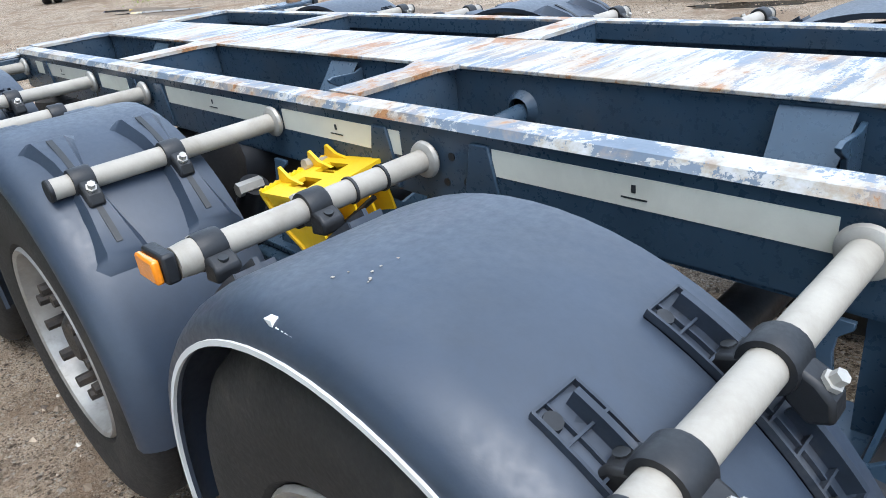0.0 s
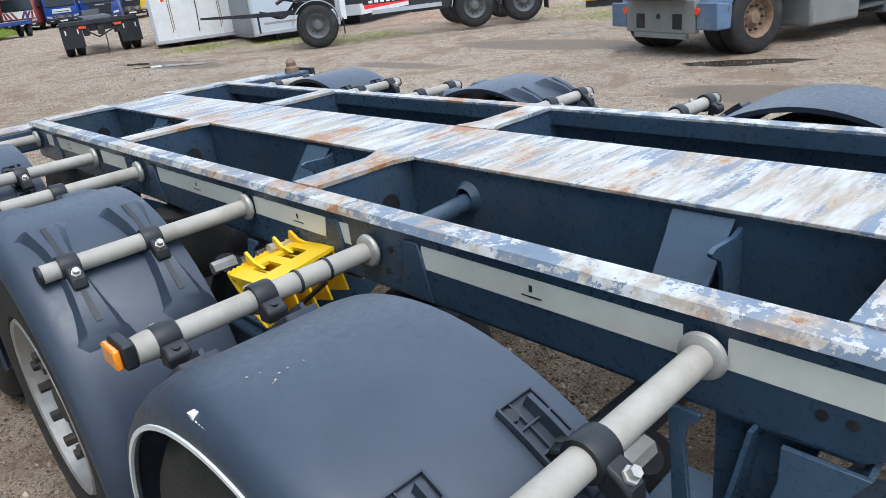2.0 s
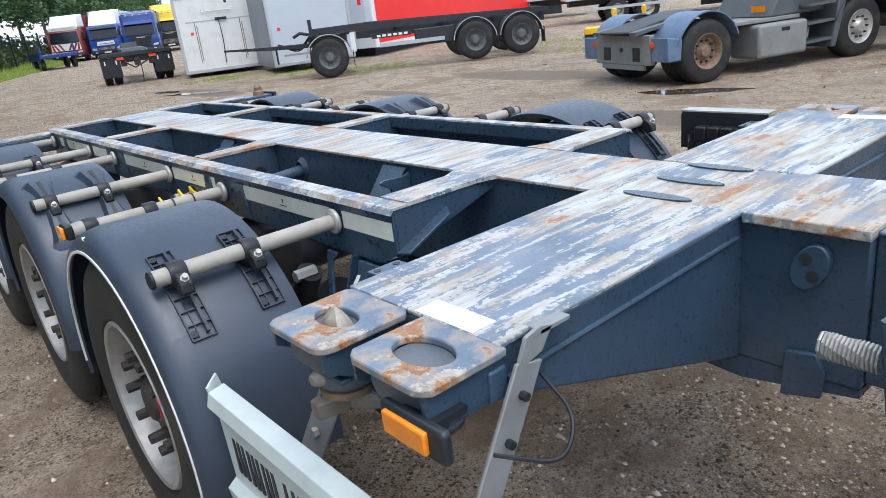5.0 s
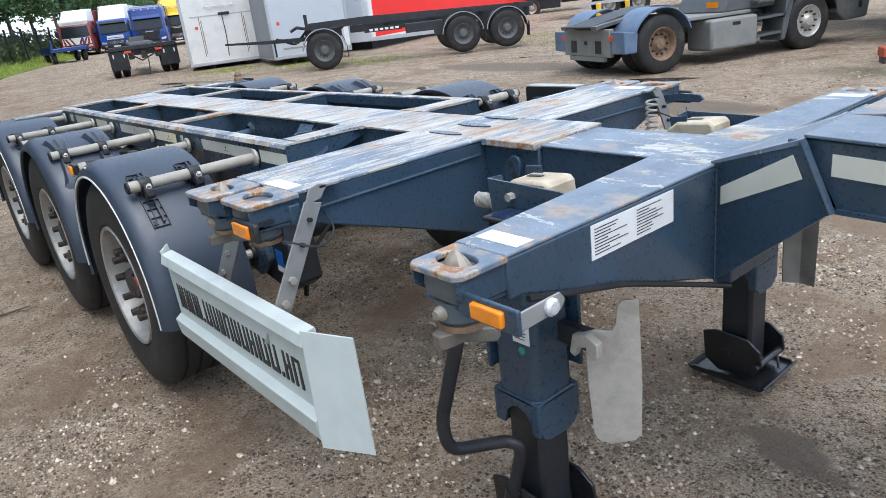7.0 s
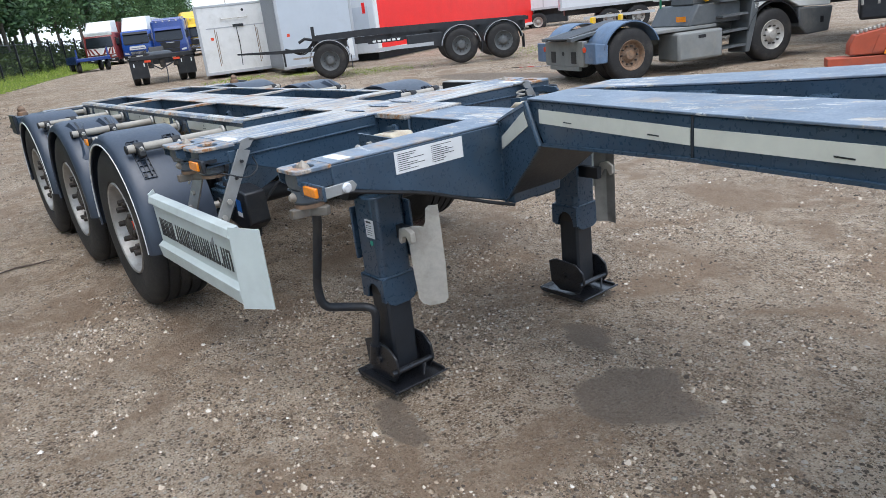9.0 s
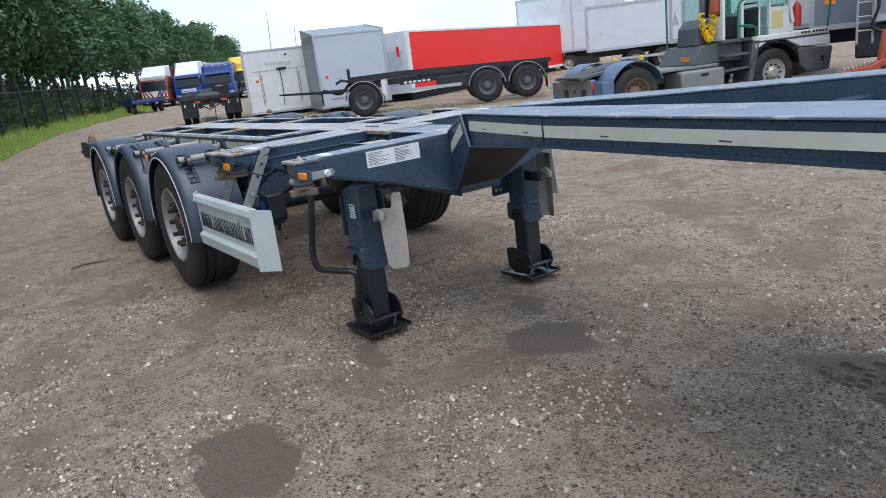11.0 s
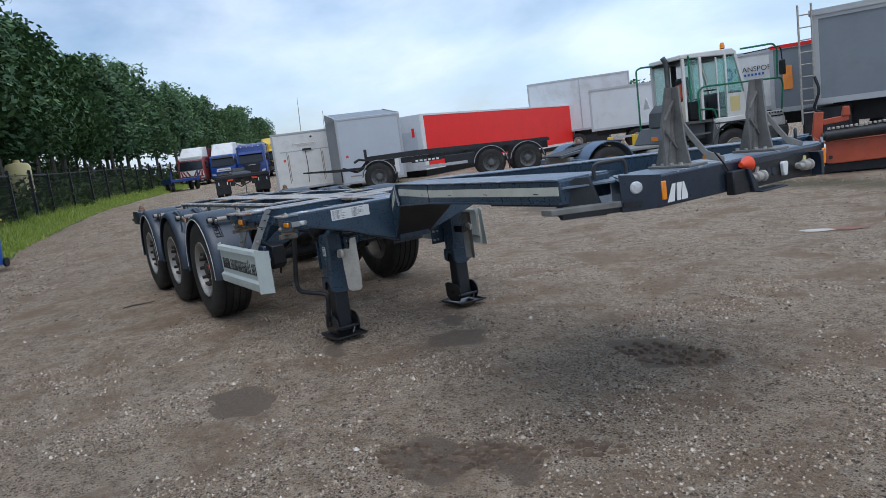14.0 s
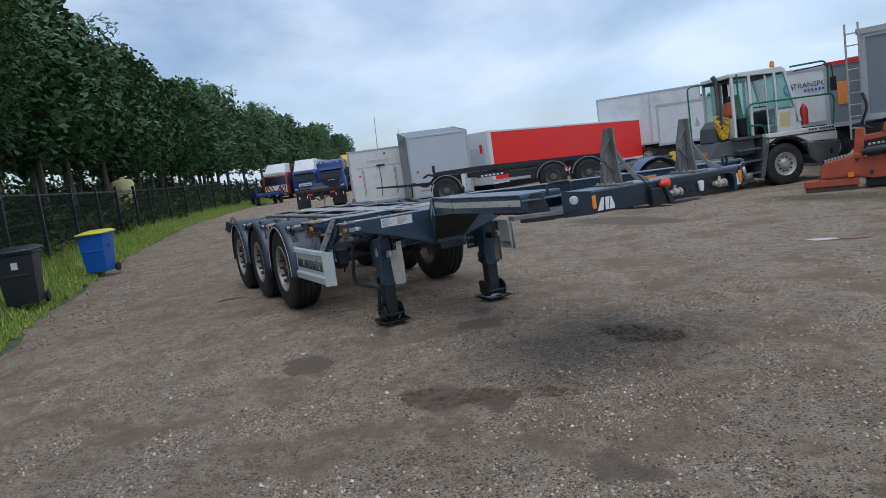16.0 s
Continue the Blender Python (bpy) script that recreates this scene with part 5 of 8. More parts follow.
# lock gear between the bolsters
for side in (-1, 1):
    gy = side * 0.55
    gb = part("lock_gear_plate", prism([(1.93, 1.130), (2.22, 1.124), (2.285, 1.110), (2.285, 0.95), (2.16, 0.80), (2.07, 0.72), (1.985, 0.72)], "y", gy - 0.004, gy + 0.004), PAINT, trailer, "blue folded lock-gear plate", bevel=0.001)
    part("plate_return", web_plate([(1.93, gy, 1.130), (1.985, gy, 0.72), (1.985, gy - side * 0.06, 0.74), (1.93, gy - side * 0.06, 1.125)], 0.006), PAINT, gb)
    part("back_plate", prism([(1.95, 1.135), (2.02, 1.142), (2.02, 0.95), (1.97, 0.95)], "y", side * 0.40, side * 0.406), PAINT, gb)
    sl = part("lock_slide", prism([(1.94, 1.085), (1.985, 1.118), (2.12, 1.128), (2.135, 1.112), (2.14, 1.06), (1.96, 1.05)], "y", side * 0.51, side * 0.385), CREAM_STEEL, gb, "cream locking slide with rusty edges", bevel=0.010)
    part("slot", prism([(2.00, 1.1206), (2.06, 1.1252), (2.06, 1.1262), (2.00, 1.1216)], "y", side * 0.435, side * 0.455), PRINT, sl)
    part("gear_box", box(2.02, 2.19, min(gy, gy + side * 0.105), max(gy, gy + side * 0.105), 0.965, 1.040), BLACK, gb, "black gear box with a rimmed lid", bevel=0.014)
    part("box_lid", box(2.012, 2.198, min(gy + side * 0.004, gy + side * 0.115), max(gy + side * 0.004, gy + side * 0.115), 1.040, 1.054), BLACK, gb, bevel=0.006)
    part("lid_tray", box(2.030, 2.180, min(gy + side * 0.02, gy + side * 0.10), max(gy + side * 0.02, gy + side * 0.10), 1.0541, 1.0555), TRUCK_LID, gb)
    part("air_chamber", lathe([(0.0, -0.030), (0.030, -0.028), (0.034, -0.006), (0.046, 0.0), (0.058, 0.020), (0.060, 0.050), (0.065, 0.056), (0.065, 0.066), (0.058, 0.10), (0.0, 0.11)], (2.085, gy + side * 0.115, 0.945), "y", 24) if side > 0 else
         lathe([(0.0, 0.030), (0.030, 0.028), (0.034, 0.006), (0.046, 0.0), (0.058, -0.020), (0.060, -0.050), (0.065, -0.056), (0.065, -0.066), (0.058, -0.10), (0.0, -0.11)][::-1], (2.085, gy - 0.115, 0.945), "y", 24), BLACK, gb, "black round air chamber")
    for nx_, nz_ in ((2.035, 1.088), (2.215, 1.088)):
        part("nut", tube([(nx_, gy + side * 0.004, nz_), (nx_, gy + side * 0.026, nz_)], 0.013, 6), GALV, gb)
    part("release_spring", tube([(1.825 + 0.0009 * k, side * 0.50 + 0.023 * math.cos(k * 0.8), 1.035 + 0.023 * math.sin(k * 0.8)) for k in range(112)], 0.0032, 5), GALV, gb, "coil return spring")
    part("push_rod", tube([(2.18, side * 0.46, 1.045), (2.14, side * 0.155, 1.040)], 0.021, 14), BLACK, gb)
    part("rod_hole", tube([(2.14, side * 0.150, 1.045), (2.14, side * 0.1525, 1.045)], 0.042, 18), BLACK, gb)
    lug = part("link_lug", loft([[(1.675 + 0.040 * math.cos(a) + 0.022 * math.sin(a) * 0.6, y, 1.040 + 0.055 * math.sin(a)) for a in [j * math.tau / 20 for j in range(20)]] for y in (side * 0.165, side * 0.190)]), PAINT, spine, "two-holed lifting lug", bevel=0.004)
    for hx_, hz_ in ((1.668, 1.060), (1.684, 1.022)):
        part("lug_hole", tube([(hx_, side * 0.188, hz_), (hx_, side * 0.1912, hz_)], 0.014, 14), PRINT, lug)
    part("low_lug", prism([(1.625, 0.70), (1.715, 0.72), (1.72, 0.79), (1.70, 0.83), (1.63, 0.82)], "y", side * 0.165, side * 0.180), PAINT, spine, bevel=0.003)

# drilled bracket between the rear bolster and the wheel
for side in (-1, 1):
    tb = part("top_bracket", box(0.945, 1.03, side * 0.775 - 0.045, side * 0.775 + 0.045, 1.070, 1.083), PAINT, trailer, "blue drilled top bracket", bevel=0.003)
    for dx, dy in ((0.02, -0.028), (0.02, 0.026), (0.062, 0.0)):
        part("hole", tube([(0.945 + dx, side * 0.775 + dy, 1.0825), (0.945 + dx, side * 0.775 + dy, 1.0840)], 0.009, 10), BLACK, tb)
    part("bracket_web", box(0.95, 1.03, side * 0.775 - 0.04, side * 0.775 + 0.04, 1.00, 1.070), PAINT, tb, bevel=0.003)
    part("bracket_side", web_plate([(0.93, side * 0.83, 1.075), (1.00, side * 0.90, 1.07), (0.98, side * 0.93, 0.99), (0.93, side * 0.99, 0.86), (0.90, side * 0.98, 0.86), (0.89, side * 0.85, 1.00)], 0.008), GALV, tb, bevel=0.001)
    part("bracket_bolt", tube([(0.955, side * 0.862, 1.035), (0.967, side * 0.874, 1.035), (0.968, side * 0.875, 1.035), (0.980, side * 0.887, 1.035)], [0.024, 0.024, 0.015, 0.015], 12), GALV, tb)
    tb.matrix_basis = pose(0.062, side * 0.070, 0.042)

# valve block behind the first wheel, with its blue label
vb = part("valve_block", prism([(0.46, 0.73), (0.78, 0.69), (0.80, 0.50), (0.70, 0.44), (0.48, 0.48)], "y", -0.655, -0.52), PAINT_DARK, trailer, "dirty black valve block", bevel=0.012)
vb.matrix_basis = pose(-0.03, -0.03, 0.03)
part("blue_label", web_plate([(0.64, -0.6575, 0.645), (0.705, -0.6575, 0.64), (0.705, -0.6575, 0.565), (0.64, -0.6575, 0.57)], 0.002), BLUE_TAG, vb, "blue maker's label")
part("white_label", web_plate([(0.64, -0.6578, 0.568), (0.705, -0.6578, 0.563), (0.705, -0.6578, 0.535), (0.64, -0.6578, 0.54)], 0.002), PAPER, vb)
part("cable_run", tube(smooth_path([(2.46, -0.95, 1.02), (2.462, -0.60, 0.93), (2.46, -0.25, 0.80), (2.50, -0.15, 0.77)], 0.05), 0.008, 6), BLACK, trailer)
for k in range(2):
    part("brake_hose", tube(smooth_path([(-0.95 + 0.1 * k, -0.50, 0.90), (-0.90, -0.62, 0.83 - 0.03 * k), (-0.70, -0.70, 0.86), (-0.58, -0.66, 0.96)], 0.08), 0.007, 6), BLACK, trailer)
part("stud", tube([(-0.85, -0.58, 0.985), (-0.85, -0.64, 0.99), (-0.85, -0.641, 0.99), (-0.85, -0.66, 0.992)], [0.008, 0.008, 0.014, 0.014], 8), GALV, trailer)
# far-side spring lever on the first bolster
part("spring", tube([(1.56 + 0.024 * math.cos(k * 0.75), 0.86 + 0.024 * math.sin(k * 0.75), 1.11 - 0.0030 * k) for k in range(60)], 0.006, 6), GALV, trailer, "coil return spring")
part("lever", prism([(1.52, 1.10), (1.62, 1.115), (1.72, 1.11), (1.74, 1.09), (1.72, 1.075), (1.62, 1.08), (1.52, 1.07)], "y", 1.00, 1.012), PAINT, trailer)

# yellow wheel chock, tilted in its holder
chock = thing("wheel_chock", "bright yellow ribbed plastic wheel chock hung under the rail", "wheel chock")
cu, cv = Vector((0.985, -0.05, 0.13)).normalized(), Vector((0.11, 0.183, 0.043))
cv = (cv - cu * cv.dot(cu)).normalized()
cw = cu.cross(cv)
chock.matrix_world = Matrix(((cu.x, cv.x, cw.x, -0.872), (cu.y, cv.y, cw.y, -0.785), (cu.z, cv.z, cw.z, 0.957), (0, 0, 0, 1)))
CU, CV = 0.235, 0.215
bm = bmesh.new()
for u0, u1, v0, v1 in ((0, CU, 0, 0.045), (0, CU, 0.095, 0.125), (0, CU, 0.175, CV), (0, 0.070, 0.045, 0.095), (0.155, CU, 0.045, 0.095), (0, 0.070, 0.125, 0.175), (0.155, CU, 0.125, 0.175)):
    bm_box(bm, u0, u1, v0, v1, -0.010, 0.0)
part("top_plate", bm, YELLOW, chock, "top plate with two openings")
part("tread_face", prism([(0.0, -0.010), (0.014, -0.010), (0.052, -0.095), (0.112, -0.150), (0.096, -0.150), (0.040, -0.100)], "y", 0.0, CV), YELLOW, chock, "sloping tread face")
for v in (0.006, 0.060, 0.105, 0.150, 0.205):
    part("rib", prism([(0.020, -0.0105), (CU - 0.004, -0.0105), (CU - 0.004, -0.13), (0.112, -0.148), (0.056, -0.095)], "y", v, v + 0.006), YELLOW, chock)
for v, h in ((0.062, 0.040), (0.152, 0.040), (0.203, 0.034)):
    part("tooth", prism([(0.006, 0.0002), (0.115, 0.0002), (0.062, h * 0.35), (0.034, h), (0.028, h)], "y", v - 0.004, v + 0.004), YELLOW, chock)
part("tooth_row", loft([[(u, v, w) for u, w in ((0.002, 0.0002), (0.016, 0.0002), (0.016, 0.004 + 0.004 * (k % 2)), (0.002, 0.004 + 0.004 * (k % 2)))] for k, v in enumerate([CV * q / 30 for q in range(31)])]), YELLOW, chock, "serrated edge")

# air valves behind a folded plate on the far side
av = part("valve_bracket", prism([(0.69, 0.99), (0.69, 1.13), (0.70, 1.14), (1.05, 1.14), (1.05, 1.075), (0.80, 1.075), (0.80, 1.045), (0.72, 1.045), (0.72, 0.99)], "y", 0.945, 0.953), BLACK, trailer, "black drilled valve bracket with air hoses")
part("bracket_lip", box(0.69, 1.05, 0.945, 1.02, 1.140, 1.146), GALV, av)
part("bracket_flank", prism([(0.953, 0.99), (1.01, 1.02), (1.02, 1.14), (0.953, 1.14)], "x", 0.690, 0.696), BLACK, av)
for k in range(5):
    xv = 0.80 + 0.055 * k
    vl_ = part("valve", box(xv - 0.024, xv + 0.024, 0.895, 0.944, 1.03, 1.09), BLACK, av, bevel=0.006)
    part("fitting", lathe([(0.0, 0.995), (0.016, 0.995), (0.016, 1.008), (0.020, 1.008), (0.020, 1.03), (0.0, 1.03)], (xv, 0.918, 0), "z", 8), HUB, vl_)
    part("air_hose", tube(smooth_path([(xv, 0.918, 1.0), (xv + 0.01, 0.915, 0.92), (xv + 0.02 - 0.03 * (k % 2), 0.90, 0.72)], 0.05), 0.009, 8), BLACK, vl_)
for k in range(3):
    part("air_hose", tube(smooth_path([(0.79 - 0.02 * k, 0.935, 1.06), (0.76 - 0.012 * k, 0.93, 0.97), (0.76 - 0.02 * k, 0.91, 0.76)], 0.05), 0.010, 8), BLACK, av)


# ---- ground ----
def ground_material():
    m, n, l, s = node_material("dirt_and_gravel")
    co = n.new("ShaderNodeTexCoord")
    big = link_noise(n, l, 0.22, 7, 0.65, distort=0.5)
    mid = link_noise(n, l, 1.5, 10, 0.72, distort=0.3)
    small = link_noise(n, l, 8.0, 8, 0.75)
    fine = link_noise(n, l, 70, 5, 0.75)
    col = ramp(n, l, mid, [(0.30, (0.345, 0.236, 0.150)), (0.46, (0.475, 0.340, 0.226)), (0.58, (0.575, 0.425, 0.295)), (0.72, (0.660, 0.510, 0.370))])
    # a paler, sandier tone away from the fence
    sep = n.new("ShaderNodeSeparateXYZ")
    l.new(co.outputs["Object"], sep.inputs["Vector"])
    far = n.new("ShaderNodeMath")
    far.operation = "MULTIPLY_ADD"
    far.inputs[1].default_value = 0.115
    l.new(sep.outputs["Y"], far.inputs[0])
    l.new(big, far.inputs[2])
    col = mix(n, l, ramp(n, l, far.outputs[0], [(0.66, (0, 0, 0)), (1.15, (0.60,) * 3)]), col, (0.660, 0.520, 0.385))
    col = mix(n, l, ramp(n, l, big, [(0.36, (0.45,) * 3), (0.52, (0, 0, 0))]), col, (0.270, 0.190, 0.128))
    # muddy and gravelly patches, finely broken at their edges
    col = mix(n, l, ramp(n, l, small, [(0.40, (0.68,) * 3), (0.50, (0, 0, 0))]), col, (0.205, 0.142, 0.094))
    col = mix(n, l, ramp(n, l, small, [(0.52, (0, 0, 0)), (0.62, (0.58,) * 3)]), col, (0.680, 0.560, 0.425))
    col = mix(n, l, ramp(n, l, fine, [(0.38, (0.70,) * 3), (0.46, (0, 0, 0))]), col, (0.130, 0.088, 0.058))
    col = mix(n, l, ramp(n, l, fine, [(0.54, (0, 0, 0)), (0.62, (0.55,) * 3)]), col, (0.700, 0.590, 0.460))
    # wheel tracks, pale where the grit is pressed in
    tracks = link_noise(n, l, 2.6, 5, 0.6, (0.16, 1.0, 1.0), distort=0.5)
    col = mix(n, l, ramp(n, l, tracks, [(0.52, (0, 0, 0)), (0.66, (0.30,) * 3)]), col, (0.60, 0.49, 0.37))
    # bare trodden earth, smooth and brown, with less grit in it
    earth = link_noise(n, l, 1.25, 8, 0.64, distort=0.7)
    col = mix(n, l, ramp(n, l, earth, [(0.40, (0.75,) * 3), (0.51, (0, 0, 0))]), col, (0.330, 0.222, 0.142))
    loose = ramp(n, l, earth, [(0.42, (0.22,) * 3), (0.54, (1, 1, 1))])
    # grit in seven sizes, dark chips and pale chips
    relief = fine
    for scale, lo, size, tone in ((190.0, 0.70, 0.50, (0.70, 0.58, 0.45)), (150.0, 0.74, 0.50, (0.110, 0.078, 0.054)), (92.0, 0.70, 0.46, (0.68, 0.57, 0.44)), (72.0, 0.76, 0.46, (0.100, 0.072, 0.050)),
                                  (48.0, 0.82, 0.42, (0.62, 0.54, 0.44)), (40.0, 0.85, 0.42, (0.095, 0.068, 0.048)), (29.0, 0.94, 0.38, (0.66, 0.60, 0.52))):
        grit = n.new("ShaderNodeTexVoronoi")
        grit.inputs["Scale"].default_value = scale
        l.new(co.outputs["Object"], grit.inputs["Vector"])
        one = n.new("ShaderNodeSeparateColor")
        l.new(grit.outputs["Color"], one.inputs["Color"])
        mm = n.new("ShaderNodeMix")
        mm.data_type, mm.blend_type = "RGBA", "MULTIPLY"
        mm.inputs["Factor"].default_value = 1.0
        l.new(ramp(n, l, one.outputs["Red"], [(lo, (0, 0, 0)), (lo + 0.01, (0.9,) * 3)]), mm.inputs["A"])
        l.new(ramp(n, l, grit.outputs["Distance"], [(size * 0.80, (1, 1, 1)), (size, (0, 0, 0))]), mm.inputs["B"])
        sown = n.new("ShaderNodeMix")
        sown.data_type, sown.blend_type = "RGBA", "MULTIPLY"
        sown.inputs["Factor"].default_value = 1.0
        l.new(mm.outputs["Result"], sown.inputs["A"])
        l.new(loose, sown.inputs["B"])
        col = mix(n, l, sown.outputs["Result"], col, tone)
        up = n.new("ShaderNodeMath")
        up.operation = "MULTIPLY_ADD"
        up.inputs[1].default_value = 40.0 / scale
        l.new(mm.outputs["Result"], up.inputs[0])
        l.new(relief, up.inputs[2])
        relief = up.outputs[0]
    # thin moss round the steel frame, where nobody drives
    green = n.new("ShaderNodeAttribute")
    green.attribute_name = "moss"
    thin = n.new("ShaderNodeMath")
    thin.operation = "MULTIPLY_ADD"
    thin.inputs[1].default_value = 0.8
    l.new(small, thin.inputs[0])
    l.new(green.outputs["Fac"], thin.inputs[2])
    col = mix(n, l, ramp(n, l, thin.outputs[0], [(0.62, (0, 0, 0)), (1.0, (0.75,) * 3)]), col, mix(n, l, fine, (0.050, 0.056, 0.026), (0.150, 0.150, 0.085)))
    # rain-soaked hollows
    at = n.new("ShaderNodeAttribute")
    at.attribute_name = "damp"
    add = n.new("ShaderNodeMath")
    add.operation = "MULTIPLY_ADD"
    add.inputs[1].default_value = 0.28
    l.new(small, add.inputs[0])
    l.new(at.outputs["Fac"], add.inputs[2])
    soaked = ramp(n, l, add.outputs[0], [(0.40, (0, 0, 0)), (0.47, (0.85,) * 3)])
    col = mix(n, l, soaked, col, mix(n, l, fine, (0.175, 0.128, 0.090), (0.310, 0.240, 0.178)))
    l.new(col, s.inputs["Base Color"])
    l.new(ramp(n, l, soaked, [(0.0, (0.92,) * 3), (0.8, (0.72,) * 3)]), s.inputs["Roughness"])
    s.inputs["Specular IOR Level"].default_value = 0.3
    h = n.new("ShaderNodeMath")
    h.operation = "ADD"
    l.new(relief, h.inputs[0])
    l.new(small, h.inputs[1])
    bump(n, l, s, h.outputs[0], 1.0, 0.035)
    return m


GROUND = ground_material()
HOLLOWS = ((2.93, -1.80, 0.30, 0.15, 0.022, 0.95), (3.05, -0.05, 0.30, 0.22, 0.014, 0.42), (4.66, 0.56, 0.42, 0.20, 0.03, 0.50), (4.75, -1.40, 0.34, 0.17, 0.025, 0.50), (4.95, -1.12, 0.30, 0.14, 0.02, 0.46), (2.56, 0.24, 0.20, 0.12, 0.006, 0.46), (2.45, -0.86, 0.16, 0.12, 0.004, 0.40),
           (6.4, -1.2, 0.30, 0.16, 0.01, 0.33), (-8.0, 9.6, 2.4, 0.7, 0.01, 0.45), (-16.6, 5.9, 2.4, 0.6, 0.01, 0.42), (-2.0, 6.2, 1.8, 0.6, 0.01, 0.42), (-9.5, 7.0, 1.5, 0.4, 0.005, 0.40))


def hollow(x, y):
    """How far a spot is sunk, and how wet the rain has left it."""
    sink = wet = 0.0
    x, y = x + 0.18 * noise.noise((x * 3.1, y * 3.1, 8.0)) + 0.06 * noise.noise((x * 9.0, y * 9.0, 1.0)), y + 0.12 * noise.noise((x * 3.1, y * 3.1, 15.0)) + 0.04 * noise.noise((x * 9.0, y * 9.0, 5.0))
    for px, py, ra, rb, dp, w in HOLLOWS:
        q = ((x - px) / ra) ** 2 + ((y - py) / rb) ** 2
        if q < 5:
            sink += dp * math.exp(-q * 1.2)
            wet = max(wet, w * math.exp(-q * q * 0.5))
    return sink, wet


def yard_z(x, y):
    near = max(0.0, min(1.0, (9 - abs(x - 3)) / 4)) * max(0.0, min(1.0, (9 - abs(y)) / 3))
    sink, wet = hollow(x, y)
    h = near * (0.020 * noise.noise((x * 0.55, y * 0.55, 0.3)) + 0.010 * noise.noise((x * 2.1, y * 2.1, 1.7)) + 0.004 * noise.noise((x * 6.5, y * 6.5, 5.1)) - 0.012)
    churn = 0.016 * wet * noise.noise((x * 9.0, y * 9.0, 2.2)) if x > 4 else 0.0
    return ground_z(x, y) + h - sink + churn


xs = sorted(set([-2500, -900, -300, -120] + [-81 + 2.5 * k for k in range(24)] + [-21 + 0.6 * k for k in range(34)] + [-0.6 + 0.075 * k for k in range(134)] + [9.6 + 0.3 * k for k in range(12)] + [13.5, 18, 30, 80, 300, 2500]))
ys = sorted(set([-2500, -600, -120, -40, -20, -12, -8] + [-7 + 0.3 * k for k in range(10)] + [-4 + 0.075 * k for k in range(90)] + [2.9 + 0.3 * k for k in range(30)] + [12.5, 14, 18, 24, 34, 50, 90, 300, 900, 2500]))
gv = [(x, y, yard_z(x, y)) for x in xs for y in ys]
damp = [hollow(x, y)[1] for x in xs for y in ys]
gf = []
ny = len(ys)
for i in range(len(xs) - 1):
    for j in range(ny - 1):
        gf.append((i * ny + j, (i + 1) * ny + j, (i + 1) * ny + j + 1, i * ny + j + 1))
gm = bpy.data.meshes.new("ground")
gm.from_pydata(gv, [], gf)
gm.attributes.new("damp", "FLOAT", "POINT").data.foreach_set("value", damp)
moss = [max(math.exp(-((x - a) / 2.2) ** 2 - ((y - b) / 0.75) ** 2) * 0.7 for a, b in ((0.6, 9.2), (3.2, 8.9), (6.0, 9.0))) for x in xs for y in ys]
gm.attributes.new("moss", "FLOAT", "POINT").data.foreach_set("value", moss)
gm.materials.append(GROUND)
gm.shade_smooth()
ground = tagged(new("ground", gm), "brown compacted dirt and gravel yard with damp patches", "ground", kind="structure")


def stones(name, count, spot, r0, r1, material, label):
    """Loose gravel: small uneven six-cornered stones pressed into the dirt."""
    v, f = [], []
    for _ in range(count):
        x, y = spot()
        if noise.noise((x * 1.3, y * 1.3, 7.0)) + 0.8 * noise.noise((x * 3.4, y * 3.4, 3.0)) < random.uniform(-0.25, 0.55) or hollow(x, y)[1] > 0.3:
            continue
        r = r0 + (r1 - r0) * random.random() ** 3.4
        z = yard_z(x, y) - r * 0.15
        a = random.random() * math.tau
        i = len(v)
        for k in range(5):
            q = r * random.uniform(0.75, 1.15)
            v.append((x + q * math.cos(a + k * math.tau / 5), y + q * 0.8 * math.sin(a + k * math.tau / 5), z + r * random.uniform(-0.1, 0.35)))
        v.append((x + r * random.uniform(-0.35, 0.35), y + r * random.uniform(-0.35, 0.35), z + r * random.uniform(0.75, 1.15)))
        f += [(i + k, i + (k + 1) % 5, i + 5) for k in range(5)]
    me = bpy.data.meshes.new(name)
    me.from_pydata(v, [], f)
    me.materials.append(material)
    return tagged(new(name, me), label, "gravel", kind="stuff")


def stone_material():
    m, n, l, s = node_material("gravel_stone")
    geo = n.new("ShaderNodeNewGeometry")
    l.new(ramp(n, l, geo.outputs["Random Per Island"], [(0.0, (0.055, 0.042, 0.033)), (0.30, (0.16, 0.122, 0.090)), (0.55, (0.38, 0.290, 0.205)), (0.80, (0.52, 0.425, 0.325)), (0.95, (0.60, 0.52, 0.43)), (1.0, (0.72, 0.66, 0.58))]), s.inputs["Base Color"])
    s.inputs["Roughness"].default_value = 0.85
    return m


STONE = stone_material()
random.seed(77)
stones("near_gravel", 270000, lambda: (random.uniform(-0.6, 9.3), random.uniform(-4.0, 2.8)), 0.0030, 0.0125, STONE, "fine loose gravel over the dirt yard")
stones("far_gravel", 110000, lambda: (random.uniform(-16.0, 9.0), random.uniform(-5.2, 12.0)), 0.0055, 0.022, STONE, "scattered stones across the yard")
stones("edge_gravel", 26000, lambda: (lambda t: (-2 - 22 * t + random.gauss(0, 0.5), -4.0 + 5.2 * t + random.gauss(0, 0.55)))(random.random()), 0.006, 0.028, STONE, "pale gravel along the edge of the verge")


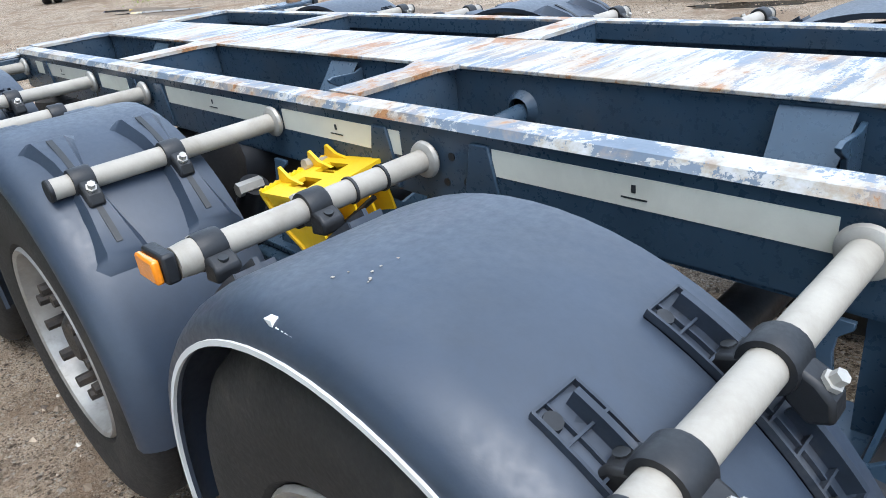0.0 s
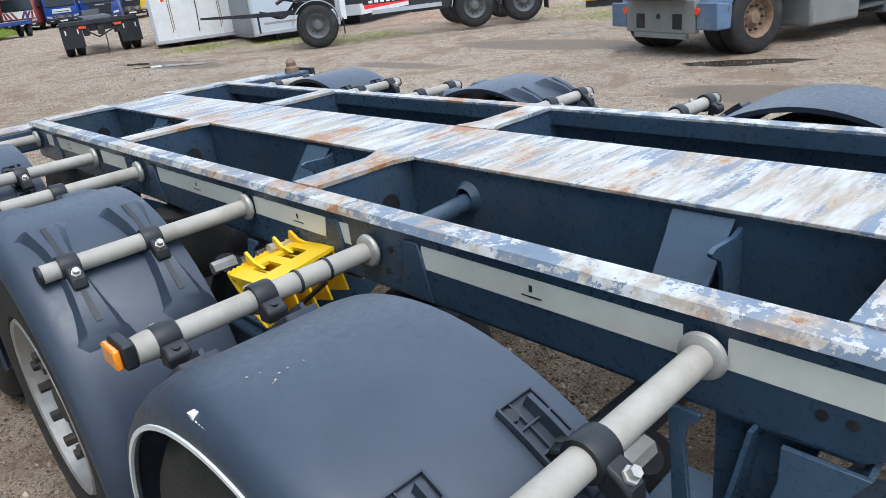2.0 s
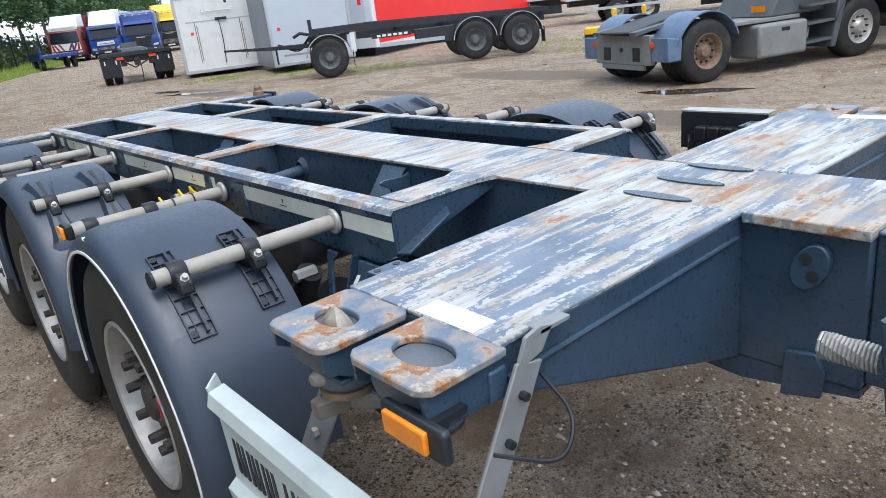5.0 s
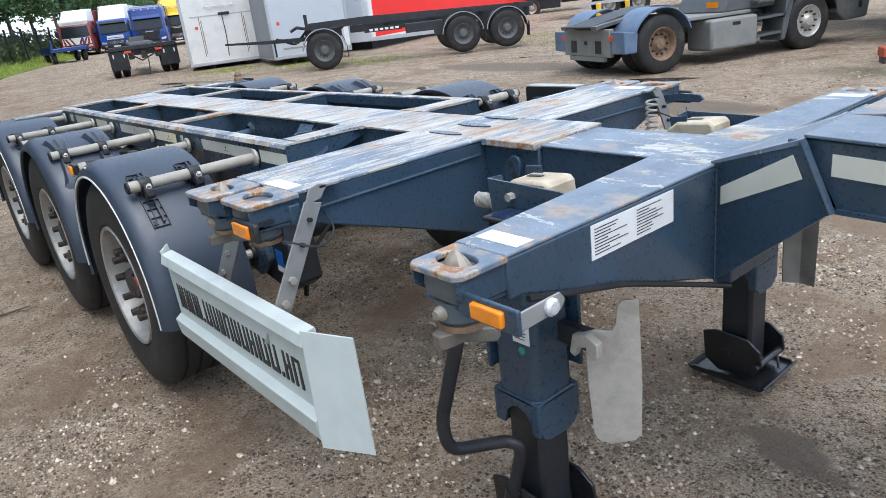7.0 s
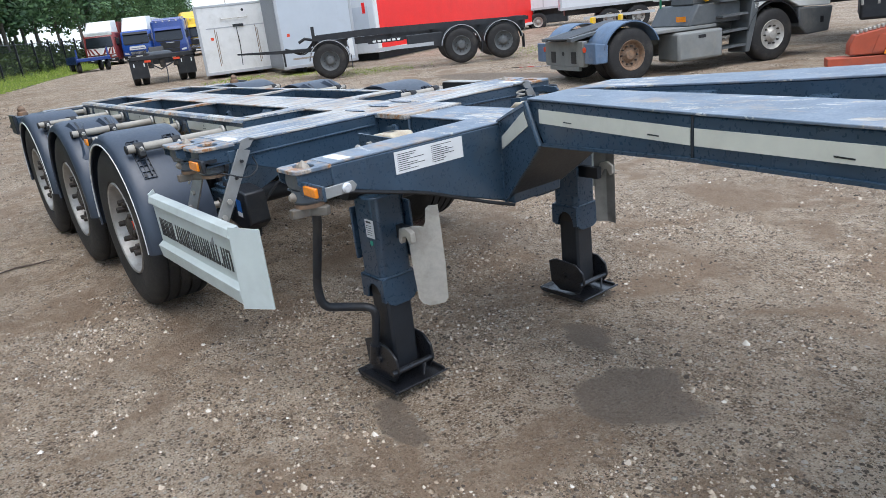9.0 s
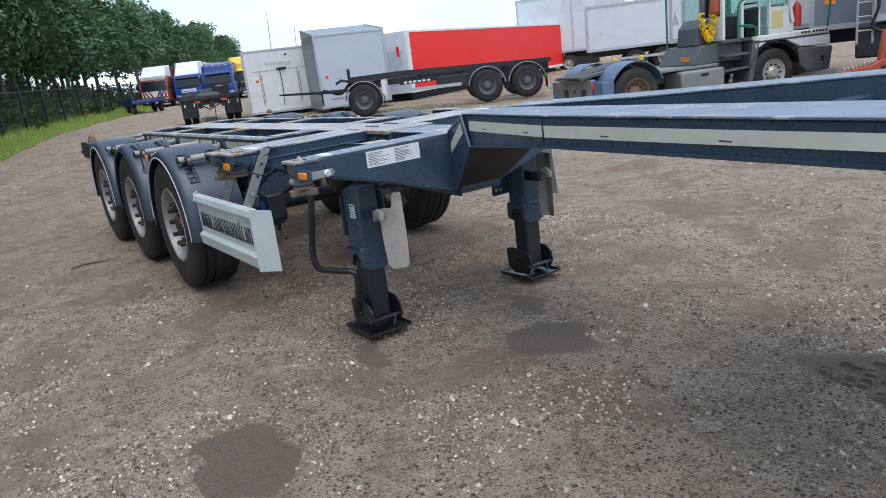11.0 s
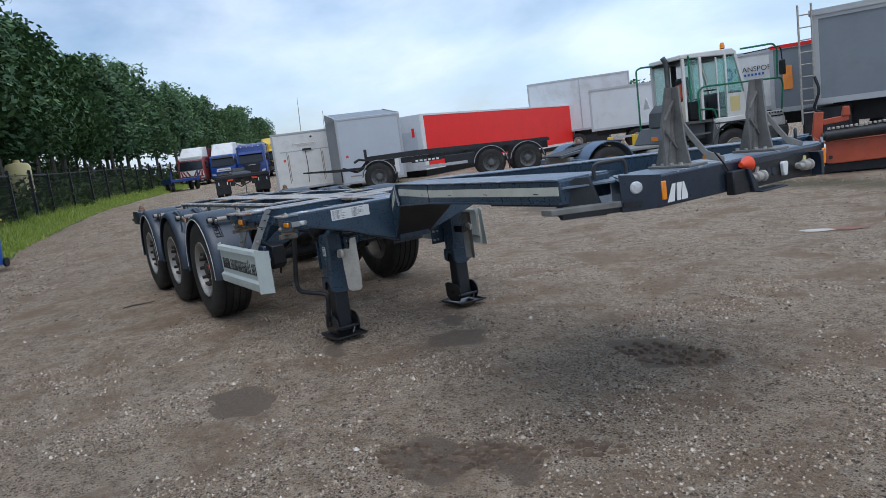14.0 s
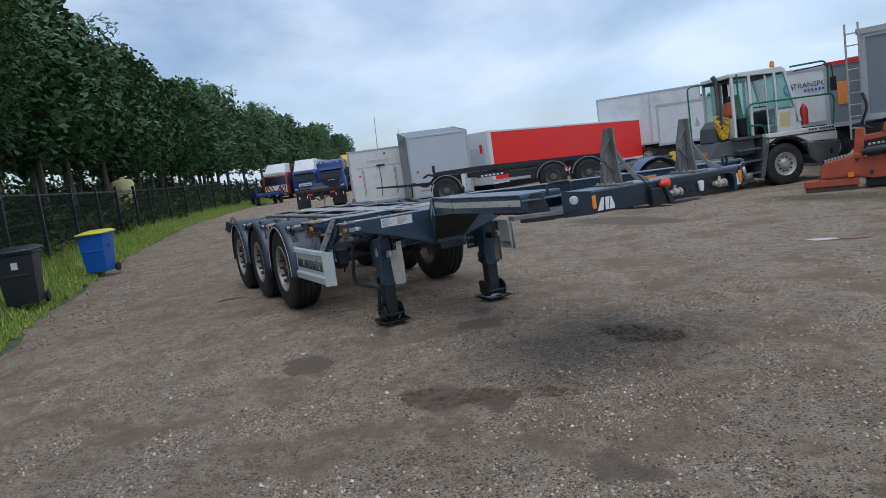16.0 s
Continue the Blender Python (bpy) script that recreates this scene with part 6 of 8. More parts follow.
def tread_print(cx, cy, turn, rows, cols):
    """Lumps of mud left between the lugs of a lorry tyre."""
    v, f = [], []
    c, sn = math.cos(radians(turn)), math.sin(radians(turn))
    for a in range(rows):
        for b in range(cols):
            if random.random() < 0.22:
                continue
            u, w = (a - rows / 2) * 0.062 + random.uniform(-0.012, 0.012), (b - cols / 2) * 0.060 + random.uniform(-0.010, 0.010) + 0.02 * (a % 2)
            if (u / (rows * 0.031)) ** 2 + (w / (cols * 0.030)) ** 2 > 1.1:
                continue
            i = len(v)
            lu, lw, h = random.uniform(0.016, 0.027), random.uniform(0.012, 0.022), random.uniform(0.014, 0.030)
            for du, dw, dz in ((-1, -1, 0), (1, -0.8, 0), (1, 1, 0), (-1, 0.8, 0), (-0.6, -0.6, h), (0.7, -0.5, h), (0.6, 0.6, h), (-0.6, 0.5, h)):
                uu, ww = u + du * lu + dw * 0.006, w + dw * lw
                x, y = cx + c * uu - sn * ww, cy + sn * uu + c * ww
                v.append((x, y, yard_z(x, y) - 0.004 + dz + random.uniform(-0.002, 0.002)))
            f += [(i + 4, i + 5, i + 6, i + 7)] + [(i + k, i + (k + 1) % 4, i + 4 + (k + 1) % 4, i + 4 + k) for k in range(4)]
    me = bpy.data.meshes.new("tread_print")
    me.from_pydata(v, [], f)
    me.materials.append(MUD)
    return tagged(new("tread_print", me), "dark lumps of mud pressed up by a lorry tyre", "mud", kind="stuff")


MUD = plain("dark_mud", (0.145, 0.100, 0.068), 0.85, vary=0.35, scale=14, dirt=(0.28, 0.20, 0.14), dirt_amount=0.5, bumpy=0.4)
random.seed(51)
tread_print(4.75, -1.40, 24, 9, 6)
tread_print(4.96, -1.12, 30, 9, 5)
tread_print(4.66, 0.56, 12, 12, 6)
tread_print(5.30, -0.75, 30, 6, 3)


# ---- yard materials ----
def grass_material():
    m, n, l, s = node_material("grass")
    geo = n.new("ShaderNodeNewGeometry")
    l.new(ramp(n, l, geo.outputs["Random Per Island"], [(0.0, (0.14, 0.21, 0.035)), (0.55, (0.29, 0.40, 0.06)), (0.9, (0.44, 0.49, 0.11)), (1.0, (0.55, 0.50, 0.22))]), s.inputs["Base Color"])
    s.inputs["Roughness"].default_value = 0.6
    s.inputs["Specular IOR Level"].default_value = 0.25
    return m


LEAF = foliage("poplar_leaves", (0.034, 0.078, 0.034), (0.135, 0.240, 0.090))
SHRUB = foliage("shrub_leaves", (0.060, 0.100, 0.035), (0.19, 0.25, 0.09))
GRASS = grass_material()
BARK = plain("bark", (0.11, 0.095, 0.075), 0.85, vary=0.35, scale=6, bumpy=0.5)
VERGE = plain("verge_soil", (0.075, 0.090, 0.035), 0.9, vary=0.4, scale=3, dirt=(0.16, 0.13, 0.09), dirt_amount=0.6, bumpy=0.4)
FENCE = plain("fence_green", (0.006, 0.009, 0.009), 0.5, vary=0.2)
BODY_WHITE = plain("white_panel", (0.62, 0.64, 0.65), 0.45, vary=0.05, scale=1.3, dirt=(0.36, 0.34, 0.30), dirt_amount=0.45)
BODY_GREY = plain("pale_grey_panel", (0.50, 0.54, 0.58), 0.4, vary=0.05, scale=1.0, dirt=(0.30, 0.29, 0.27), dirt_amount=0.35)
BODY_RED = plain("red_panel", (0.86, 0.016, 0.012), 0.5, vary=0.06, scale=1.2)
BODY_TIP = plain("grey_tipper_panel", (0.22, 0.245, 0.27), 0.4, 0.15, vary=0.08, scale=1.2, dirt=(0.15, 0.14, 0.13), dirt_amount=0.3)
CHASSIS = plain("dark_chassis", (0.018, 0.020, 0.024), 0.55, vary=0.3, scale=4, dirt=(0.07, 0.062, 0.054), dirt_amount=0.35)
TRACTOR_GREY = plain("dusty_grey_tractor", (0.20, 0.205, 0.195), 0.6, vary=0.15, scale=3, dirt=(0.27, 0.25, 0.21), dirt_amount=0.6)
TRACTOR_DARK = plain("dark_grey_trim", (0.085, 0.092, 0.095), 0.55, vary=0.15, scale=3, dirt=(0.22, 0.20, 0.17), dirt_amount=0.5)
TRACTOR_BLUE = plain("faded_blue_mudguard", (0.10, 0.155, 0.24), 0.5, vary=0.2, scale=4, dirt=(0.28, 0.27, 0.25), dirt_amount=0.5)
CAB_WHITE = plain("cab_white", (0.68, 0.68, 0.65), 0.35, vary=0.05, scale=2, dirt=(0.42, 0.40, 0.34), dirt_amount=0.35)
GREEN_RAIL = plain("green_rail", (0.01, 0.16, 0.08), 0.4, vary=0.1)
RED_BOTTLE = plain("red_extinguisher", (0.45, 0.03, 0.02), 0.35, vary=0.1)
ORANGE_STEEL = plain("orange_red_steel", (0.42, 0.075, 0.032), 0.5, vary=0.15, scale=5, dirt=(0.15, 0.08, 0.06), dirt_amount=0.5)
TRUCK_BLUE = plain("truck_blue", (0.012, 0.07, 0.33), 0.3, vary=0.08, scale=2, coat=0.4)
TRUCK_NAVY = plain("truck_navy", (0.010, 0.040, 0.20), 0.3, vary=0.08, scale=2, coat=0.4)
TRUCK_RED = plain("truck_maroon", (0.22, 0.035, 0.03), 0.35, vary=0.08, scale=2)
TRUCK_YELLOW = plain("truck_yellow", (0.72, 0.46, 0.02), 0.35, vary=0.08, scale=2)
BIN_BLUE = plain("blue_bin_plastic", (0.012, 0.12, 0.48), 0.4, vary=0.08, scale=4)
BIN_YELLOW = plain("yellow_lid_plastic", (0.72, 0.66, 0.03), 0.4, vary=0.06, scale=4)
BIN_BLACK = plain("black_bin_plastic", (0.022, 0.024, 0.028), 0.42, vary=0.2, scale=4)
CREAM = plain("cream_tank", (0.62, 0.52, 0.24), 0.5, vary=0.08, scale=2)
WOOD = plain("weathered_wood", (0.09, 0.065, 0.05), 0.85, vary=0.3, scale=9, bumpy=0.4)
SKIRT = plain("silver_skirt", (0.46, 0.47, 0.48), 0.4, 0.3, vary=0.08, scale=2)


def glass_material(name, tint, rough=0.03):
    m, n, l, s = node_material(name)
    s.inputs["Base Color"].default_value = (*tint, 1)
    s.inputs["Roughness"].default_value = rough
    s.inputs["Transmission Weight"].default_value = 0.9
    s.inputs["IOR"].default_value = 1.1
    return m


GLASS = glass_material("tinted_cab_glass", (0.62, 0.86, 0.82))
DARK_GLASS = plain("dark_windscreen", (0.012, 0.016, 0.02), 0.08, vary=0.2, scale=1)


def water_material(name, tint, rough=0.06):
    m, n, l, s = node_material(name)
    s.inputs["Base Color"].default_value = (*tint, 1)
    s.inputs["Roughness"].default_value = rough
    bump(n, l, s, link_noise(n, l, 7, 3), 0.04, 0.01)
    return m


WATER = water_material("puddle_water", (0.06, 0.048, 0.036))
RUST_WATER = water_material("rusty_puddle_water", (0.26, 0.115, 0.070), 0.4)
PALE_WATER = water_material("pale_muddy_water", (0.60, 0.54, 0.47), 0.35)


def yard_wheel(parent, x, y, r, w, out, rim=RIM, name="wheel", dish=0.05):
    """A road wheel in the vehicle's own axes; out: +1 or -1, the side its disc faces."""
    h = w / 2
    t = part(name, lathe([(r * 0.56, -h), (r * 0.70, -h - 0.004), (r * 0.88, -h), (r * 0.97, -h + 0.03), (r, -h + 0.06), (r, h - 0.06), (r * 0.97, h - 0.03), (r * 0.88, h), (r * 0.56, h), (r * 0.56, -h)], (0, 0, 0), "y", 36), RUBBER, parent, "dusty black truck tyre")
    part("rim", lathe([(r * 0.57, -h + 0.004), (r * 0.55, -h - 0.004), (r * 0.50, -h + 0.02), (r * 0.45, -h + dish), (r * 0.30, -h + dish + 0.02), (r * 0.20, -h + dish - 0.02), (r * 0.16, -h + dish - 0.05), (0.0, -h + dish - 0.06)], (0, 0, 0), "y", 30), rim, t)
    n0 = part("wheel_nut", tube([(r * 0.34, -h + dish + 0.015, 0), (r * 0.34, -h + dish - 0.03, 0)], 0.018, 6), HUB, t)
    for k in range(1, 10):
        again(n0, t, pose(0, 0, 0, 0, 36 * k, 0))
    t.matrix_basis = pose(x, y, r, 0, 0, 0 if out < 0 else 180)
    return t


def arch(parent, x, y0, y1, z, r, a0, a1, material, name="mudguard"):
    bm = bmesh.new()
    rings = []
    for i in range(17):
        a = radians(a0 + (a1 - a0) * i / 16)
        rings.append([(x + rr * math.cos(a), yy_, z + rr * math.sin(a)) for rr, yy_ in ((r, y0), (r + 0.02, y0), (r + 0.02, y1), (r, y1))])
    bm_loft(bm, rings)
    return part(name, bm, material, parent)


# ---- verge, fence and trees ----
FENCE_LINE = [(30.0, -9.6), (9.0, -7.6), (-4.0, -6.35), (-14.5, -4.65), (-24.0, -2.6), (-33.0, -0.3), (-44.0, 4.0), (-54.0, 8.6), (-66.0, 14.2)]


def along(line, step, start=0.0):
    """Points and headings at even steps along a line."""
    out, rest = [], start
    for a, b in zip(line, line[1:]):
        a, b = Vector(a), Vector(b)
        d = (b - a).length
        u = (b - a) / d
        t = rest
        while t < d:
            p = a + u * t
            out.append((p.x, p.y, math.atan2(u.y, u.x)))
            t += step
        rest = t - d
    return out


def strip_edge(p, off):
    x, y, h = p
    return x - math.sin(h) * off, y + math.cos(h) * off


vp = along(FENCE_LINE, 1.0)
vv, vf = [], []
offs = (-2.15, -1.7, -0.9, 0.0, 2.0, 9.0, 60.0)
for i, p in enumerate(vp):
    for j, o in enumerate(offs):
        wob = 0.35 * noise.noise((p[0] * 0.35, p[1] * 0.3, 4.0)) if j < 2 else 0.0
        x, y = strip_edge(p, o + wob)
        z = ground_z(x, y) + (-0.03, 0.05, 0.16, 0.24, 0.22, 0.15, 0.0)[j] + (0.03 * noise.noise((x, y, 2.0)) if j else 0)
        vv.append((x, y, z))
for i in range(len(vp) - 1):
    for j in range(len(offs) - 1):
        a = i * len(offs) + j
        vf.append((a, a + 1, a + len(offs) + 1, a + len(offs)))
vm = bpy.data.meshes.new("verge")
vm.from_pydata(vv, [], vf)
vm.materials.append(VERGE)
vm.shade_smooth()
tagged(new("verge", vm), "low grassy bank along the fence", "verge", kind="structure")


def blades(name, count, spots, h0, h1, material, label, width=0.012):
    v, f = [], []
    for _ in range(count):
        x, y, z, k = spots()
        h = h0 + (h1 - h0) * random.random() ** 2 * k
        a = random.random() * math.tau
        w = width * (0.6 + random.random())
        lean = h * (0.15 + 0.45 * random.random())
        b = random.random() * math.tau
        i = len(v)
        v += [(x - w * math.cos(a), y - w * math.sin(a), z), (x + w * math.cos(a), y + w * math.sin(a), z), (x + lean * math.cos(b), y + lean * math.sin(b), z + h)]
        f.append((i, i + 1, i + 2))
    me = bpy.data.meshes.new(name)
    me.from_pydata(v, [], f)
    me.materials.append(material)
    return tagged(new(name, me), label, "grass", kind="stuff")


random.seed(21)


def verge_spot():
    t = random.random()
    p = vp[int((0.26 + 0.74 * t ** 1.3) * (len(vp) - 1))]
    o = -2.0 + 5.5 * random.random() ** 1.3
    x, y = strip_edge((p[0] + random.uniform(-0.6, 0.6), p[1], p[2]), o)
    f = (o + 2.0) / 2.0
    return x, y, ground_z(x, y) + 0.02 + 0.20 * min(1, max(0, f)), 0.22 + 0.95 * min(1.3, max(0.0, f - 0.15))


blades("verge_grass", 150000, verge_spot, 0.04, 0.42, GRASS, "uneven green roadside grass with pale seed heads", 0.013)


def yard_tuft():
    k = random.choice(((-15.0, 10.5, 1.6), (-18.0, 9.8, 1.4), (-12.5, 16.5, 2.5), (-9.5, 14.5, 1.4), (-20.3, 8.2, 1.2)))
    x, y = k[0] + random.gauss(0, k[2] * 0.5), k[1] + random.gauss(0, k[2] * 0.5)
    return x, y, ground_z(x, y), 0.5


blades("weeds", 4200, yard_tuft, 0.02, 0.10, GRASS, "low weeds growing under the parked bodies", 0.012)

fence = thing("mesh_fence", "dark green steel mesh fence with notched posts", "fence", kind="structure")
fp = along(FENCE_LINE, 3.7, 0.4)
post0 = None
for x, y, h in fp:
    z = ground_z(x, y) + 0.20
    if post0 is None:
        bm = box(-0.055, 0.055, -0.055, 0.055, -0.2, 2.28)
        for k in range(9):
            bm_box(bm, 0.050, 0.105, -0.028, 0.028, 0.15 + 0.25 * k, 0.19 + 0.25 * k)
        post0 = part("post", bm, FENCE, fence, "dark green fence post")
        post0.matrix_basis = pose(x, y, z, 0, 0, math.degrees(h) + 90)
    else:
        again(post0, fence, pose(x, y, z, 0, 0, math.degrees(h) + 90))
for (xa, ya, ha), (xb, yb, hb) in zip(fp, fp[1:]):
    za, zb = ground_z(xa, ya) + 0.22, ground_z(xb, yb) + 0.22
    v, f = [], []
    n = 37
    for k in range(n):
        t = (k + 0.5) / n
        x, y, z = xa + (xb - xa) * t, ya + (yb - ya) * t, za + (zb - za) * t
        i = len(v)
        r = 0.0042
        v += [(x - r, y, z), (x + r, y + r, z), (x + r, y - r, z), (x - r, y, z + 2.02), (x + r, y + r, z + 2.02), (x + r, y - r, z + 2.02)]
        f += [(i, i + 1, i + 4, i + 3), (i + 1, i + 2, i + 5, i + 4), (i + 2, i, i + 3, i + 5)]
    for hh in (0.05, 0.45, 0.85, 1.25, 1.65, 2.0):
        i = len(v)
        r = 0.004
        v += [(xa, ya - r, za + hh - r), (xa, ya + r, za + hh - r), (xa, ya, za + hh + r), (xb, yb - r, zb + hh - r), (xb, yb + r, zb + hh - r), (xb, yb, zb + hh + r)]
        f += [(i, i + 1, i + 4, i + 3), (i + 1, i + 2, i + 5, i + 4), (i + 2, i, i + 3, i + 5)]
    i = len(v)
    for p, z in (((xa, ya), za), ((xb, yb), zb)):
        v += [(p[0], p[1] - 0.02, z + 2.02), (p[0], p[1] + 0.02, z + 2.02), (p[0], p[1] + 0.02, z + 2.06), (p[0], p[1] - 0.02, z + 2.06)]
    f += [(i + a, i + (a + 1) % 4, i + 4 + (a + 1) % 4, i + 4 + a) for a in range(4)]
    me = bpy.data.meshes.new("mesh_panel")
    me.from_pydata(v, [], f)
    me.materials.append(FENCE)
    pn = new("mesh_panel", me)
    pn.parent = fence


def leaf_cloud(v, f, centre, radius, count, size, squash=1.0):
    """Small leaf clumps through a rounded cluster, thicker towards its skin."""
    c = Vector(centre)
    for _ in range(count):
        d = Vector((random.gauss(0, 1), random.gauss(0, 1), random.gauss(0, 1))).normalized()
        r = radius * (0.35 + 0.65 * random.random() ** 0.5) * (0.8 + 0.4 * random.random())
        p = c + Vector((d.x * r, d.y * r, d.z * r * squash))
        s = size * (0.5 + random.random())
        a = Vector((random.gauss(0, 1), random.gauss(0, 1), random.gauss(0, 0.7))).normalized()
        b = a.orthogonal().normalized()
        i = len(v)
        v += [tuple(p - a * s), tuple(p + b * s * 0.55), tuple(p + a * s), tuple(p - b * s * 0.55)]
        f.append((i, i + 1, i + 2, i + 3))


def poplar(seed, height, dense=1.0, leaf=1.0):
    random.seed(seed)
    t = new("poplar_tree")
    tagged(t, "tall dark green poplar with a dense ragged crown", "tree", group="row of poplars")
    bm = bmesh.new()
    lean = (random.uniform(-0.3, 0.3), random.uniform(-0.3, 0.3))
    path = [(lean[0] * k * k, lean[1] * k * k, height * k) for k in (0, 0.15, 0.35, 0.6, 0.85)]
    bm_tube(bm, path, [0.21, 0.17, 0.14, 0.09, 0.03], 8)
    ends = []
    for k in range(17):
        z = height * (0.33 + 0.55 * k / 16)
        a = k * 2.4 + random.random()
        ln = height * (0.15 * (1 - abs(z / height - 0.42) * 1.1)) * (0.8 + 0.5 * random.random())
        e = (lean[0] * (z / height) ** 2 + ln * math.cos(a), lean[1] * (z / height) ** 2 + ln * math.sin(a), z + ln * 0.75)
        m = (e[0] * 0.5, e[1] * 0.5, z + ln * 0.25)
        bm_tube(bm, [(lean[0] * (z / height) ** 2, lean[1] * (z / height) ** 2, z), m, e], [0.06, 0.045, 0.018], 5)
        ends.append((e, m, ln))
    part("trunk", bm, BARK, t)
    v, f = [], []
    for e, m, ln in ends:
        leaf_cloud(v, f, e, 0.95 + 0.5 * random.random(), int(700 * dense), 0.086 * leaf, 1.1)
        leaf_cloud(v, f, m, 0.95, int(420 * dense), 0.086 * leaf, 1.2)
    for k in range(9):
        z = height * (0.45 + 0.55 * k / 8)
        leaf_cloud(v, f, (random.uniform(-0.4, 0.4), random.uniform(-0.4, 0.4), z), 1.25 * (1.15 - 0.75 * k / 8), int(520 * dense), 0.086 * leaf, 1.2)
    me = bpy.data.meshes.new("crown")
    me.from_pydata(v, [], f)
    me.materials.append(LEAF)
    c = new("crown", me)
    c.parent = t
    return t


near_kinds = [poplar(101 + k, (12.0, 13.0, 11.2, 12.6)[k]) for k in range(4)]
far_kinds = [poplar(131 + k, (12.0, 12.8, 11.4)[k], 0.27, 2.25) for k in range(3)]
random.seed(33)
spots = []
for k, (x, y, h) in enumerate(along(FENCE_LINE, 2.5, 1.0)):
    for off in ((4.2, 8.0) if k % 2 else (5.2,)):
        px, py = strip_edge((x, y, h), off + random.uniform(-0.7, 0.7))
        spots.append((px, py))
spots += [(-66 - 6.5 * k, 14.2 - 4.6 + 3.0 * k + random.uniform(-1, 1)) for k in range(1, 20)]
spots = [(x, y) for x, y in spots if x < 3.0]
first = {}
for k, (x, y) in enumerate(spots):
    # the row was planted later towards the gate, and stands lower there
    s = random.uniform(0.90, 1.10) * bent(max(-60.0, min(-8.0, x)), (-60.0, 1.00), (-42.0, 0.96), (-20.0, 1.07), (-8.0, 1.13))
    m = pose(x, y, ground_z(x, y), 0, 0, random.uniform(0, 360)) @ Matrix.Scale(s, 4)
    kind = near_kinds[k % 4] if x > -26 else far_kinds[k % 3]
    if kind.name in first:
        copy_thing(kind, m)
    else:
        first[kind.name] = (kind, m)
for kind, m in first.values():
    kind.matrix_basis = m

random.seed(41)
v, f = [], []
for k, (x, y, h) in enumerate(along(FENCE_LINE, 0.9, 0.3)):
    for off, top in ((1.3, 0.35), (2.6, 0.6), (4.5, 1.0), (8.5, 1.6), (10.5, 3.4)):
        px, py = strip_edge((x, y, h), off + random.uniform(-0.8, 0.8))
        if off > 10 and px < -3:
            for zz in (0.6, 1.8, 3.0):
                leaf_cloud(v, f, (px, py, ground_z(px, py) + zz), random.uniform(1.0, 1.5), 150, 0.15, 0.9)
        elif px < -20 or (px < 0 and off < 3):
            leaf_cloud(v, f, (px, py, ground_z(px, py) + (top if px > -20 else top * 1.7 + 0.4) * random.uniform(0.3, 1.0)), random.uniform(0.55, 0.95) * (1.0 if px > -20 else 1.5), 170, 0.10 if px > -20 else 0.15, 0.8)
me = bpy.data.meshes.new("undergrowth")
me.from_pydata(v, [], f)
me.materials.append(SHRUB)
tagged(new("undergrowth", me), "dark green shrubs and brambles behind the fence", "shrub", kind="stuff")
v, f = [], []
for k in range(130):
    t = k / 130
    x, y = -78 + 26 * t + random.uniform(-3, 3), 93 + 26 * t + random.uniform(-3, 3)
    leaf_cloud(v, f, (x, y, random.uniform(3.0, 6.6)), random.uniform(1.6, 2.4), 110, 0.36, 0.9)
me = bpy.data.meshes.new("far_wood")
me.from_pydata(v, [], f)
me.materials.append(LEAF)
tagged(new("far_wood", me), "low dark line of distant trees", "trees", kind="stuff")

# what stands behind the trees
SHED = plain("dull_grey_sheeting", (0.30, 0.33, 0.36), 0.6, vary=0.12, scale=0.6)
shed = thing("far_shed", "long pale grey shed behind the trees", "shed", (-52, -26, 0.3), 14)
part("wall", box(-26, 26, -5, 5, 0, 3.1), SHED, shed)
part("roof", prism([(-5.3, 3.1), (5.3, 3.1), (0, 4.1)], "x", -26.3, 26.3), BODY_TIP, shed)
tank = thing("cream_tank", "cream coloured upright tank behind the fence", "tank", (-36.0, -1.5, ground_z(-36, -1)))
part("body", lathe([(0.0, 0.0), (0.62, 0.0), (0.62, 2.85), (0.52, 3.02), (0.0, 3.12)], (0, 0, 0), "z", 28), CREAM, tank)
part("cap", lathe([(0.0, 3.24), (0.16, 3.22), (0.16, 3.08), (0.0, 3.08)], (0, 0, 0), "z", 14), CREAM, tank)


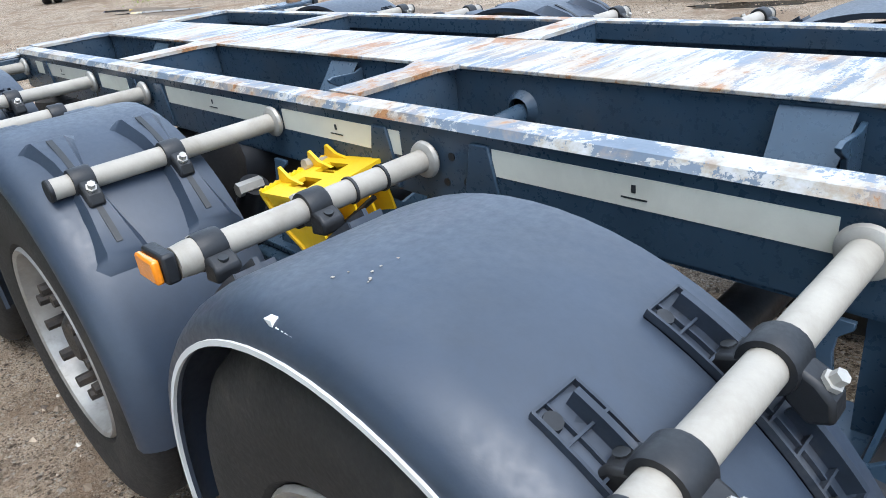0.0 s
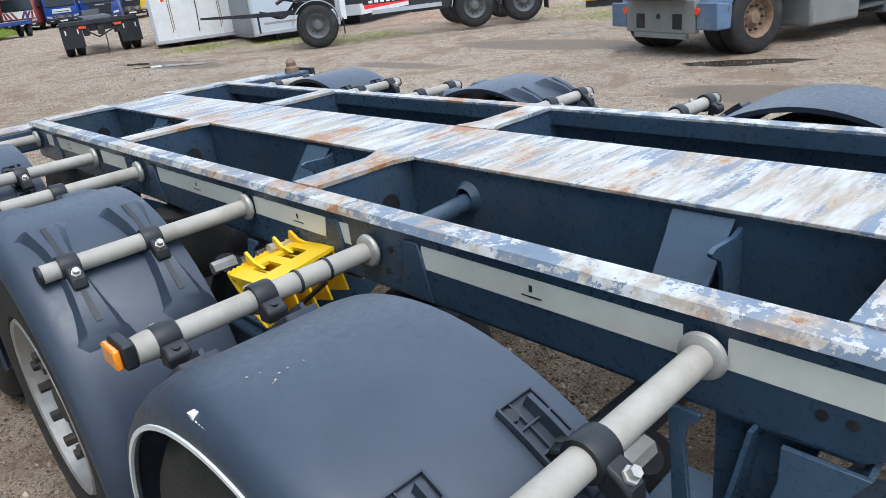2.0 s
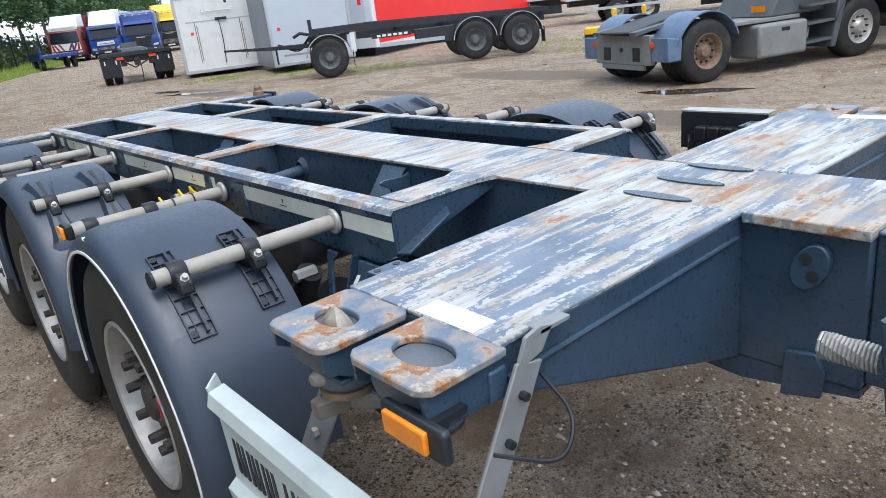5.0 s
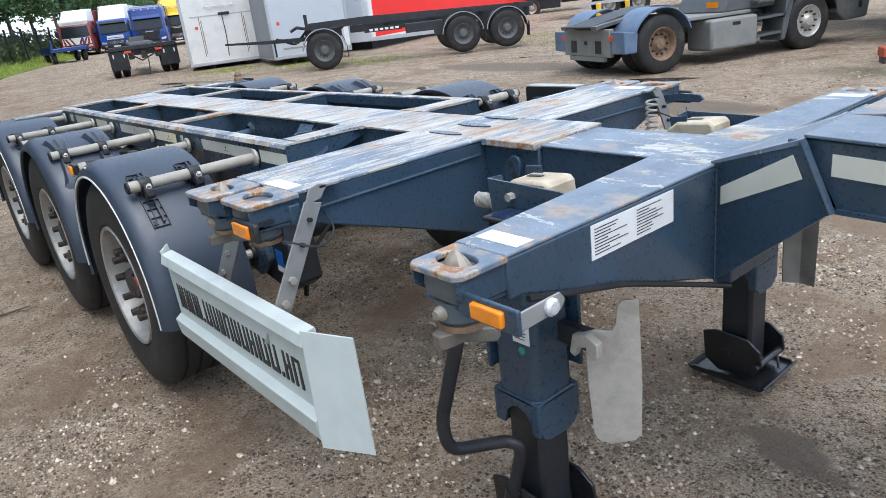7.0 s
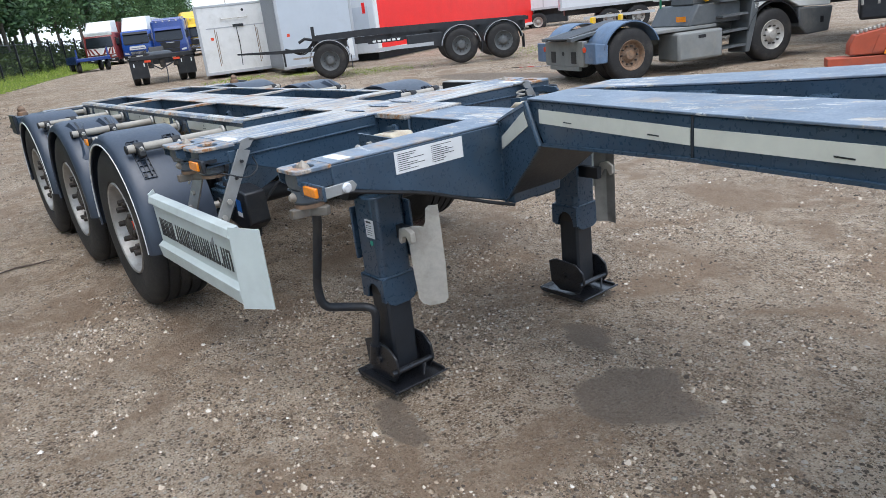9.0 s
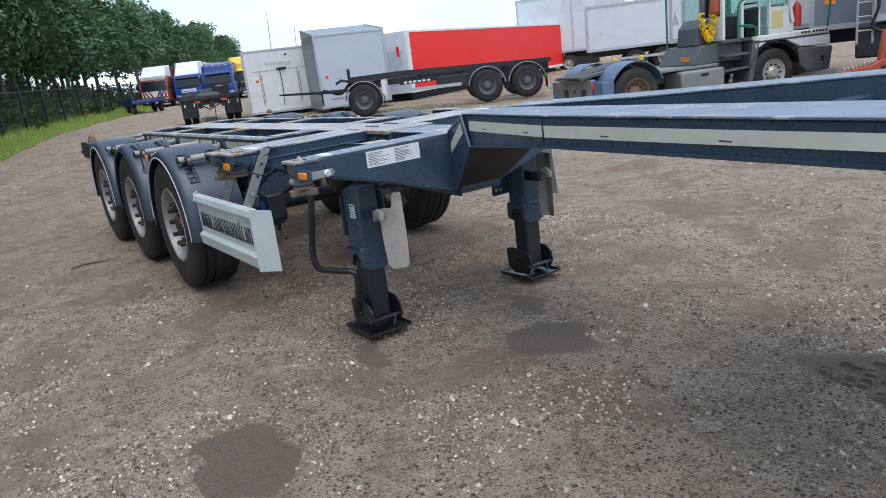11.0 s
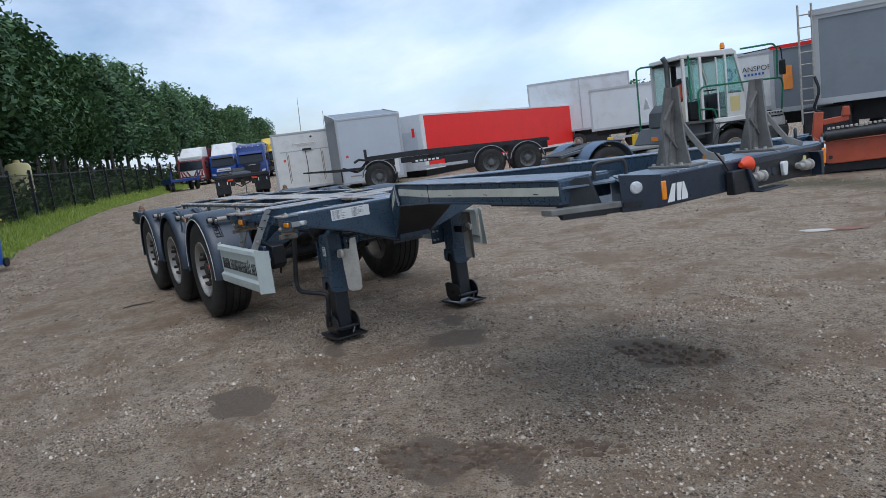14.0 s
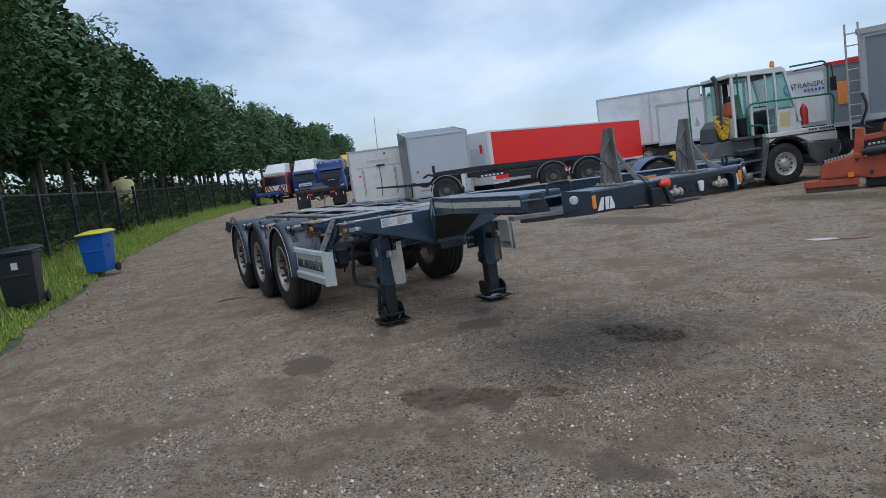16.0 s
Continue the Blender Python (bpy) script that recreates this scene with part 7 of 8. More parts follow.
# ---- bins ----
def wheelie_bin(at, turn, body, lid, label):
    b = thing("wheelie_bin", label, "bin", at, turn)
    prof = [(-0.25, -0.22, 0.06), (-0.27, -0.26, 0.30), (-0.30, -0.31, 0.92), (-0.325, -0.335, 0.93), (-0.325, -0.335, 0.97)]
    rings = []
    for x, y, z in prof:
        rings.append([(x, y, z), (-x * 0.98, y, z), (-x, -y * 0.7, z), (-x * 0.9, -y, z), (x * 0.9, -y, z), (x, -y * 0.7, z)])
    part("body", loft(rings), body, b, bevel=0.012)
    part("lid", loft([[(-0.335, -0.36, 0.972), (0.335, -0.36, 0.972), (0.335, 0.36, 0.985), (-0.335, 0.36, 0.985)], [(-0.33, -0.35, 0.995), (0.33, -0.35, 0.995), (0.33, 0.35, 1.02), (-0.33, 0.35, 1.02)],
                      [(-0.22, -0.25, 1.035), (0.22, -0.25, 1.035), (0.24, 0.25, 1.065), (-0.24, 0.25, 1.065)]]), lid, b, bevel=0.01)
    part("handle", tube([(-0.22, 0.40, 1.0), (0.22, 0.40, 1.0)], 0.016, 10), body, b)
    for s in (-1, 1):
        part("hinge", box(s * 0.22 - 0.02, s * 0.22 + 0.02, 0.31, 0.41, 0.965, 1.02), body, b)
        part("wheel", tube([(s * 0.25, 0.27, 0.10), (s * 0.30, 0.27, 0.10)], 0.10, 20), BLACK, b)
    part("front_ridge", box(-0.19, 0.19, -0.30, -0.262, 0.55, 0.59), body, b, bevel=0.006)
    if body is BIN_BLACK:
        part("sticker", web_plate([(-0.05, -0.299, 0.68), (0.05, -0.299, 0.68), (0.05, -0.305, 0.80), (-0.05, -0.305, 0.80)], 0.002), PAPER, b)
    else:
        part("sticker", web_plate([(0.275, -0.06, 0.58), (0.275, 0.02, 0.58), (0.29, 0.02, 0.70), (0.29, -0.06, 0.70)], 0.004), PRINT, b)
    return b


wheelie_bin((-9.75, -3.32, 0.13), 62, BIN_BLUE, BIN_YELLOW, "blue wheelie bin with a yellow lid on the verge")
wheelie_bin((-5.1, -4.56, 0.13), 80, BIN_BLACK, BIN_BLACK, "black wheelie bin with a white sticker on the verge")
log = thing("timber_beam", "short weathered dark timber lying on the gravel", "timber", (-8.35, -3.85, 0.055), 14)
part("beam", box(-0.55, 0.55, -0.06, 0.06, -0.055, 0.055), WOOD, log, bevel=0.015)


# ---- parked bodies ----
def panel_body(name, label, at, turn, length, width, z0, z1, skin, face=None, door=False, category="truck body"):
    """A box body; its own x axis points to the face that is seen."""
    b = thing(name, label, category, at, turn)
    w = width / 2
    part("shell", box(-length, 0, -w, w, z0, z1), skin, b, bevel=0.02)
    fr = face or skin
    f0 = part("end_wall", box(0.001, 0.02, -w + 0.03, w - 0.03, z0 + 0.03, z1 - 0.03), fr, b)
    for s in (-1, 1):
        part("corner_post", box(-0.04, 0.035, s * (w - 0.045) - 0.05, s * (w - 0.045) + 0.05, z0, z1), SKIRT, b, bevel=0.012)
    part("top_rail", box(-0.04, 0.035, -w + 0.06, w - 0.06, z1 - 0.09, z1 - 0.002), SKIRT, b, bevel=0.01)
    part("sill", box(-0.04, 0.035, -w + 0.06, w - 0.06, z0 + 0.002, z0 + 0.11), SKIRT, b, bevel=0.01)
    part("under_beam", box(-length + 0.2, -0.2, -w * 0.5, -w * 0.4, 0.05, z0), CHASSIS, b)
    part("under_beam", box(-length + 0.2, -0.2, w * 0.4, w * 0.5, 0.05, z0), CHASSIS, b)
    return b


bodyA = panel_body("swap_body", "dirty white box body with rusty door seams standing on the ground", (-21.97, 9.10, ground_z(-22, 9)), -22, 5.0, 2.83, 0.14, 2.69, BODY_WHITE, WHITE)
part("door_line", box(0.021, 0.026, -1.10, 1.10, 1.83, 1.87), SKIRT, bodyA)
for y in (-0.80, 0.72):
    part("door_post", box(0.021, 0.030, y - 0.012, y + 0.012, 0.45, 1.83), RUSTY, bodyA)
    part("rust_run", box(0.0205, 0.0225, y + 0.04, y + 0.075, 0.55, 1.72), CASTING, bodyA)
part("latch", box(0.026, 0.07, -0.10, 0.30, 1.84, 1.93), CHASSIS, bodyA, bevel=0.01)
part("hanging_cable", tube(smooth_path([(0.05, 0.02, 1.85), (0.06, 0.05, 1.2), (0.05, 0.0, 0.4)], 0.2), 0.014, 6), CHASSIS, bodyA)
part("grab_rail", tube(smooth_path([(0.03, -0.5, 2.22), (0.07, -0.5, 2.15), (0.07, 0.5, 2.15), (0.03, 0.5, 2.22)], 0.06), 0.014, 6), GALV, bodyA)
part("orange_label", box(0.0255, 0.028, -0.98, -0.88, 1.42, 1.52), ORANGE_RED, bodyA)
part("vent", tube([(0.021, 0.35, 2.42), (0.03, 0.35, 2.42)], 0.05, 14), BLACK, bodyA)
bodyB = panel_body("swap_body", "pale grey refrigerated box body with an orange label", (-18.10, 10.42, ground_z(-18, 10)), -17, 3.0, 2.70, 0.21, 2.90, BODY_GREY, BODY_GREY)
part("orange_label", box(0.0255, 0.028, -1.08, -0.98, 1.30, 1.40), ORANGE_RED, bodyB)
part("lower_rust", box(0.0205, 0.0225, -1.0, 1.0, 0.50, 0.56), CASTING, bodyB)

dirR = math.degrees(math.atan2(29.3 - 13.39, -25.7 + 18.84))
# the shade between the two bodies is put into this wall's colour
part("side_wall", box(-2.96, -0.06, -1.364, -1.352, 0.25, 2.86), BODY_TIP, bodyB, "side wall in a darker grey for the shade of the gap")
part("sloped_roof", prism([(-0.05, 2.902), (-2.98, 2.902), (-2.98, 3.27)], "y", -1.30, 1.30), BODY_TIP, bodyB, "grey roof rising to the rear")
for yb in (-1.33, 1.33):
    part("roof_rail", prism([(-0.02, 2.90), (-3.0, 2.90), (-3.0, 3.30), (-0.02, 2.93)], "y", yb - 0.028, yb + 0.028), SKIRT, bodyB)
redb = thing("red_box_trailer", "bright red box trailer with white edge frames", "trailer", (-18.84, 13.39, 0.1), dirR)
part("shell", box(0, 17.3, 0.0, 2.6, 0.36, 2.84), BODY_WHITE, redb, bevel=0.02)
part("red_side", box(0.28, 17.1, -0.012, -0.001, 0.50, 2.76), BODY_RED, redb, "glossy red side panel")
for z0, z1 in ((0.36, 0.495), (2.765, 2.845)):
    part("side_rail", box(0.02, 17.28, -0.03, -0.002, z0, z1), WHITE, redb)
for x0, x1 in ((0.02, 0.27), (17.11, 17.28)):
    part("end_post", box(x0, x1, -0.026, -0.002, 0.50, 2.76), WHITE, redb)
part("front_panel", box(-0.02, -0.001, 0.25, 2.25, 0.8, 2.1), BODY_GREY, redb)
part("red_mark", box(-0.024, -0.0205, 0.36, 0.50, 1.85, 2.25), BODY_RED, redb)
part("leg_frame", box(0.6, 16.4, 0.4, 2.1, -0.1, 0.36), CHASSIS, redb)

# drawbar chassis with three axles
dc = thing("drawbar_trailer", "dark steel drawbar container chassis with three axles", "trailer", (-15.37, 9.29, 0.115), -123.0)
fr = part("frame", prism([(-6.2, 1.05), (0.45, 1.13), (0.45, 1.28), (-1.3, 1.30), (-6.2, 1.16)], "y", 0.88, 0.98), CHASSIS, dc)
part("frame_rail", prism([(-6.2, 1.05), (0.45, 1.13), (0.45, 1.28), (-1.3, 1.30), (-6.2, 1.16)], "y", -0.98, -0.88), CHASSIS, dc)
part("frame_rail", prism([(-6.2, 0.80), (-0.8, 0.90), (-0.8, 1.10), (-6.2, 1.06)], "y", 0.35, 0.45), CHASSIS, dc)
for x in (-6.1, -4.7, -3.2, -1.9, -0.6, 0.35):
    part("cross_beam", box(x - 0.05, x + 0.05, -0.88, 0.88, 1.06, 1.18), CHASSIS, dc)
part("front_stop", box(0.36, 0.45, 0.85, 1.0, 1.28, 1.55), CHASSIS, dc)
for x, n in ((0.0, 1), (-4.03, 1), (-5.34, 1)):
    for s in (-1, 1):
        yard_wheel(dc, x, s * 1.02, 0.52, 0.34, s, TRACTOR_DARK)
        arch(dc, x, s * 0.84, s * 1.20, 0.52, 0.60, 5, 175, CHASSIS)
        e = arch(dc, x, s * 1.19, s * 1.205, 0.52, 0.597, 5, 175, SKIRT, "edge_line")
    part("axle", tube([(x, -0.9, 0.52), (x, 0.9, 0.52)], 0.06, 12), CHASSIS, dc)
    part("mud_flap", box(x - 0.66, x - 0.64, 0.86, 1.18, 0.25, 0.66), CHASSIS, dc)
part("turntable", lathe([(0.0, 0.85), (0.55, 0.85), (0.55, 1.1), (0.0, 1.1)], (0, 0, 0), "z", 28), CHASSIS, dc)
db = part("drawbar", loft([[(0.4, 0.35 + o, 0.86 + h) for o, h in ((-0.05, -0.05), (0.05, -0.05), (0.05, 0.05), (-0.05, 0.05))], [(1.6, 0.10 + o, 0.90 + h) for o, h in ((-0.05, -0.05), (0.05, -0.05), (0.05, 0.05), (-0.05, 0.05))], [(2.9, 0.0 + o, 0.98 + h) for o, h in ((-0.03, -0.025), (0.03, -0.025), (0.03, 0.025), (-0.03, 0.025))]]), CHASSIS, dc, "long tapering drawbar")
part("drawbar_arm", loft([[(0.4, -0.35 + o, 0.86 + h) for o, h in ((-0.05, -0.05), (0.05, -0.05), (0.05, 0.05), (-0.05, 0.05))], [(1.6, -0.06 + o, 0.90 + h) for o, h in ((-0.05, -0.05), (0.05, -0.05), (0.05, 0.05), (-0.05, 0.05))]]), CHASSIS, db)
part("prop", box(1.45, 1.50, -0.03, 0.03, 0.45, 0.88), CHASSIS, db)
for k in range(3):
    part("hose", tube(smooth_path([(0.45, 0.3 - 0.2 * k, 1.15), (0.8, 0.25, 0.8 - 0.06 * k), (1.4, 0.1, 0.98)], 0.3), 0.02, 6), BLACK, dc)
part("hitch_gear", tube([(0.5, 0.2, 1.16), (0.75, 0.1, 1.22), (0.95, 0.1, 1.12)], 0.045, 8), CHASSIS, dc)
part("side_guard", box(-3.2, -1.4, 0.98, 1.03, 0.62, 0.72), SKIRT, dc, "pale side guard bar")
part("lettered_board", box(-2.3, -1.2, 0.90, 0.94, 0.86, 0.98), CHASSIS, dc)
for k in range(6):
    part("letter_bar", box(-2.2 + 0.15 * k, -2.10 + 0.15 * k, 0.941, 0.944, 0.89, 0.95), WHITE, dc)
part("white_post", box(-0.75, -0.62, 0.90, 1.04, 0.60, 1.10), WHITE, dc)
part("tool_box", box(-3.5, -2.4, 0.70, 0.97, 0.55, 0.98), CHASSIS, dc, bevel=0.02)


# ---- terminal tractor ----
tt = thing("terminal_tractor", "dusty white and grey yard tractor with green handrails", "tractor", (-4.715, 9.32, -0.01), 69.6)
ch = part("chassis", box(-0.70, 4.3, -0.45, 0.45, 0.55, 0.82), TRACTOR_GREY, tt, bevel=0.02)
for s in (-1, 1):
    for yo in (1.05, 0.72):
        yard_wheel(tt, 0.0, s * yo, 0.50, 0.28, s, RUSTY if yo > 1 else HUB, dish=0.10)
    yard_wheel(tt, 3.23, s * 1.02, 0.51, 0.34, s, GALV, dish=0.03)
    arch(tt, 0.0, s * 0.55, s * 1.22, 0.50, 0.60, 20, 165, TRACTOR_BLUE)
    arch(tt, 3.23, s * 0.75, s * 1.22, 0.51, 0.62, 15, 168, BLACK, "wheel_arch")
    part("rear_lamp", tube([(-0.80, s * 0.82, 0.68), (-0.78, s * 0.82, 0.68)], 0.05, 14), ORANGE_RED, tt)
    part("rear_wing", prism([(-0.78, 0.42), (-0.52, 0.42), (-0.50, 0.75), (-0.78, 0.80)], "y", s * 0.80, s * 1.20), TRACTOR_BLUE, tt, bevel=0.02)
rp = part("rear_plate", box(-0.80, -0.70, -0.78, 0.78, 0.36, 0.84), TRACTOR_GREY, tt, "dented pale grey rear plate", bevel=0.015)
for s in (-1, 1):
    part("rear_hole", box(-0.805, -0.795, s * 0.42 - 0.10, s * 0.42 + 0.10, 0.42, 0.64), BLACK, rp)
part("rear_pin", tube([(-0.81, 0, 0.60), (-0.78, 0, 0.60)], 0.04, 12), BLACK, rp)
part("rear_skirt", box(-0.795, -0.74, -0.60, 0.60, 0.28, 0.36), TRACTOR_GREY, rp)
part("fifth_wheel", prism([(-0.95, 0.86), (0.7, 1.02), (0.75, 1.08), (0.4, 1.12), (-0.3, 1.02), (-0.95, 0.90)], "y", -0.42, 0.42), CHASSIS, tt, "greasy black fifth wheel", bevel=0.02)
for s in (-1, 1):
    part("ramp", prism([(-0.95, 0.84), (0.2, 1.02), (0.2, 1.06), (-0.95, 0.90)], "y", s * 0.45, s * 0.62), TRACTOR_DARK, tt)
part("deck", box(0.55, 2.0, -1.05, 1.05, 0.80, 0.86), TRACTOR_GREY, tt, bevel=0.01)
part("side_tank", box(1.0, 2.02, -1.22, -0.55, 0.24, 0.78), TRACTOR_GREY, tt, "dusty grey side tank", bevel=0.05)
part("tank_notch", box(1.45, 1.62, -1.225, -1.215, 0.64, 0.70), BLACK, tt)
part("far_tank", box(1.0, 2.02, 0.55, 1.22, 0.24, 0.78), TRACTOR_GREY, tt, bevel=0.05)
for z in (0.36, 0.66, 0.95):
    part("step", prism([(2.02, z), (2.62, z + 0.02), (2.60, z + 0.06), (2.02, z + 0.04)], "y", -1.20, -0.80), TRACTOR_DARK, tt)
part("step_side", prism([(2.55, 0.25), (2.66, 0.25), (2.88, 1.22), (2.70, 1.25)], "y", -1.22, -0.70), TRACTOR_DARK, tt, bevel=0.02)
part("engine_cover", prism([(1.40, 0.86), (2.60, 0.86), (2.60, 1.25), (1.62, 1.25)], "y", -1.00, 0.30), TRACTOR_DARK, tt, bevel=0.03)
part("plate_tag", box(1.395, 1.40, -0.9, -0.6, 0.95, 1.05), AMBER, tt)
# white body and bumper
part("body_side", prism([(2.70, 1.22), (2.75, 1.02), (3.05, 1.16), (3.50, 1.16), (3.85, 0.98), (4.62, 0.94), (4.62, 1.10), (4.55, 1.30), (2.70, 1.30)], "y", -1.22, 1.15), CAB_WHITE, tt, "white lower body", bevel=0.02)
part("body_line", box(2.72, 4.56, -1.226, -1.218, 1.165, 1.195), PRINT, tt)
part("bumper", prism([(3.82, 0.96), (4.70, 0.92), (4.62, 0.44), (4.05, 0.42), (3.86, 0.60)], "y", -1.22, 1.15), TRACTOR_DARK, tt, "grey plastic bumper", bevel=0.03)
part("bumper_slot", box(4.38, 4.46, -1.226, -1.216, 0.62, 0.74), BLACK, tt)
# the offset cab, with posts, glass and an open rear
CX0, CX1, CY0, CY1, CZ0, CZ1 = 1.98, 3.72, -1.16, 0.20, 1.28, 2.84
part("cab_floor", box(CX0, 3.70, CY0, CY1, 1.24, 1.30), TRACTOR_DARK, tt)
part("cab_roof", prism([(CX0 - 0.04, CZ1 - 0.10), (CX0 - 0.02, CZ1), (3.30, CZ1 + 0.03), (3.42, CZ1 - 0.05), (3.40, CZ1 - 0.12)], "y", CY0 - 0.03, CY1 + 0.03), CAB_WHITE, tt, "white cab roof", bevel=0.02)
for y in (CY0, CY1):
    part("rear_post", box(CX0, CX0 + 0.07, y - 0.035, y + 0.035, 1.30, CZ1 - 0.1), CAB_WHITE, tt, bevel=0.01)
    part("mid_post", box(2.42, 2.49, y - 0.035, y + 0.035, 1.30, CZ1 - 0.1), CAB_WHITE, tt, bevel=0.01)
    part("front_post", loft([[(3.66, y - 0.03, 1.50), (3.74, y - 0.03, 1.50), (3.74, y + 0.03, 1.50), (3.66, y + 0.03, 1.50)], [(3.34, y - 0.03, CZ1 - 0.1), (3.41, y - 0.03, CZ1 - 0.1), (3.41, y + 0.03, CZ1 - 0.1), (3.34, y + 0.03, CZ1 - 0.1)]]), CAB_WHITE, tt)
    part("door_post", box(3.08, 3.14, y - 0.032, y + 0.032, 1.30, CZ1 - 0.1), CAB_WHITE, tt, bevel=0.01)
    part("side_pane", prism([(3.15, 1.86), (3.57, 1.86), (3.36, CZ1 - 0.14), (3.15, CZ1 - 0.14)], "y", y - 0.004, y + 0.004), GLASS, tt).visible_shadow = False
    part("rear_side_pane", box(CX0 + 0.08, 2.41, y - 0.004, y + 0.004, 1.75, CZ1 - 0.14), GLASS, tt).visible_shadow = False
part("windscreen", web_plate([(3.70, CY0 + 0.04, 1.50), (3.70, CY1 - 0.04, 1.50), (3.38, CY1 - 0.04, CZ1 - 0.1), (3.38, CY0 + 0.04, CZ1 - 0.1)], 0.006), GLASS, tt).visible_shadow = False
part("cab_front", box(3.60, 3.74, CY0, CY1, 1.30, 1.50), CAB_WHITE, tt, bevel=0.02)
part("rear_wall", box(CX0 + 0.01, CX0 + 0.05, CY0 + 0.04, CY1 - 0.04, 1.30, 1.78), CAB_WHITE, tt)
part("door_panel", box(3.14, 3.60, CY0 - 0.02, CY0 + 0.01, 1.30, 1.84), CAB_WHITE, tt, bevel=0.01)
part("door_window", box(3.18, 3.44, CY0 - 0.026, CY0 - 0.019, 1.42, 1.76), CREAM, tt)
part("open_door", box(2.86, 3.08, CY0 - 0.045, CY0 - 0.025, 1.32, 2.66), GLASS, tt).visible_shadow = False
part("door_frame", box(2.84, 2.87, CY0 - 0.05, CY0 - 0.02, 1.30, 2.70), CAB_WHITE, tt)
part("seat", prism([(2.36, 1.30), (2.86, 1.30), (2.88, 1.75), (2.52, 1.80), (2.46, 2.35), (2.34, 2.35)], "y", -0.75, -0.25), BLACK, tt, "dark driver's seat", bevel=0.05)
part("steering_wheel", lathe([(0.18, -0.012), (0.205, 0.0), (0.18, 0.012), (0.17, 0.0), (0.18, -0.012)], (3.12, -0.5, 1.98), "z", 24), BLACK, tt)
part("roof_lining", box(CX0 + 0.02, 3.32, CY0 + 0.02, CY1 - 0.02, CZ1 - 0.16, CZ1 - 0.101), BLACK, tt)
part("far_lining", box(2.50, 3.60, CY1 - 0.045, CY1 - 0.037, 1.30, 1.84), BLACK, tt)
part("pillar_lining", box(2.50, 2.62, CY1 - 0.10, CY1 - 0.04, 1.30, CZ1 - 0.14), BLACK, tt)
part("dash", box(3.25, 3.60, CY0 + 0.1, CY1 - 0.1, 1.50, 1.90), TRACTOR_DARK, tt, bevel=0.04)
part("beacon_foot", tube([(3.22, -0.95, 2.86), (3.22, -0.95, 2.90)], 0.05, 12), BLACK, tt)
part("beacon", lathe([(0.0, 3.04), (0.04, 3.03), (0.055, 2.98), (0.06, 2.90), (0.0, 2.90)], (3.22, -0.95, 0), "z", 16), AMBER, tt, "orange beacon lamp")
part("exhaust", tube(smooth_path([(1.93, -0.62, 1.75), (1.93, -0.62, 2.72), (1.84, -0.62, 2.86)], 0.12), 0.06, 14), TRACTOR_DARK, tt, "upright exhaust stack")
part("air_filter", lathe([(0.0, -0.17), (0.12, -0.16), (0.16, -0.11), (0.15, 0.08), (0.10, 0.18), (0.0, 0.22)], (2.06, -0.92, 1.98), "z", 20), ORANGE_STEEL, tt, "rusty orange air filter")
part("hose_tower", prism([(1.60, 1.25), (1.92, 1.25), (1.92, 1.75), (1.80, 1.78), (1.64, 1.60)], "y", -0.85, -0.15), TRACTOR_DARK, tt, bevel=0.02)
part("warning_triangle", prism([(-0.30, 1.72), (0.02, 1.72), (-0.14, 2.0)], "x", 1.60, 1.615), PAPER, tt)
for k, y in enumerate((-0.92, -1.00)):
    part("coil_hose", tube([(1.66 + 0.30 * j / 90 + 0.045 * math.cos(j * 0.9), y + 0.045 * math.sin(j * 0.45), 1.86 - (0.42 + 0.10 * k) * math.sin(math.pi * j / 90) + 0.045 * math.sin(j * 0.9)) for j in range(91)], 0.016, 5), YELLOW, tt, "yellow coiled air hose")
part("extinguisher", lathe([(0.0, 1.40), (0.085, 1.40), (0.09, 1.44), (0.09, 1.78), (0.05, 1.86), (0.02, 1.90), (0.0, 1.94)], (3.86, -1.10, 0), "z", 18), RED_BOTTLE, tt, "red fire extinguisher")
for path in ([(2.30, -1.26, 1.28), (2.30, -1.26, 1.95), (2.42, -1.28, 2.06), (4.50, -1.28, 2.06), (4.56, -1.26, 1.90), (4.50, -1.25, 1.32)], [(2.12, -1.24, 2.80), (2.12, -1.24, 1.75)],
             [(3.50, -1.22, 2.82), (4.35, -1.26, 2.86), (4.44, -1.26, 2.74), (4.42, -1.26, 2.08)], [(1.50, 0.05, 1.22), (1.50, 0.05, 2.68), (1.62, 0.05, 2.74), (1.95, 0.05, 2.74)], [(2.30, -1.26, 1.55), (2.70, -1.26, 1.52), (2.74, -1.26, 1.30)]):
    part("handrail", tube(smooth_path(path, 0.10), 0.022, 8), GREEN_RAIL, tt, "green tubular handrail")
part("mirror", box(4.50, 4.56, -1.40, -1.22, 2.12, 2.46), BLACK, tt, bevel=0.02)
part("mirror_arm", tube(smooth_path([(3.60, -1.20, 2.70), (4.50, -1.32, 2.78), (4.53, -1.32, 2.46)], 0.1), 0.014, 6), BLACK, tt)
part("name_board", box(3.72, 4.56, -1.232, -1.222, 1.225, 1.295), CAB_WHITE, tt)
for k in range(8):
    x0 = 3.86 + 0.08 * k + (0.05 if k > 2 else 0)
    part("letter_bar", box(x0, x0 + 0.055, -1.236, -1.2325, 1.24, 1.28), PRINT, tt)


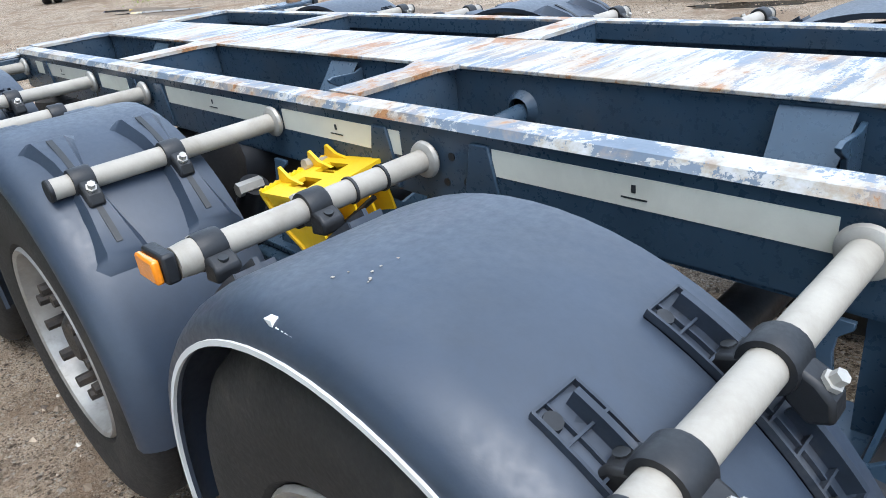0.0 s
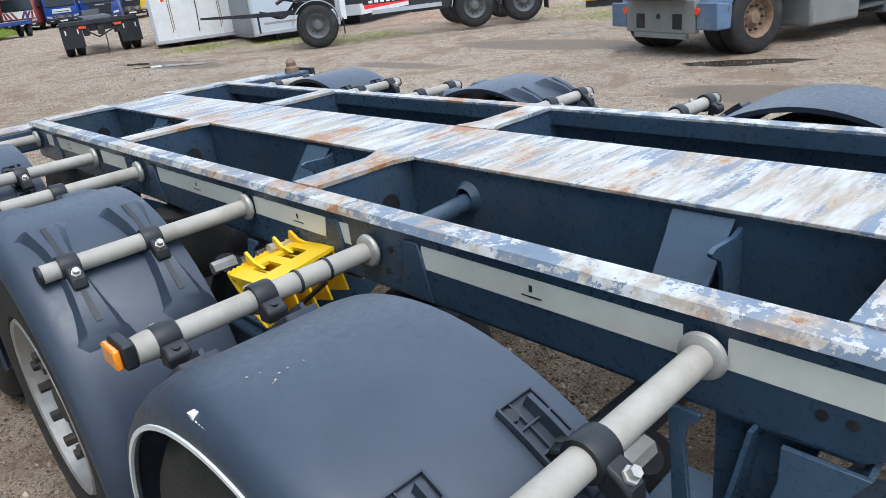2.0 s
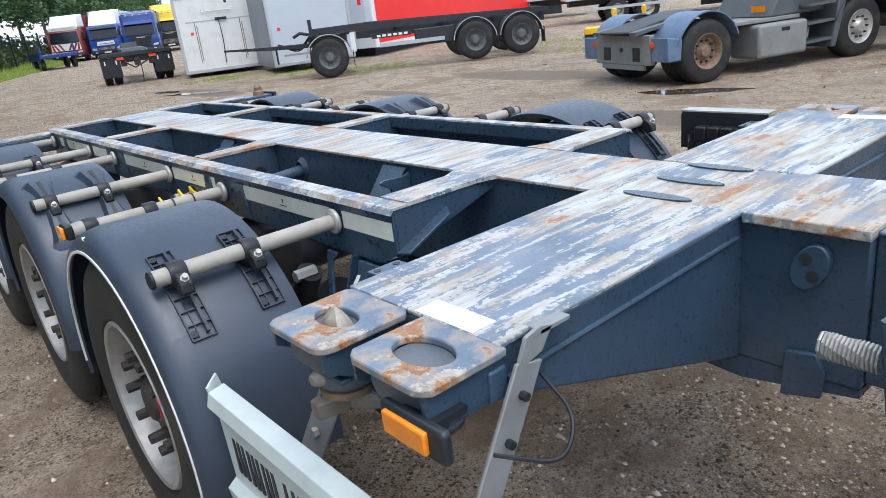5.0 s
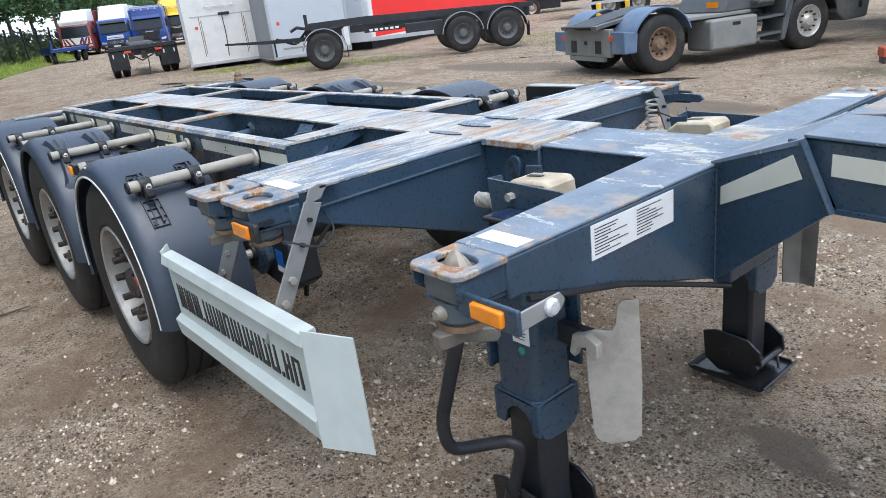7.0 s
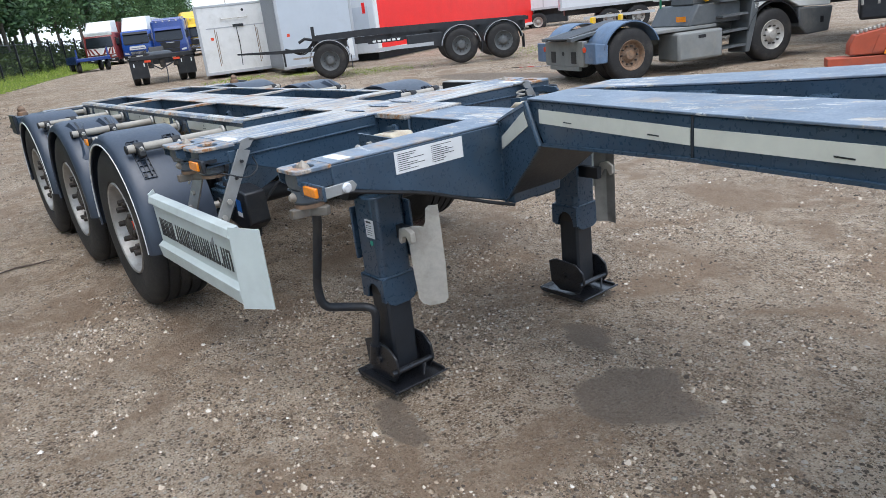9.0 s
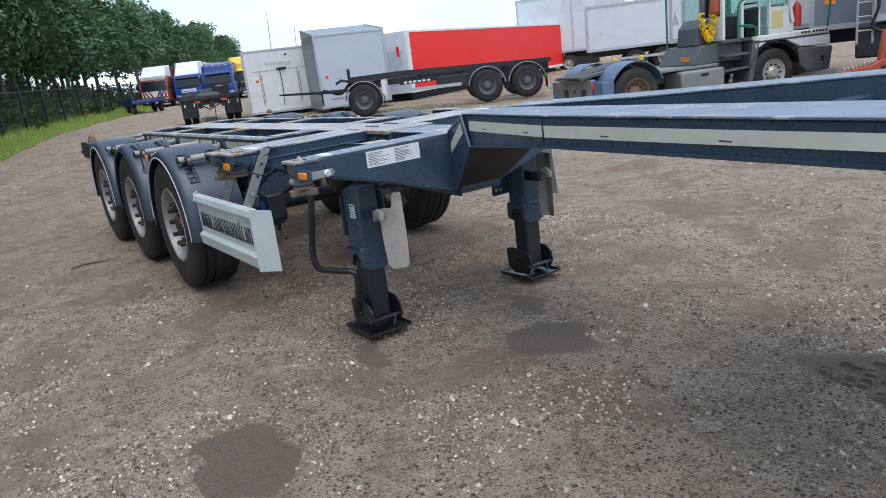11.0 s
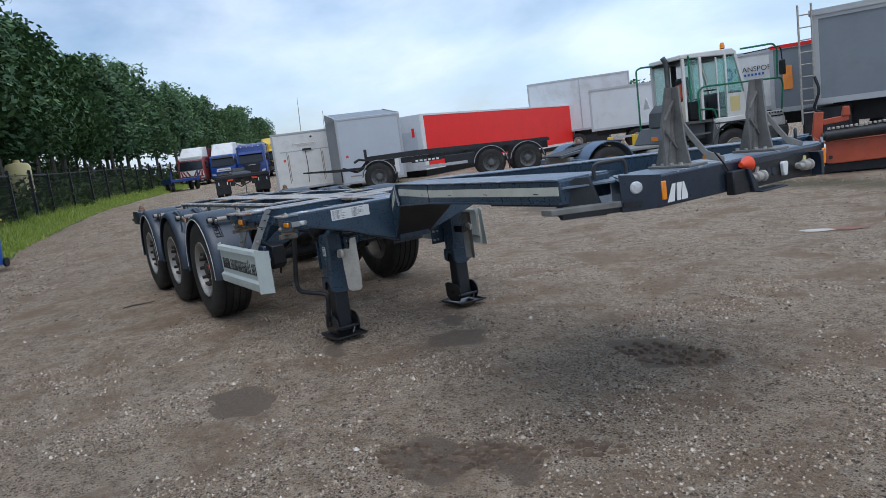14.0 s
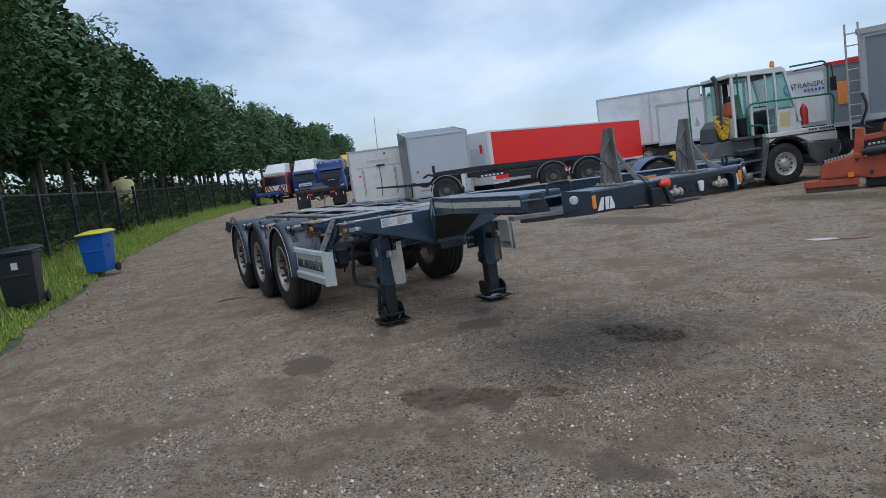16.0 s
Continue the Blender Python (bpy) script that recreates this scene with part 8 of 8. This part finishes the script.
# ---- trailers beyond the tractor ----
def far_trailer(name, label, a, b, depth, z0, z1, skin, rails=SKIRT, wheels=True):
    """A long body whose near wall runs from a to b (seen from the yard)."""
    a, b = Vector(a), Vector(b)
    d = b - a
    t = thing(name, label, "trailer", (a.x, a.y, 0.02), math.degrees(math.atan2(d.y, d.x)))
    L = d.length
    part("shell", box(0, L, 0, depth, z0, z1), skin, t, bevel=0.02)
    part("top_rail", box(-0.02, L + 0.02, -0.025, -0.001, z1 - 0.10, z1 + 0.004), rails, t)
    part("bottom_rail", box(-0.02, L + 0.02, -0.025, -0.001, z0 - 0.004, z0 + 0.12), rails, t)
    for x in (0.0, L):
        part("corner_post", box(x - 0.05, x + 0.05, -0.028, 0.05, z0, z1), rails, t)
    part("frame", box(0.2, L - 0.2, depth * 0.3, depth * 0.7, 0.85, z0), CHASSIS, t)
    if wheels:
        for x in ((L * 0.25, L * 0.25 + 1.3) if L > 6 else (L * 0.7,)):
            for yo, s in ((0.22, -1), (depth - 0.22, 1)):
                yard_wheel(t, x, yo, 0.52, 0.34, s, GALV)
    return t


w1 = far_trailer("box_trailer", "tall plain white box trailer", (-27.2, 27.0), (-22.9, 31.6), 2.5, 1.2, 4.52, BODY_WHITE)
part("door_seam", box(3.2, 3.26, -0.032, -0.001, 1.2, 4.52), SKIRT, w1)
w2 = far_trailer("box_truck", "white box truck with a pale side guard", (-18.2, 23.3), (-12.0, 29.5), 2.5, 1.12, 3.22, BODY_WHITE)
part("side_guard", box(1.0, 4.2, -0.02, 0.02, 0.62, 0.74), SKIRT, w2)
trn = far_trailer("lettered_trailer", "white trailer with dark blue transport lettering", (-7.75, 15.6), (-3.65, 17.95), 2.5, 1.25, 3.05, WHITE)
L = text_mesh("TRANSPORT", 0.215)
part("lettering", shifted(L, pose(3.00, -0.030, 2.46, 90, 0, 0)), PRINT, trn, "dark printed word")
for k in range(6):
    part("dot", box(2.70 + 0.10 * k, 2.76 + 0.10 * k, -0.032, -0.027, 2.33, 2.40), BLUE_TAG, trn)
part("logo_shape", loft([[(2.26 + 0.14 * math.cos(a) * f, -0.028, 2.46 + 0.20 * math.sin(a) * f) for a in [j * math.tau / 14 for j in range(14)]] for f in (1.0, 0.55)], True, False), BLUE_TAG, trn)
rt = far_trailer("red_edged_trailer", "grey trailer with red edge rails and an orange marker", (-3.02, 14.50), (0.35, 16.05), 3.0, 1.18, 2.88, BODY_TIP)
part("red_edge", box(-0.02, 3.1, -0.034, -0.0255, 2.80, 2.886), BODY_RED, rt)
part("red_edge", box(-0.055, -0.052, 0.0, 2.9, 2.80, 2.886), BODY_RED, rt)
part("orange_marker", box(0.25, 0.48, -0.032, -0.026, 1.75, 2.35), AMBER, rt)
part("white_tag", box(1.5, 2.0, -0.032, -0.026, 1.45, 1.58), PAPER, rt)
gt = far_trailer("grey_tipper_trailer", "tall grey tipper trailer with a ladder on its end", (-0.70, 12.40), (7.0, 15.6), 2.5, 1.30, 3.20, BODY_TIP)
part("roof_edge", prism([(-0.12, 3.18), (7.9, 3.18), (7.9, 3.30), (-0.12, 3.30)], "y", -0.06, 2.5), SKIRT, gt)
for x in (-0.32, -0.06):
    part("ladder_rail", tube([(x, -0.10, 0.9), (x, -0.10, 3.45)], 0.022, 8), GALV, gt)
for k in range(9):
    part("rung", tube([(-0.32, -0.10, 1.15 + 0.26 * k), (-0.06, -0.10, 1.15 + 0.26 * k)], 0.014, 6), GALV, gt)
part("hose", tube(smooth_path([(-0.05, -0.14, 1.9), (0.05, -0.2, 1.6), (-0.1, -0.2, 1.2), (0.1, -0.15, 1.1)], 0.15), 0.03, 8), BLACK, gt)
part("tip_cylinder", tube([(1.95, -0.25, 3.62), (3.3, -0.30, 3.95)], 0.15, 18), BLACK, gt, "black tipping cylinder over the roof edge")
part("rear_gear", box(-0.35, 0.6, 0.1, 2.3, 0.62, 1.25), CHASSIS, gt, bevel=0.05)

om = thing("orange_beam_frame", "orange-red steel lifting frame with a black cylinder on the ground", "steel frame", (-0.55, 9.90, 0.0), 33)
part("ground_foot", box(0.02, 0.95, -0.13, 0.13, 0.0, 0.10), WOOD, om, bevel=0.01)
part("ground_beam", box(0.0, 0.98, -0.16, 0.16, 0.10, 0.24), ORANGE_STEEL, om, bevel=0.012)
part("main_beam", prism([(0.30, 0.27), (0.30, 0.42), (0.37, 0.57), (0.84, 0.67), (0.95, 0.74), (1.12, 0.62), (5.2, 0.72), (5.2, 0.30), (1.2, 0.20), (1.0, 0.26)], "y", -0.15, 0.15), ORANGE_STEEL, om, bevel=0.015)
part("web_plate", prism([(0.62, 0.30), (1.02, 0.30), (1.0, 0.60), (0.70, 0.56)], "y", -0.162, -0.152), ORANGE_STEEL, om, bevel=0.004)
part("post", prism([(0.90, 0.66), (1.08, 0.66), (1.12, 1.19), (0.97, 1.20)], "y", -0.12, 0.12), ORANGE_STEEL, om, bevel=0.012)
part("cross_bar", prism([(1.10, 0.94), (1.54, 0.99), (1.54, 1.09), (1.10, 1.05)], "y", -0.09, 0.09), ORANGE_STEEL, om, bevel=0.012)
part("post", prism([(1.42, 1.08), (1.56, 1.08), (1.55, 1.25), (1.46, 1.26)], "y", -0.12, 0.12), ORANGE_STEEL, om, bevel=0.012)
part("cylinder", tube([(1.12, -0.20, 0.735), (5.2, -0.20, 0.90)], 0.105, 20), BLACK, om, "black hydraulic cylinder")
part("cylinder_end", tube([(1.06, -0.20, 0.732), (1.14, -0.20, 0.735)], 0.075, 16), CHASSIS, om)
for px_, pz_ in ((0.96, 0.60), (1.20, 0.33)):
    part("pin", tube([(px_, -0.19, pz_), (px_, 0.19, pz_)], 0.035, 12), CHASSIS, om)
part("lug", prism([(0.78, 0.26), (0.90, 0.26), (0.88, 0.36), (0.80, 0.36)], "y", -0.185, -0.155), AMBER, om)
part("axle_box", box(1.1, 5.0, 0.02, 0.9, 0.03, 0.22), CHASSIS, om)
for k in range(30):
    part("chain_link", box(1.16 + 0.075 * k, 1.212 + 0.075 * k, -0.25 + 0.03 * (k % 2), -0.16 + 0.03 * (k % 2), 0.850 + 0.0031 * k, 0.895 + 0.0031 * k), GALV, om, bevel=0.008)
for k in range(8):
    part("chain_link", box(0.39 + 0.058 * k, 0.432 + 0.058 * k, -0.10 + 0.03 * (k % 2), -0.01 + 0.03 * (k % 2), 0.585 + 0.0125 * k, 0.635 + 0.0125 * k), GALV, om, bevel=0.008)


# ---- trucks at the gate ----
def parked_truck(at, turn, cab, body, label, width=2.5, cab_h=3.0, box_h=3.45, cab_top=None):
    """A lorry seen from its front; its own x axis points forward."""
    t = thing("parked_lorry", label, "truck", at, turn, group="lorries at the gate")
    w = width / 2
    rings = []
    for z, x, c in ((0.42, -0.10, 0.06), (0.62, 0.0, 0.10), (1.38, 0.02, 0.14), (1.62, -0.03, 0.20), (2.32, -0.20, 0.24), (cab_h - 0.06, -0.36, 0.28), (cab_h, -0.46, 0.32)):
        h = w - (0.0 if z < cab_h else 0.05)
        rings.append([(-2.2, -h, z), (-2.2, h, z), (x - c, h, z), (x - c * 0.30, h - c * 0.45, z), (x, h - c * 1.3, z), (x, -h + c * 1.3, z), (x - c * 0.30, -h + c * 0.45, z), (x - c, -h, z)])
    part("cab", loft(rings), cab, t, bevel=0.02)
    part("windscreen", web_plate([(0.030, -w + 0.20, 1.52), (0.030, w - 0.20, 1.52), (-0.172, w - 0.26, 2.30), (-0.172, -w + 0.26, 2.30)], 0.03), DARK_GLASS, t)
    for s in (-1, 1):
        part("wiper", tube([(0.030, s * 0.20, 1.56), (-0.015, s * 0.62, 1.72)], 0.012, 5), BLACK, t)
        part("side_window", box(-1.25, -0.42, s * w - 0.012, s * w + 0.012, 1.55, 2.15), DARK_GLASS, t)
        mr = part("mirror", box(-0.27, -0.12, s * (w + 0.17) - 0.09, s * (w + 0.17) + 0.09, 1.62, 2.12), BLACK, t, bevel=0.03)
        part("mirror_arm", tube([(-0.22, s * (w - 0.02), 2.18), (-0.20, s * (w + 0.16), 2.14)], 0.02, 6), BLACK, mr)
        part("headlamp", prism([(s * (w - 0.50), 0.66), (s * (w - 0.14), 0.70), (s * (w - 0.12), 0.86), (s * (w - 0.48), 0.80)], "x", -0.10, 0.032), LENS, t, bevel=0.01)
        part("fog_lamp", box(0.0, 0.045, s * (w - 0.42) - 0.10, s * (w - 0.42) + 0.10, 0.44, 0.52), LENS, t, bevel=0.01)
        part("step", box(-0.75, -0.25, s * (w - 0.02) - 0.03, s * (w - 0.02) + 0.03, 0.46, 0.56), BLACK, t)
        yard_wheel(t, -1.35, s * (w - 0.18), 0.5, 0.32, s, GALV)
        yard_wheel(t, -5.5, s * (w - 0.18), 0.5, 0.32, s, GALV)
    part("bumper", prism([(-0.30, 0.30), (0.01, 0.32), (0.04, 0.56), (-0.02, 0.60), (-0.30, 0.60)], "y", -w + 0.02, w - 0.02), BLACK, t, bevel=0.03)
    part("plate_bar", box(0.035, 0.052, -0.26, 0.26, 0.40, 0.51), PAPER, t)
    part("lower_grille", box(0.0, 0.034, -0.62, 0.62, 0.62, 0.88), BLACK, t, bevel=0.01)
    for zk in (0.68, 0.75, 0.82):
        part("grille_bar", box(0.035, 0.044, -0.60, 0.60, zk - 0.012, zk + 0.012), CHASSIS if cab is TRUCK_NAVY else SKIRT, t)
    part("cowl", box(0.0, 0.036, -w + 0.30, w - 0.30, 1.44, 1.53), BLACK, t, bevel=0.01)
    if cab is TRUCK_BLUE:
        part("grille", prism([(-0.68, 1.00), (0.68, 1.00), (0.62, 1.30), (-0.62, 1.30)], "x", 0.0, 0.040), WHITE, t, "pale grille panel", bevel=0.02)
        part("grille_slot", box(0.041, 0.046, -0.55, 0.55, 1.10, 1.14), TRUCK_NAVY, t)
        part("visor", web_plate([(0.02, -w + 0.24, 2.25), (0.02, w - 0.24, 2.25), (-0.20, w - 0.28, 2.42), (-0.20, -w + 0.28, 2.42)], 0.03), BLACK, t)
    elif cab is TRUCK_RED:
        part("white_front", prism([(-w + 0.16, 0.92), (w - 0.16, 0.92), (w - 0.20, 1.44), (-w + 0.20, 1.44)], "x", 0.0, 0.034), WHITE, t, bevel=0.01)
        for s in (-1, 1):
            for k in range(3):
                y0 = 0.12 + 0.34 * k
                part("stripe", web_plate([(0.042, s * y0, 0.94), (0.042, s * (y0 + 0.15), 0.94), (0.042, s * min(1.02, y0 + 0.42), 1.42), (0.042, s * min(0.90, y0 + 0.27), 1.42)], 0.008), TRUCK_RED, t)
        part("roof_sign", box(-0.42, -0.24, -w + 0.18, w - 0.18, 2.42, 2.72), WHITE, t, "white roof sign", bevel=0.02)
        part("sign_text", box(-0.239, -0.232, -0.80, 0.80, 2.50, 2.62), PALE, t)
    else:
        part("grille", prism([(-0.62, 0.90), (0.62, 0.90), (0.78, 1.40), (-0.78, 1.40)], "x", 0.0, 0.040), BLACK, t, bevel=0.01)
        part("badge", box(0.041, 0.048, -0.30, 0.30, 1.30, 1.36), SKIRT, t)
        part("visor", web_plate([(0.06, -w + 0.24, 2.28), (0.06, w - 0.24, 2.28), (-0.18, w - 0.26, 2.50), (-0.18, -w + 0.26, 2.50)], 0.03), cab, t)
        for k in range(4):
            part("roof_lamp", box(-0.34, -0.26, -0.80 + 0.50 * k, -0.70 + 0.50 * k, cab_h - 0.12, cab_h - 0.02), LENS, t, bevel=0.01)
    if cab_top:
        part("roof_cap", loft([[(-2.2, -w + 0.06, z), (-2.2, w - 0.06, z), (x, w - c, z), (x, -w + c, z)] for z, x, c in ((cab_h + 0.002, -0.48, 0.16), (cab_h + 0.14, -0.56, 0.20), (box_h + 0.06, -1.45, 0.34), (box_h + 0.12, -1.62, 0.40))]), cab_top, t, bevel=0.02)
    part("load_body", box(-8.5, -2.4, -w - 0.03, w + 0.03, 1.0, box_h), body, t, bevel=0.02)
    for s in (-1, 1):
        part("side_guard", box(-5.0, -2.2, s * (w - 0.02) - 0.02, s * (w - 0.02) + 0.02, 0.55, 0.90), CHASSIS, t)
    part("frame", box(-8.4, -1.0, -0.5, 0.5, 0.6, 1.0), CHASSIS, t)
    return t


gz = ground_z(-60, 15)
parked_truck((-59.65, 13.05, gz), -27, TRUCK_RED, TRUCK_RED, "maroon and white lorry with striped front", cab_h=2.62, cab_top=WHITE)
parked_truck((-59.05, 15.85, gz), -26, TRUCK_BLUE, BODY_WHITE, "bright blue lorry with a white box body", cab_h=2.55, box_h=3.55, cab_top=WHITE)
parked_truck((-52.8, 16.6, ground_z(-53, 17)), -24, TRUCK_NAVY, TRUCK_NAVY, "dark blue lorry parked in the row", cab_top=TRUCK_NAVY, box_h=3.1)
parked_truck((-55.6, 19.8, gz), -24, TRUCK_YELLOW, TRUCK_YELLOW, "yellow lorry standing behind the white body", cab_top=TRUCK_YELLOW)
parked_truck((-62.0, 25.4, gz), -24, TRUCK_YELLOW, BODY_WHITE, "yellow and white lorry farther down the row", cab_top=BODY_WHITE)

sbt = thing("small_blue_trailer", "low dark blue platform trailer beside the fence", "trailer", (-50.4, 9.9, ground_z(-50, 10)), 0)
part("platform", box(-1.6, 1.6, -1.1, 1.1, 0.72, 0.95), TRUCK_NAVY, sbt, bevel=0.03)
part("side_board", box(-1.6, 1.6, -1.14, -1.1, 0.6, 1.1), TRUCK_NAVY, sbt)
part("post", box(1.4, 1.5, -1.05, -0.95, 0.95, 1.55), TRUCK_NAVY, sbt)
part("post", box(1.4, 1.5, 0.95, 1.05, 0.95, 1.55), TRUCK_NAVY, sbt)
for s in (-1, 1):
    yard_wheel(sbt, 1.0, s * 0.95, 0.36, 0.25, s)
    yard_wheel(sbt, -1.0, s * 0.95, 0.36, 0.25, s)

dt = thing("chassis_cab_rear", "dark truck chassis seen from behind with mud flaps", "truck", (-24.98, 7.0, ground_z(-25, 7)), 166)
part("frame", box(-0.2, 5.0, -0.42, 0.42, 0.75, 1.0), CHASSIS, dt)
for s in (-1, 1):
    for yo in (1.06, 0.73):
        yard_wheel(dt, 0.3, s * yo, 0.5, 0.27, s, HUB)
    part("mud_flap", box(-0.42, -0.38, s * 0.90 - 0.33, s * 0.90 + 0.33, 0.28, 0.95), BLACK, dt, "black mud flap")
    part("mudguard", box(-0.42, 0.95, s * 0.90 - 0.35, s * 0.90 + 0.35, 0.98, 1.05), BLACK, dt, bevel=0.02)
    part("flap_mark", box(-0.425, -0.421, s * 0.90 - 0.22, s * 0.90 - 0.18, 0.72, 0.86), PAPER, dt)
    part("flap_mark", box(-0.425, -0.421, s * 0.90 + 0.16, s * 0.90 + 0.20, 0.72, 0.86), PAPER, dt)
    part("lamp", box(-0.46, -0.42, s * 0.55 - 0.12, s * 0.55 + 0.12, 0.86, 0.94), ORANGE_RED, dt)
part("rear_beam", box(-0.46, -0.36, -1.2, 1.2, 0.96, 1.12), CHASSIS, dt, bevel=0.02)
part("lift_frame", prism([(-0.3, 1.12), (2.4, 1.12), (2.2, 1.24), (0.0, 1.20)], "y", -0.45, 0.45), CHASSIS, dt, bevel=0.04)
for sy in (-0.5, 0.0, 0.45):
    part("valve_gear", box(-0.40, -0.25, sy - 0.10, sy + 0.10, 0.62, 0.92), HUB, dt, bevel=0.03)
part("cross_stay", tube([(-0.4, -0.6, 0.85), (-0.42, 0.1, 0.55), (-0.4, 0.55, 0.85)], 0.03, 6), CHASSIS, dt)
part("hook", tube(smooth_path([(-0.45, -0.1, 0.75), (-0.62, -0.1, 0.45), (-0.8, -0.05, 0.1), (-1.1, 0.0, 0.05)], 0.2), 0.02, 6), CHASSIS, dt)
part("head_frame", prism([(1.9, 1.12), (2.3, 1.12), (2.25, 1.42), (2.05, 1.42)], "y", -0.30, 0.30), CHASSIS, dt, bevel=0.03)

# masts on the roofs
for (x, y, z) in ((-45.7, 18.7, 6.2), (-45.0, 20.4, 4.9)):
    ms = thing("mast", "thin grey antenna mast", "mast", (x, y, ground_z(x, y)))
    part("pole", tube([(0, 0, 0), (0.05, 0, z * 0.6), (0.2, 0.05, z)], [0.05, 0.035, 0.02], 8), GALV, ms)
fl = thing("flat_load", "dark sheeted load standing behind the red trailer", "load", (-33, 33, 0), 40)
part("stack", prism([(-5, 0), (5, 0), (5, 3.2), (1, 3.55), (-5, 2.9)], "y", -1.2, 1.2), CHASSIS, fl, bevel=0.05)
for x0, y0, mat_ in ((-11.6, 16.9, YELLOW), (-11.0, 17.6, YELLOW)):
    ys_ = thing("yellow_pallet_truck", "small yellow steel stand beside the red trailer", "stand", (x0, y0, 0), 30)
    part("plate", box(-0.5, 0.5, -0.3, 0.3, 0.25, 0.45), mat_, ys_, bevel=0.03)
    part("upright", box(0.35, 0.45, -0.3, 0.3, 0.45, 0.95), mat_, ys_, bevel=0.02)
    part("foot", box(-0.5, 0.5, -0.25, 0.25, 0.0, 0.25), CHASSIS, ys_)


# ---- ground details ----
def puddle(cx, cy, ra, rb, turn, label, mat_=WATER, lift=0.004):
    random.seed(int(abs(cx * 31 + cy * 17)))
    n = 40
    pts = []
    for k in range(n):
        a = k * math.tau / n
        r = 1 + 0.35 * noise.noise((math.cos(a) * 1.6 + cx, math.sin(a) * 1.6 + cy, 0.4)) + 0.12 * noise.noise((math.cos(a) * 5, math.sin(a) * 5, cx))
        x, y = ra * r * math.cos(a), rb * r * math.sin(a)
        c, s = math.cos(radians(turn)), math.sin(radians(turn))
        pts.append((cx + c * x - s * y, cy + s * x + c * y))
    bm = bmesh.new()
    bm.faces.new([bm.verts.new((x, y, (ground_z(x, y) if cx < -10 else yard_z(x, y)) + lift)) for x, y in pts])
    ob = link_mesh("puddle", bm, mat_)
    return tagged(ob, label, "puddle", kind="structure")


puddle(-16.6, 5.9, 1.3, 0.22, 32, "shallow muddy rain puddle")
puddle(-18.6, 5.6, 0.5, 0.20, 20, "small bright rain puddle")
puddle(-8.6, 11.28, 0.62, 0.10, 22, "long thin rain puddle")
puddle(3.32, 4.85, 0.20, 0.09, 30, "small pale muddy puddle", PALE_WATER, lift=0.008)
puddle(3.55, 5.06, 0.24, 0.10, 30, "rusty brown rain puddle", RUST_WATER, lift=0.008)
puddle(-3.4, 8.1, 0.8, 0.25, 20, "rain puddle under the tractor")

tw = thing("twig", "thin dark dry twig lying on the dirt", "twig", (-1.80, -1.65, 0.0), 84)
part("stem", tube([(-0.20, -0.03, 0.012), (-0.07, 0.012, 0.016), (0.05, -0.01, 0.014), (0.19, 0.02, 0.012)], [0.006, 0.009, 0.008, 0.004], 6), WOOD, tw)
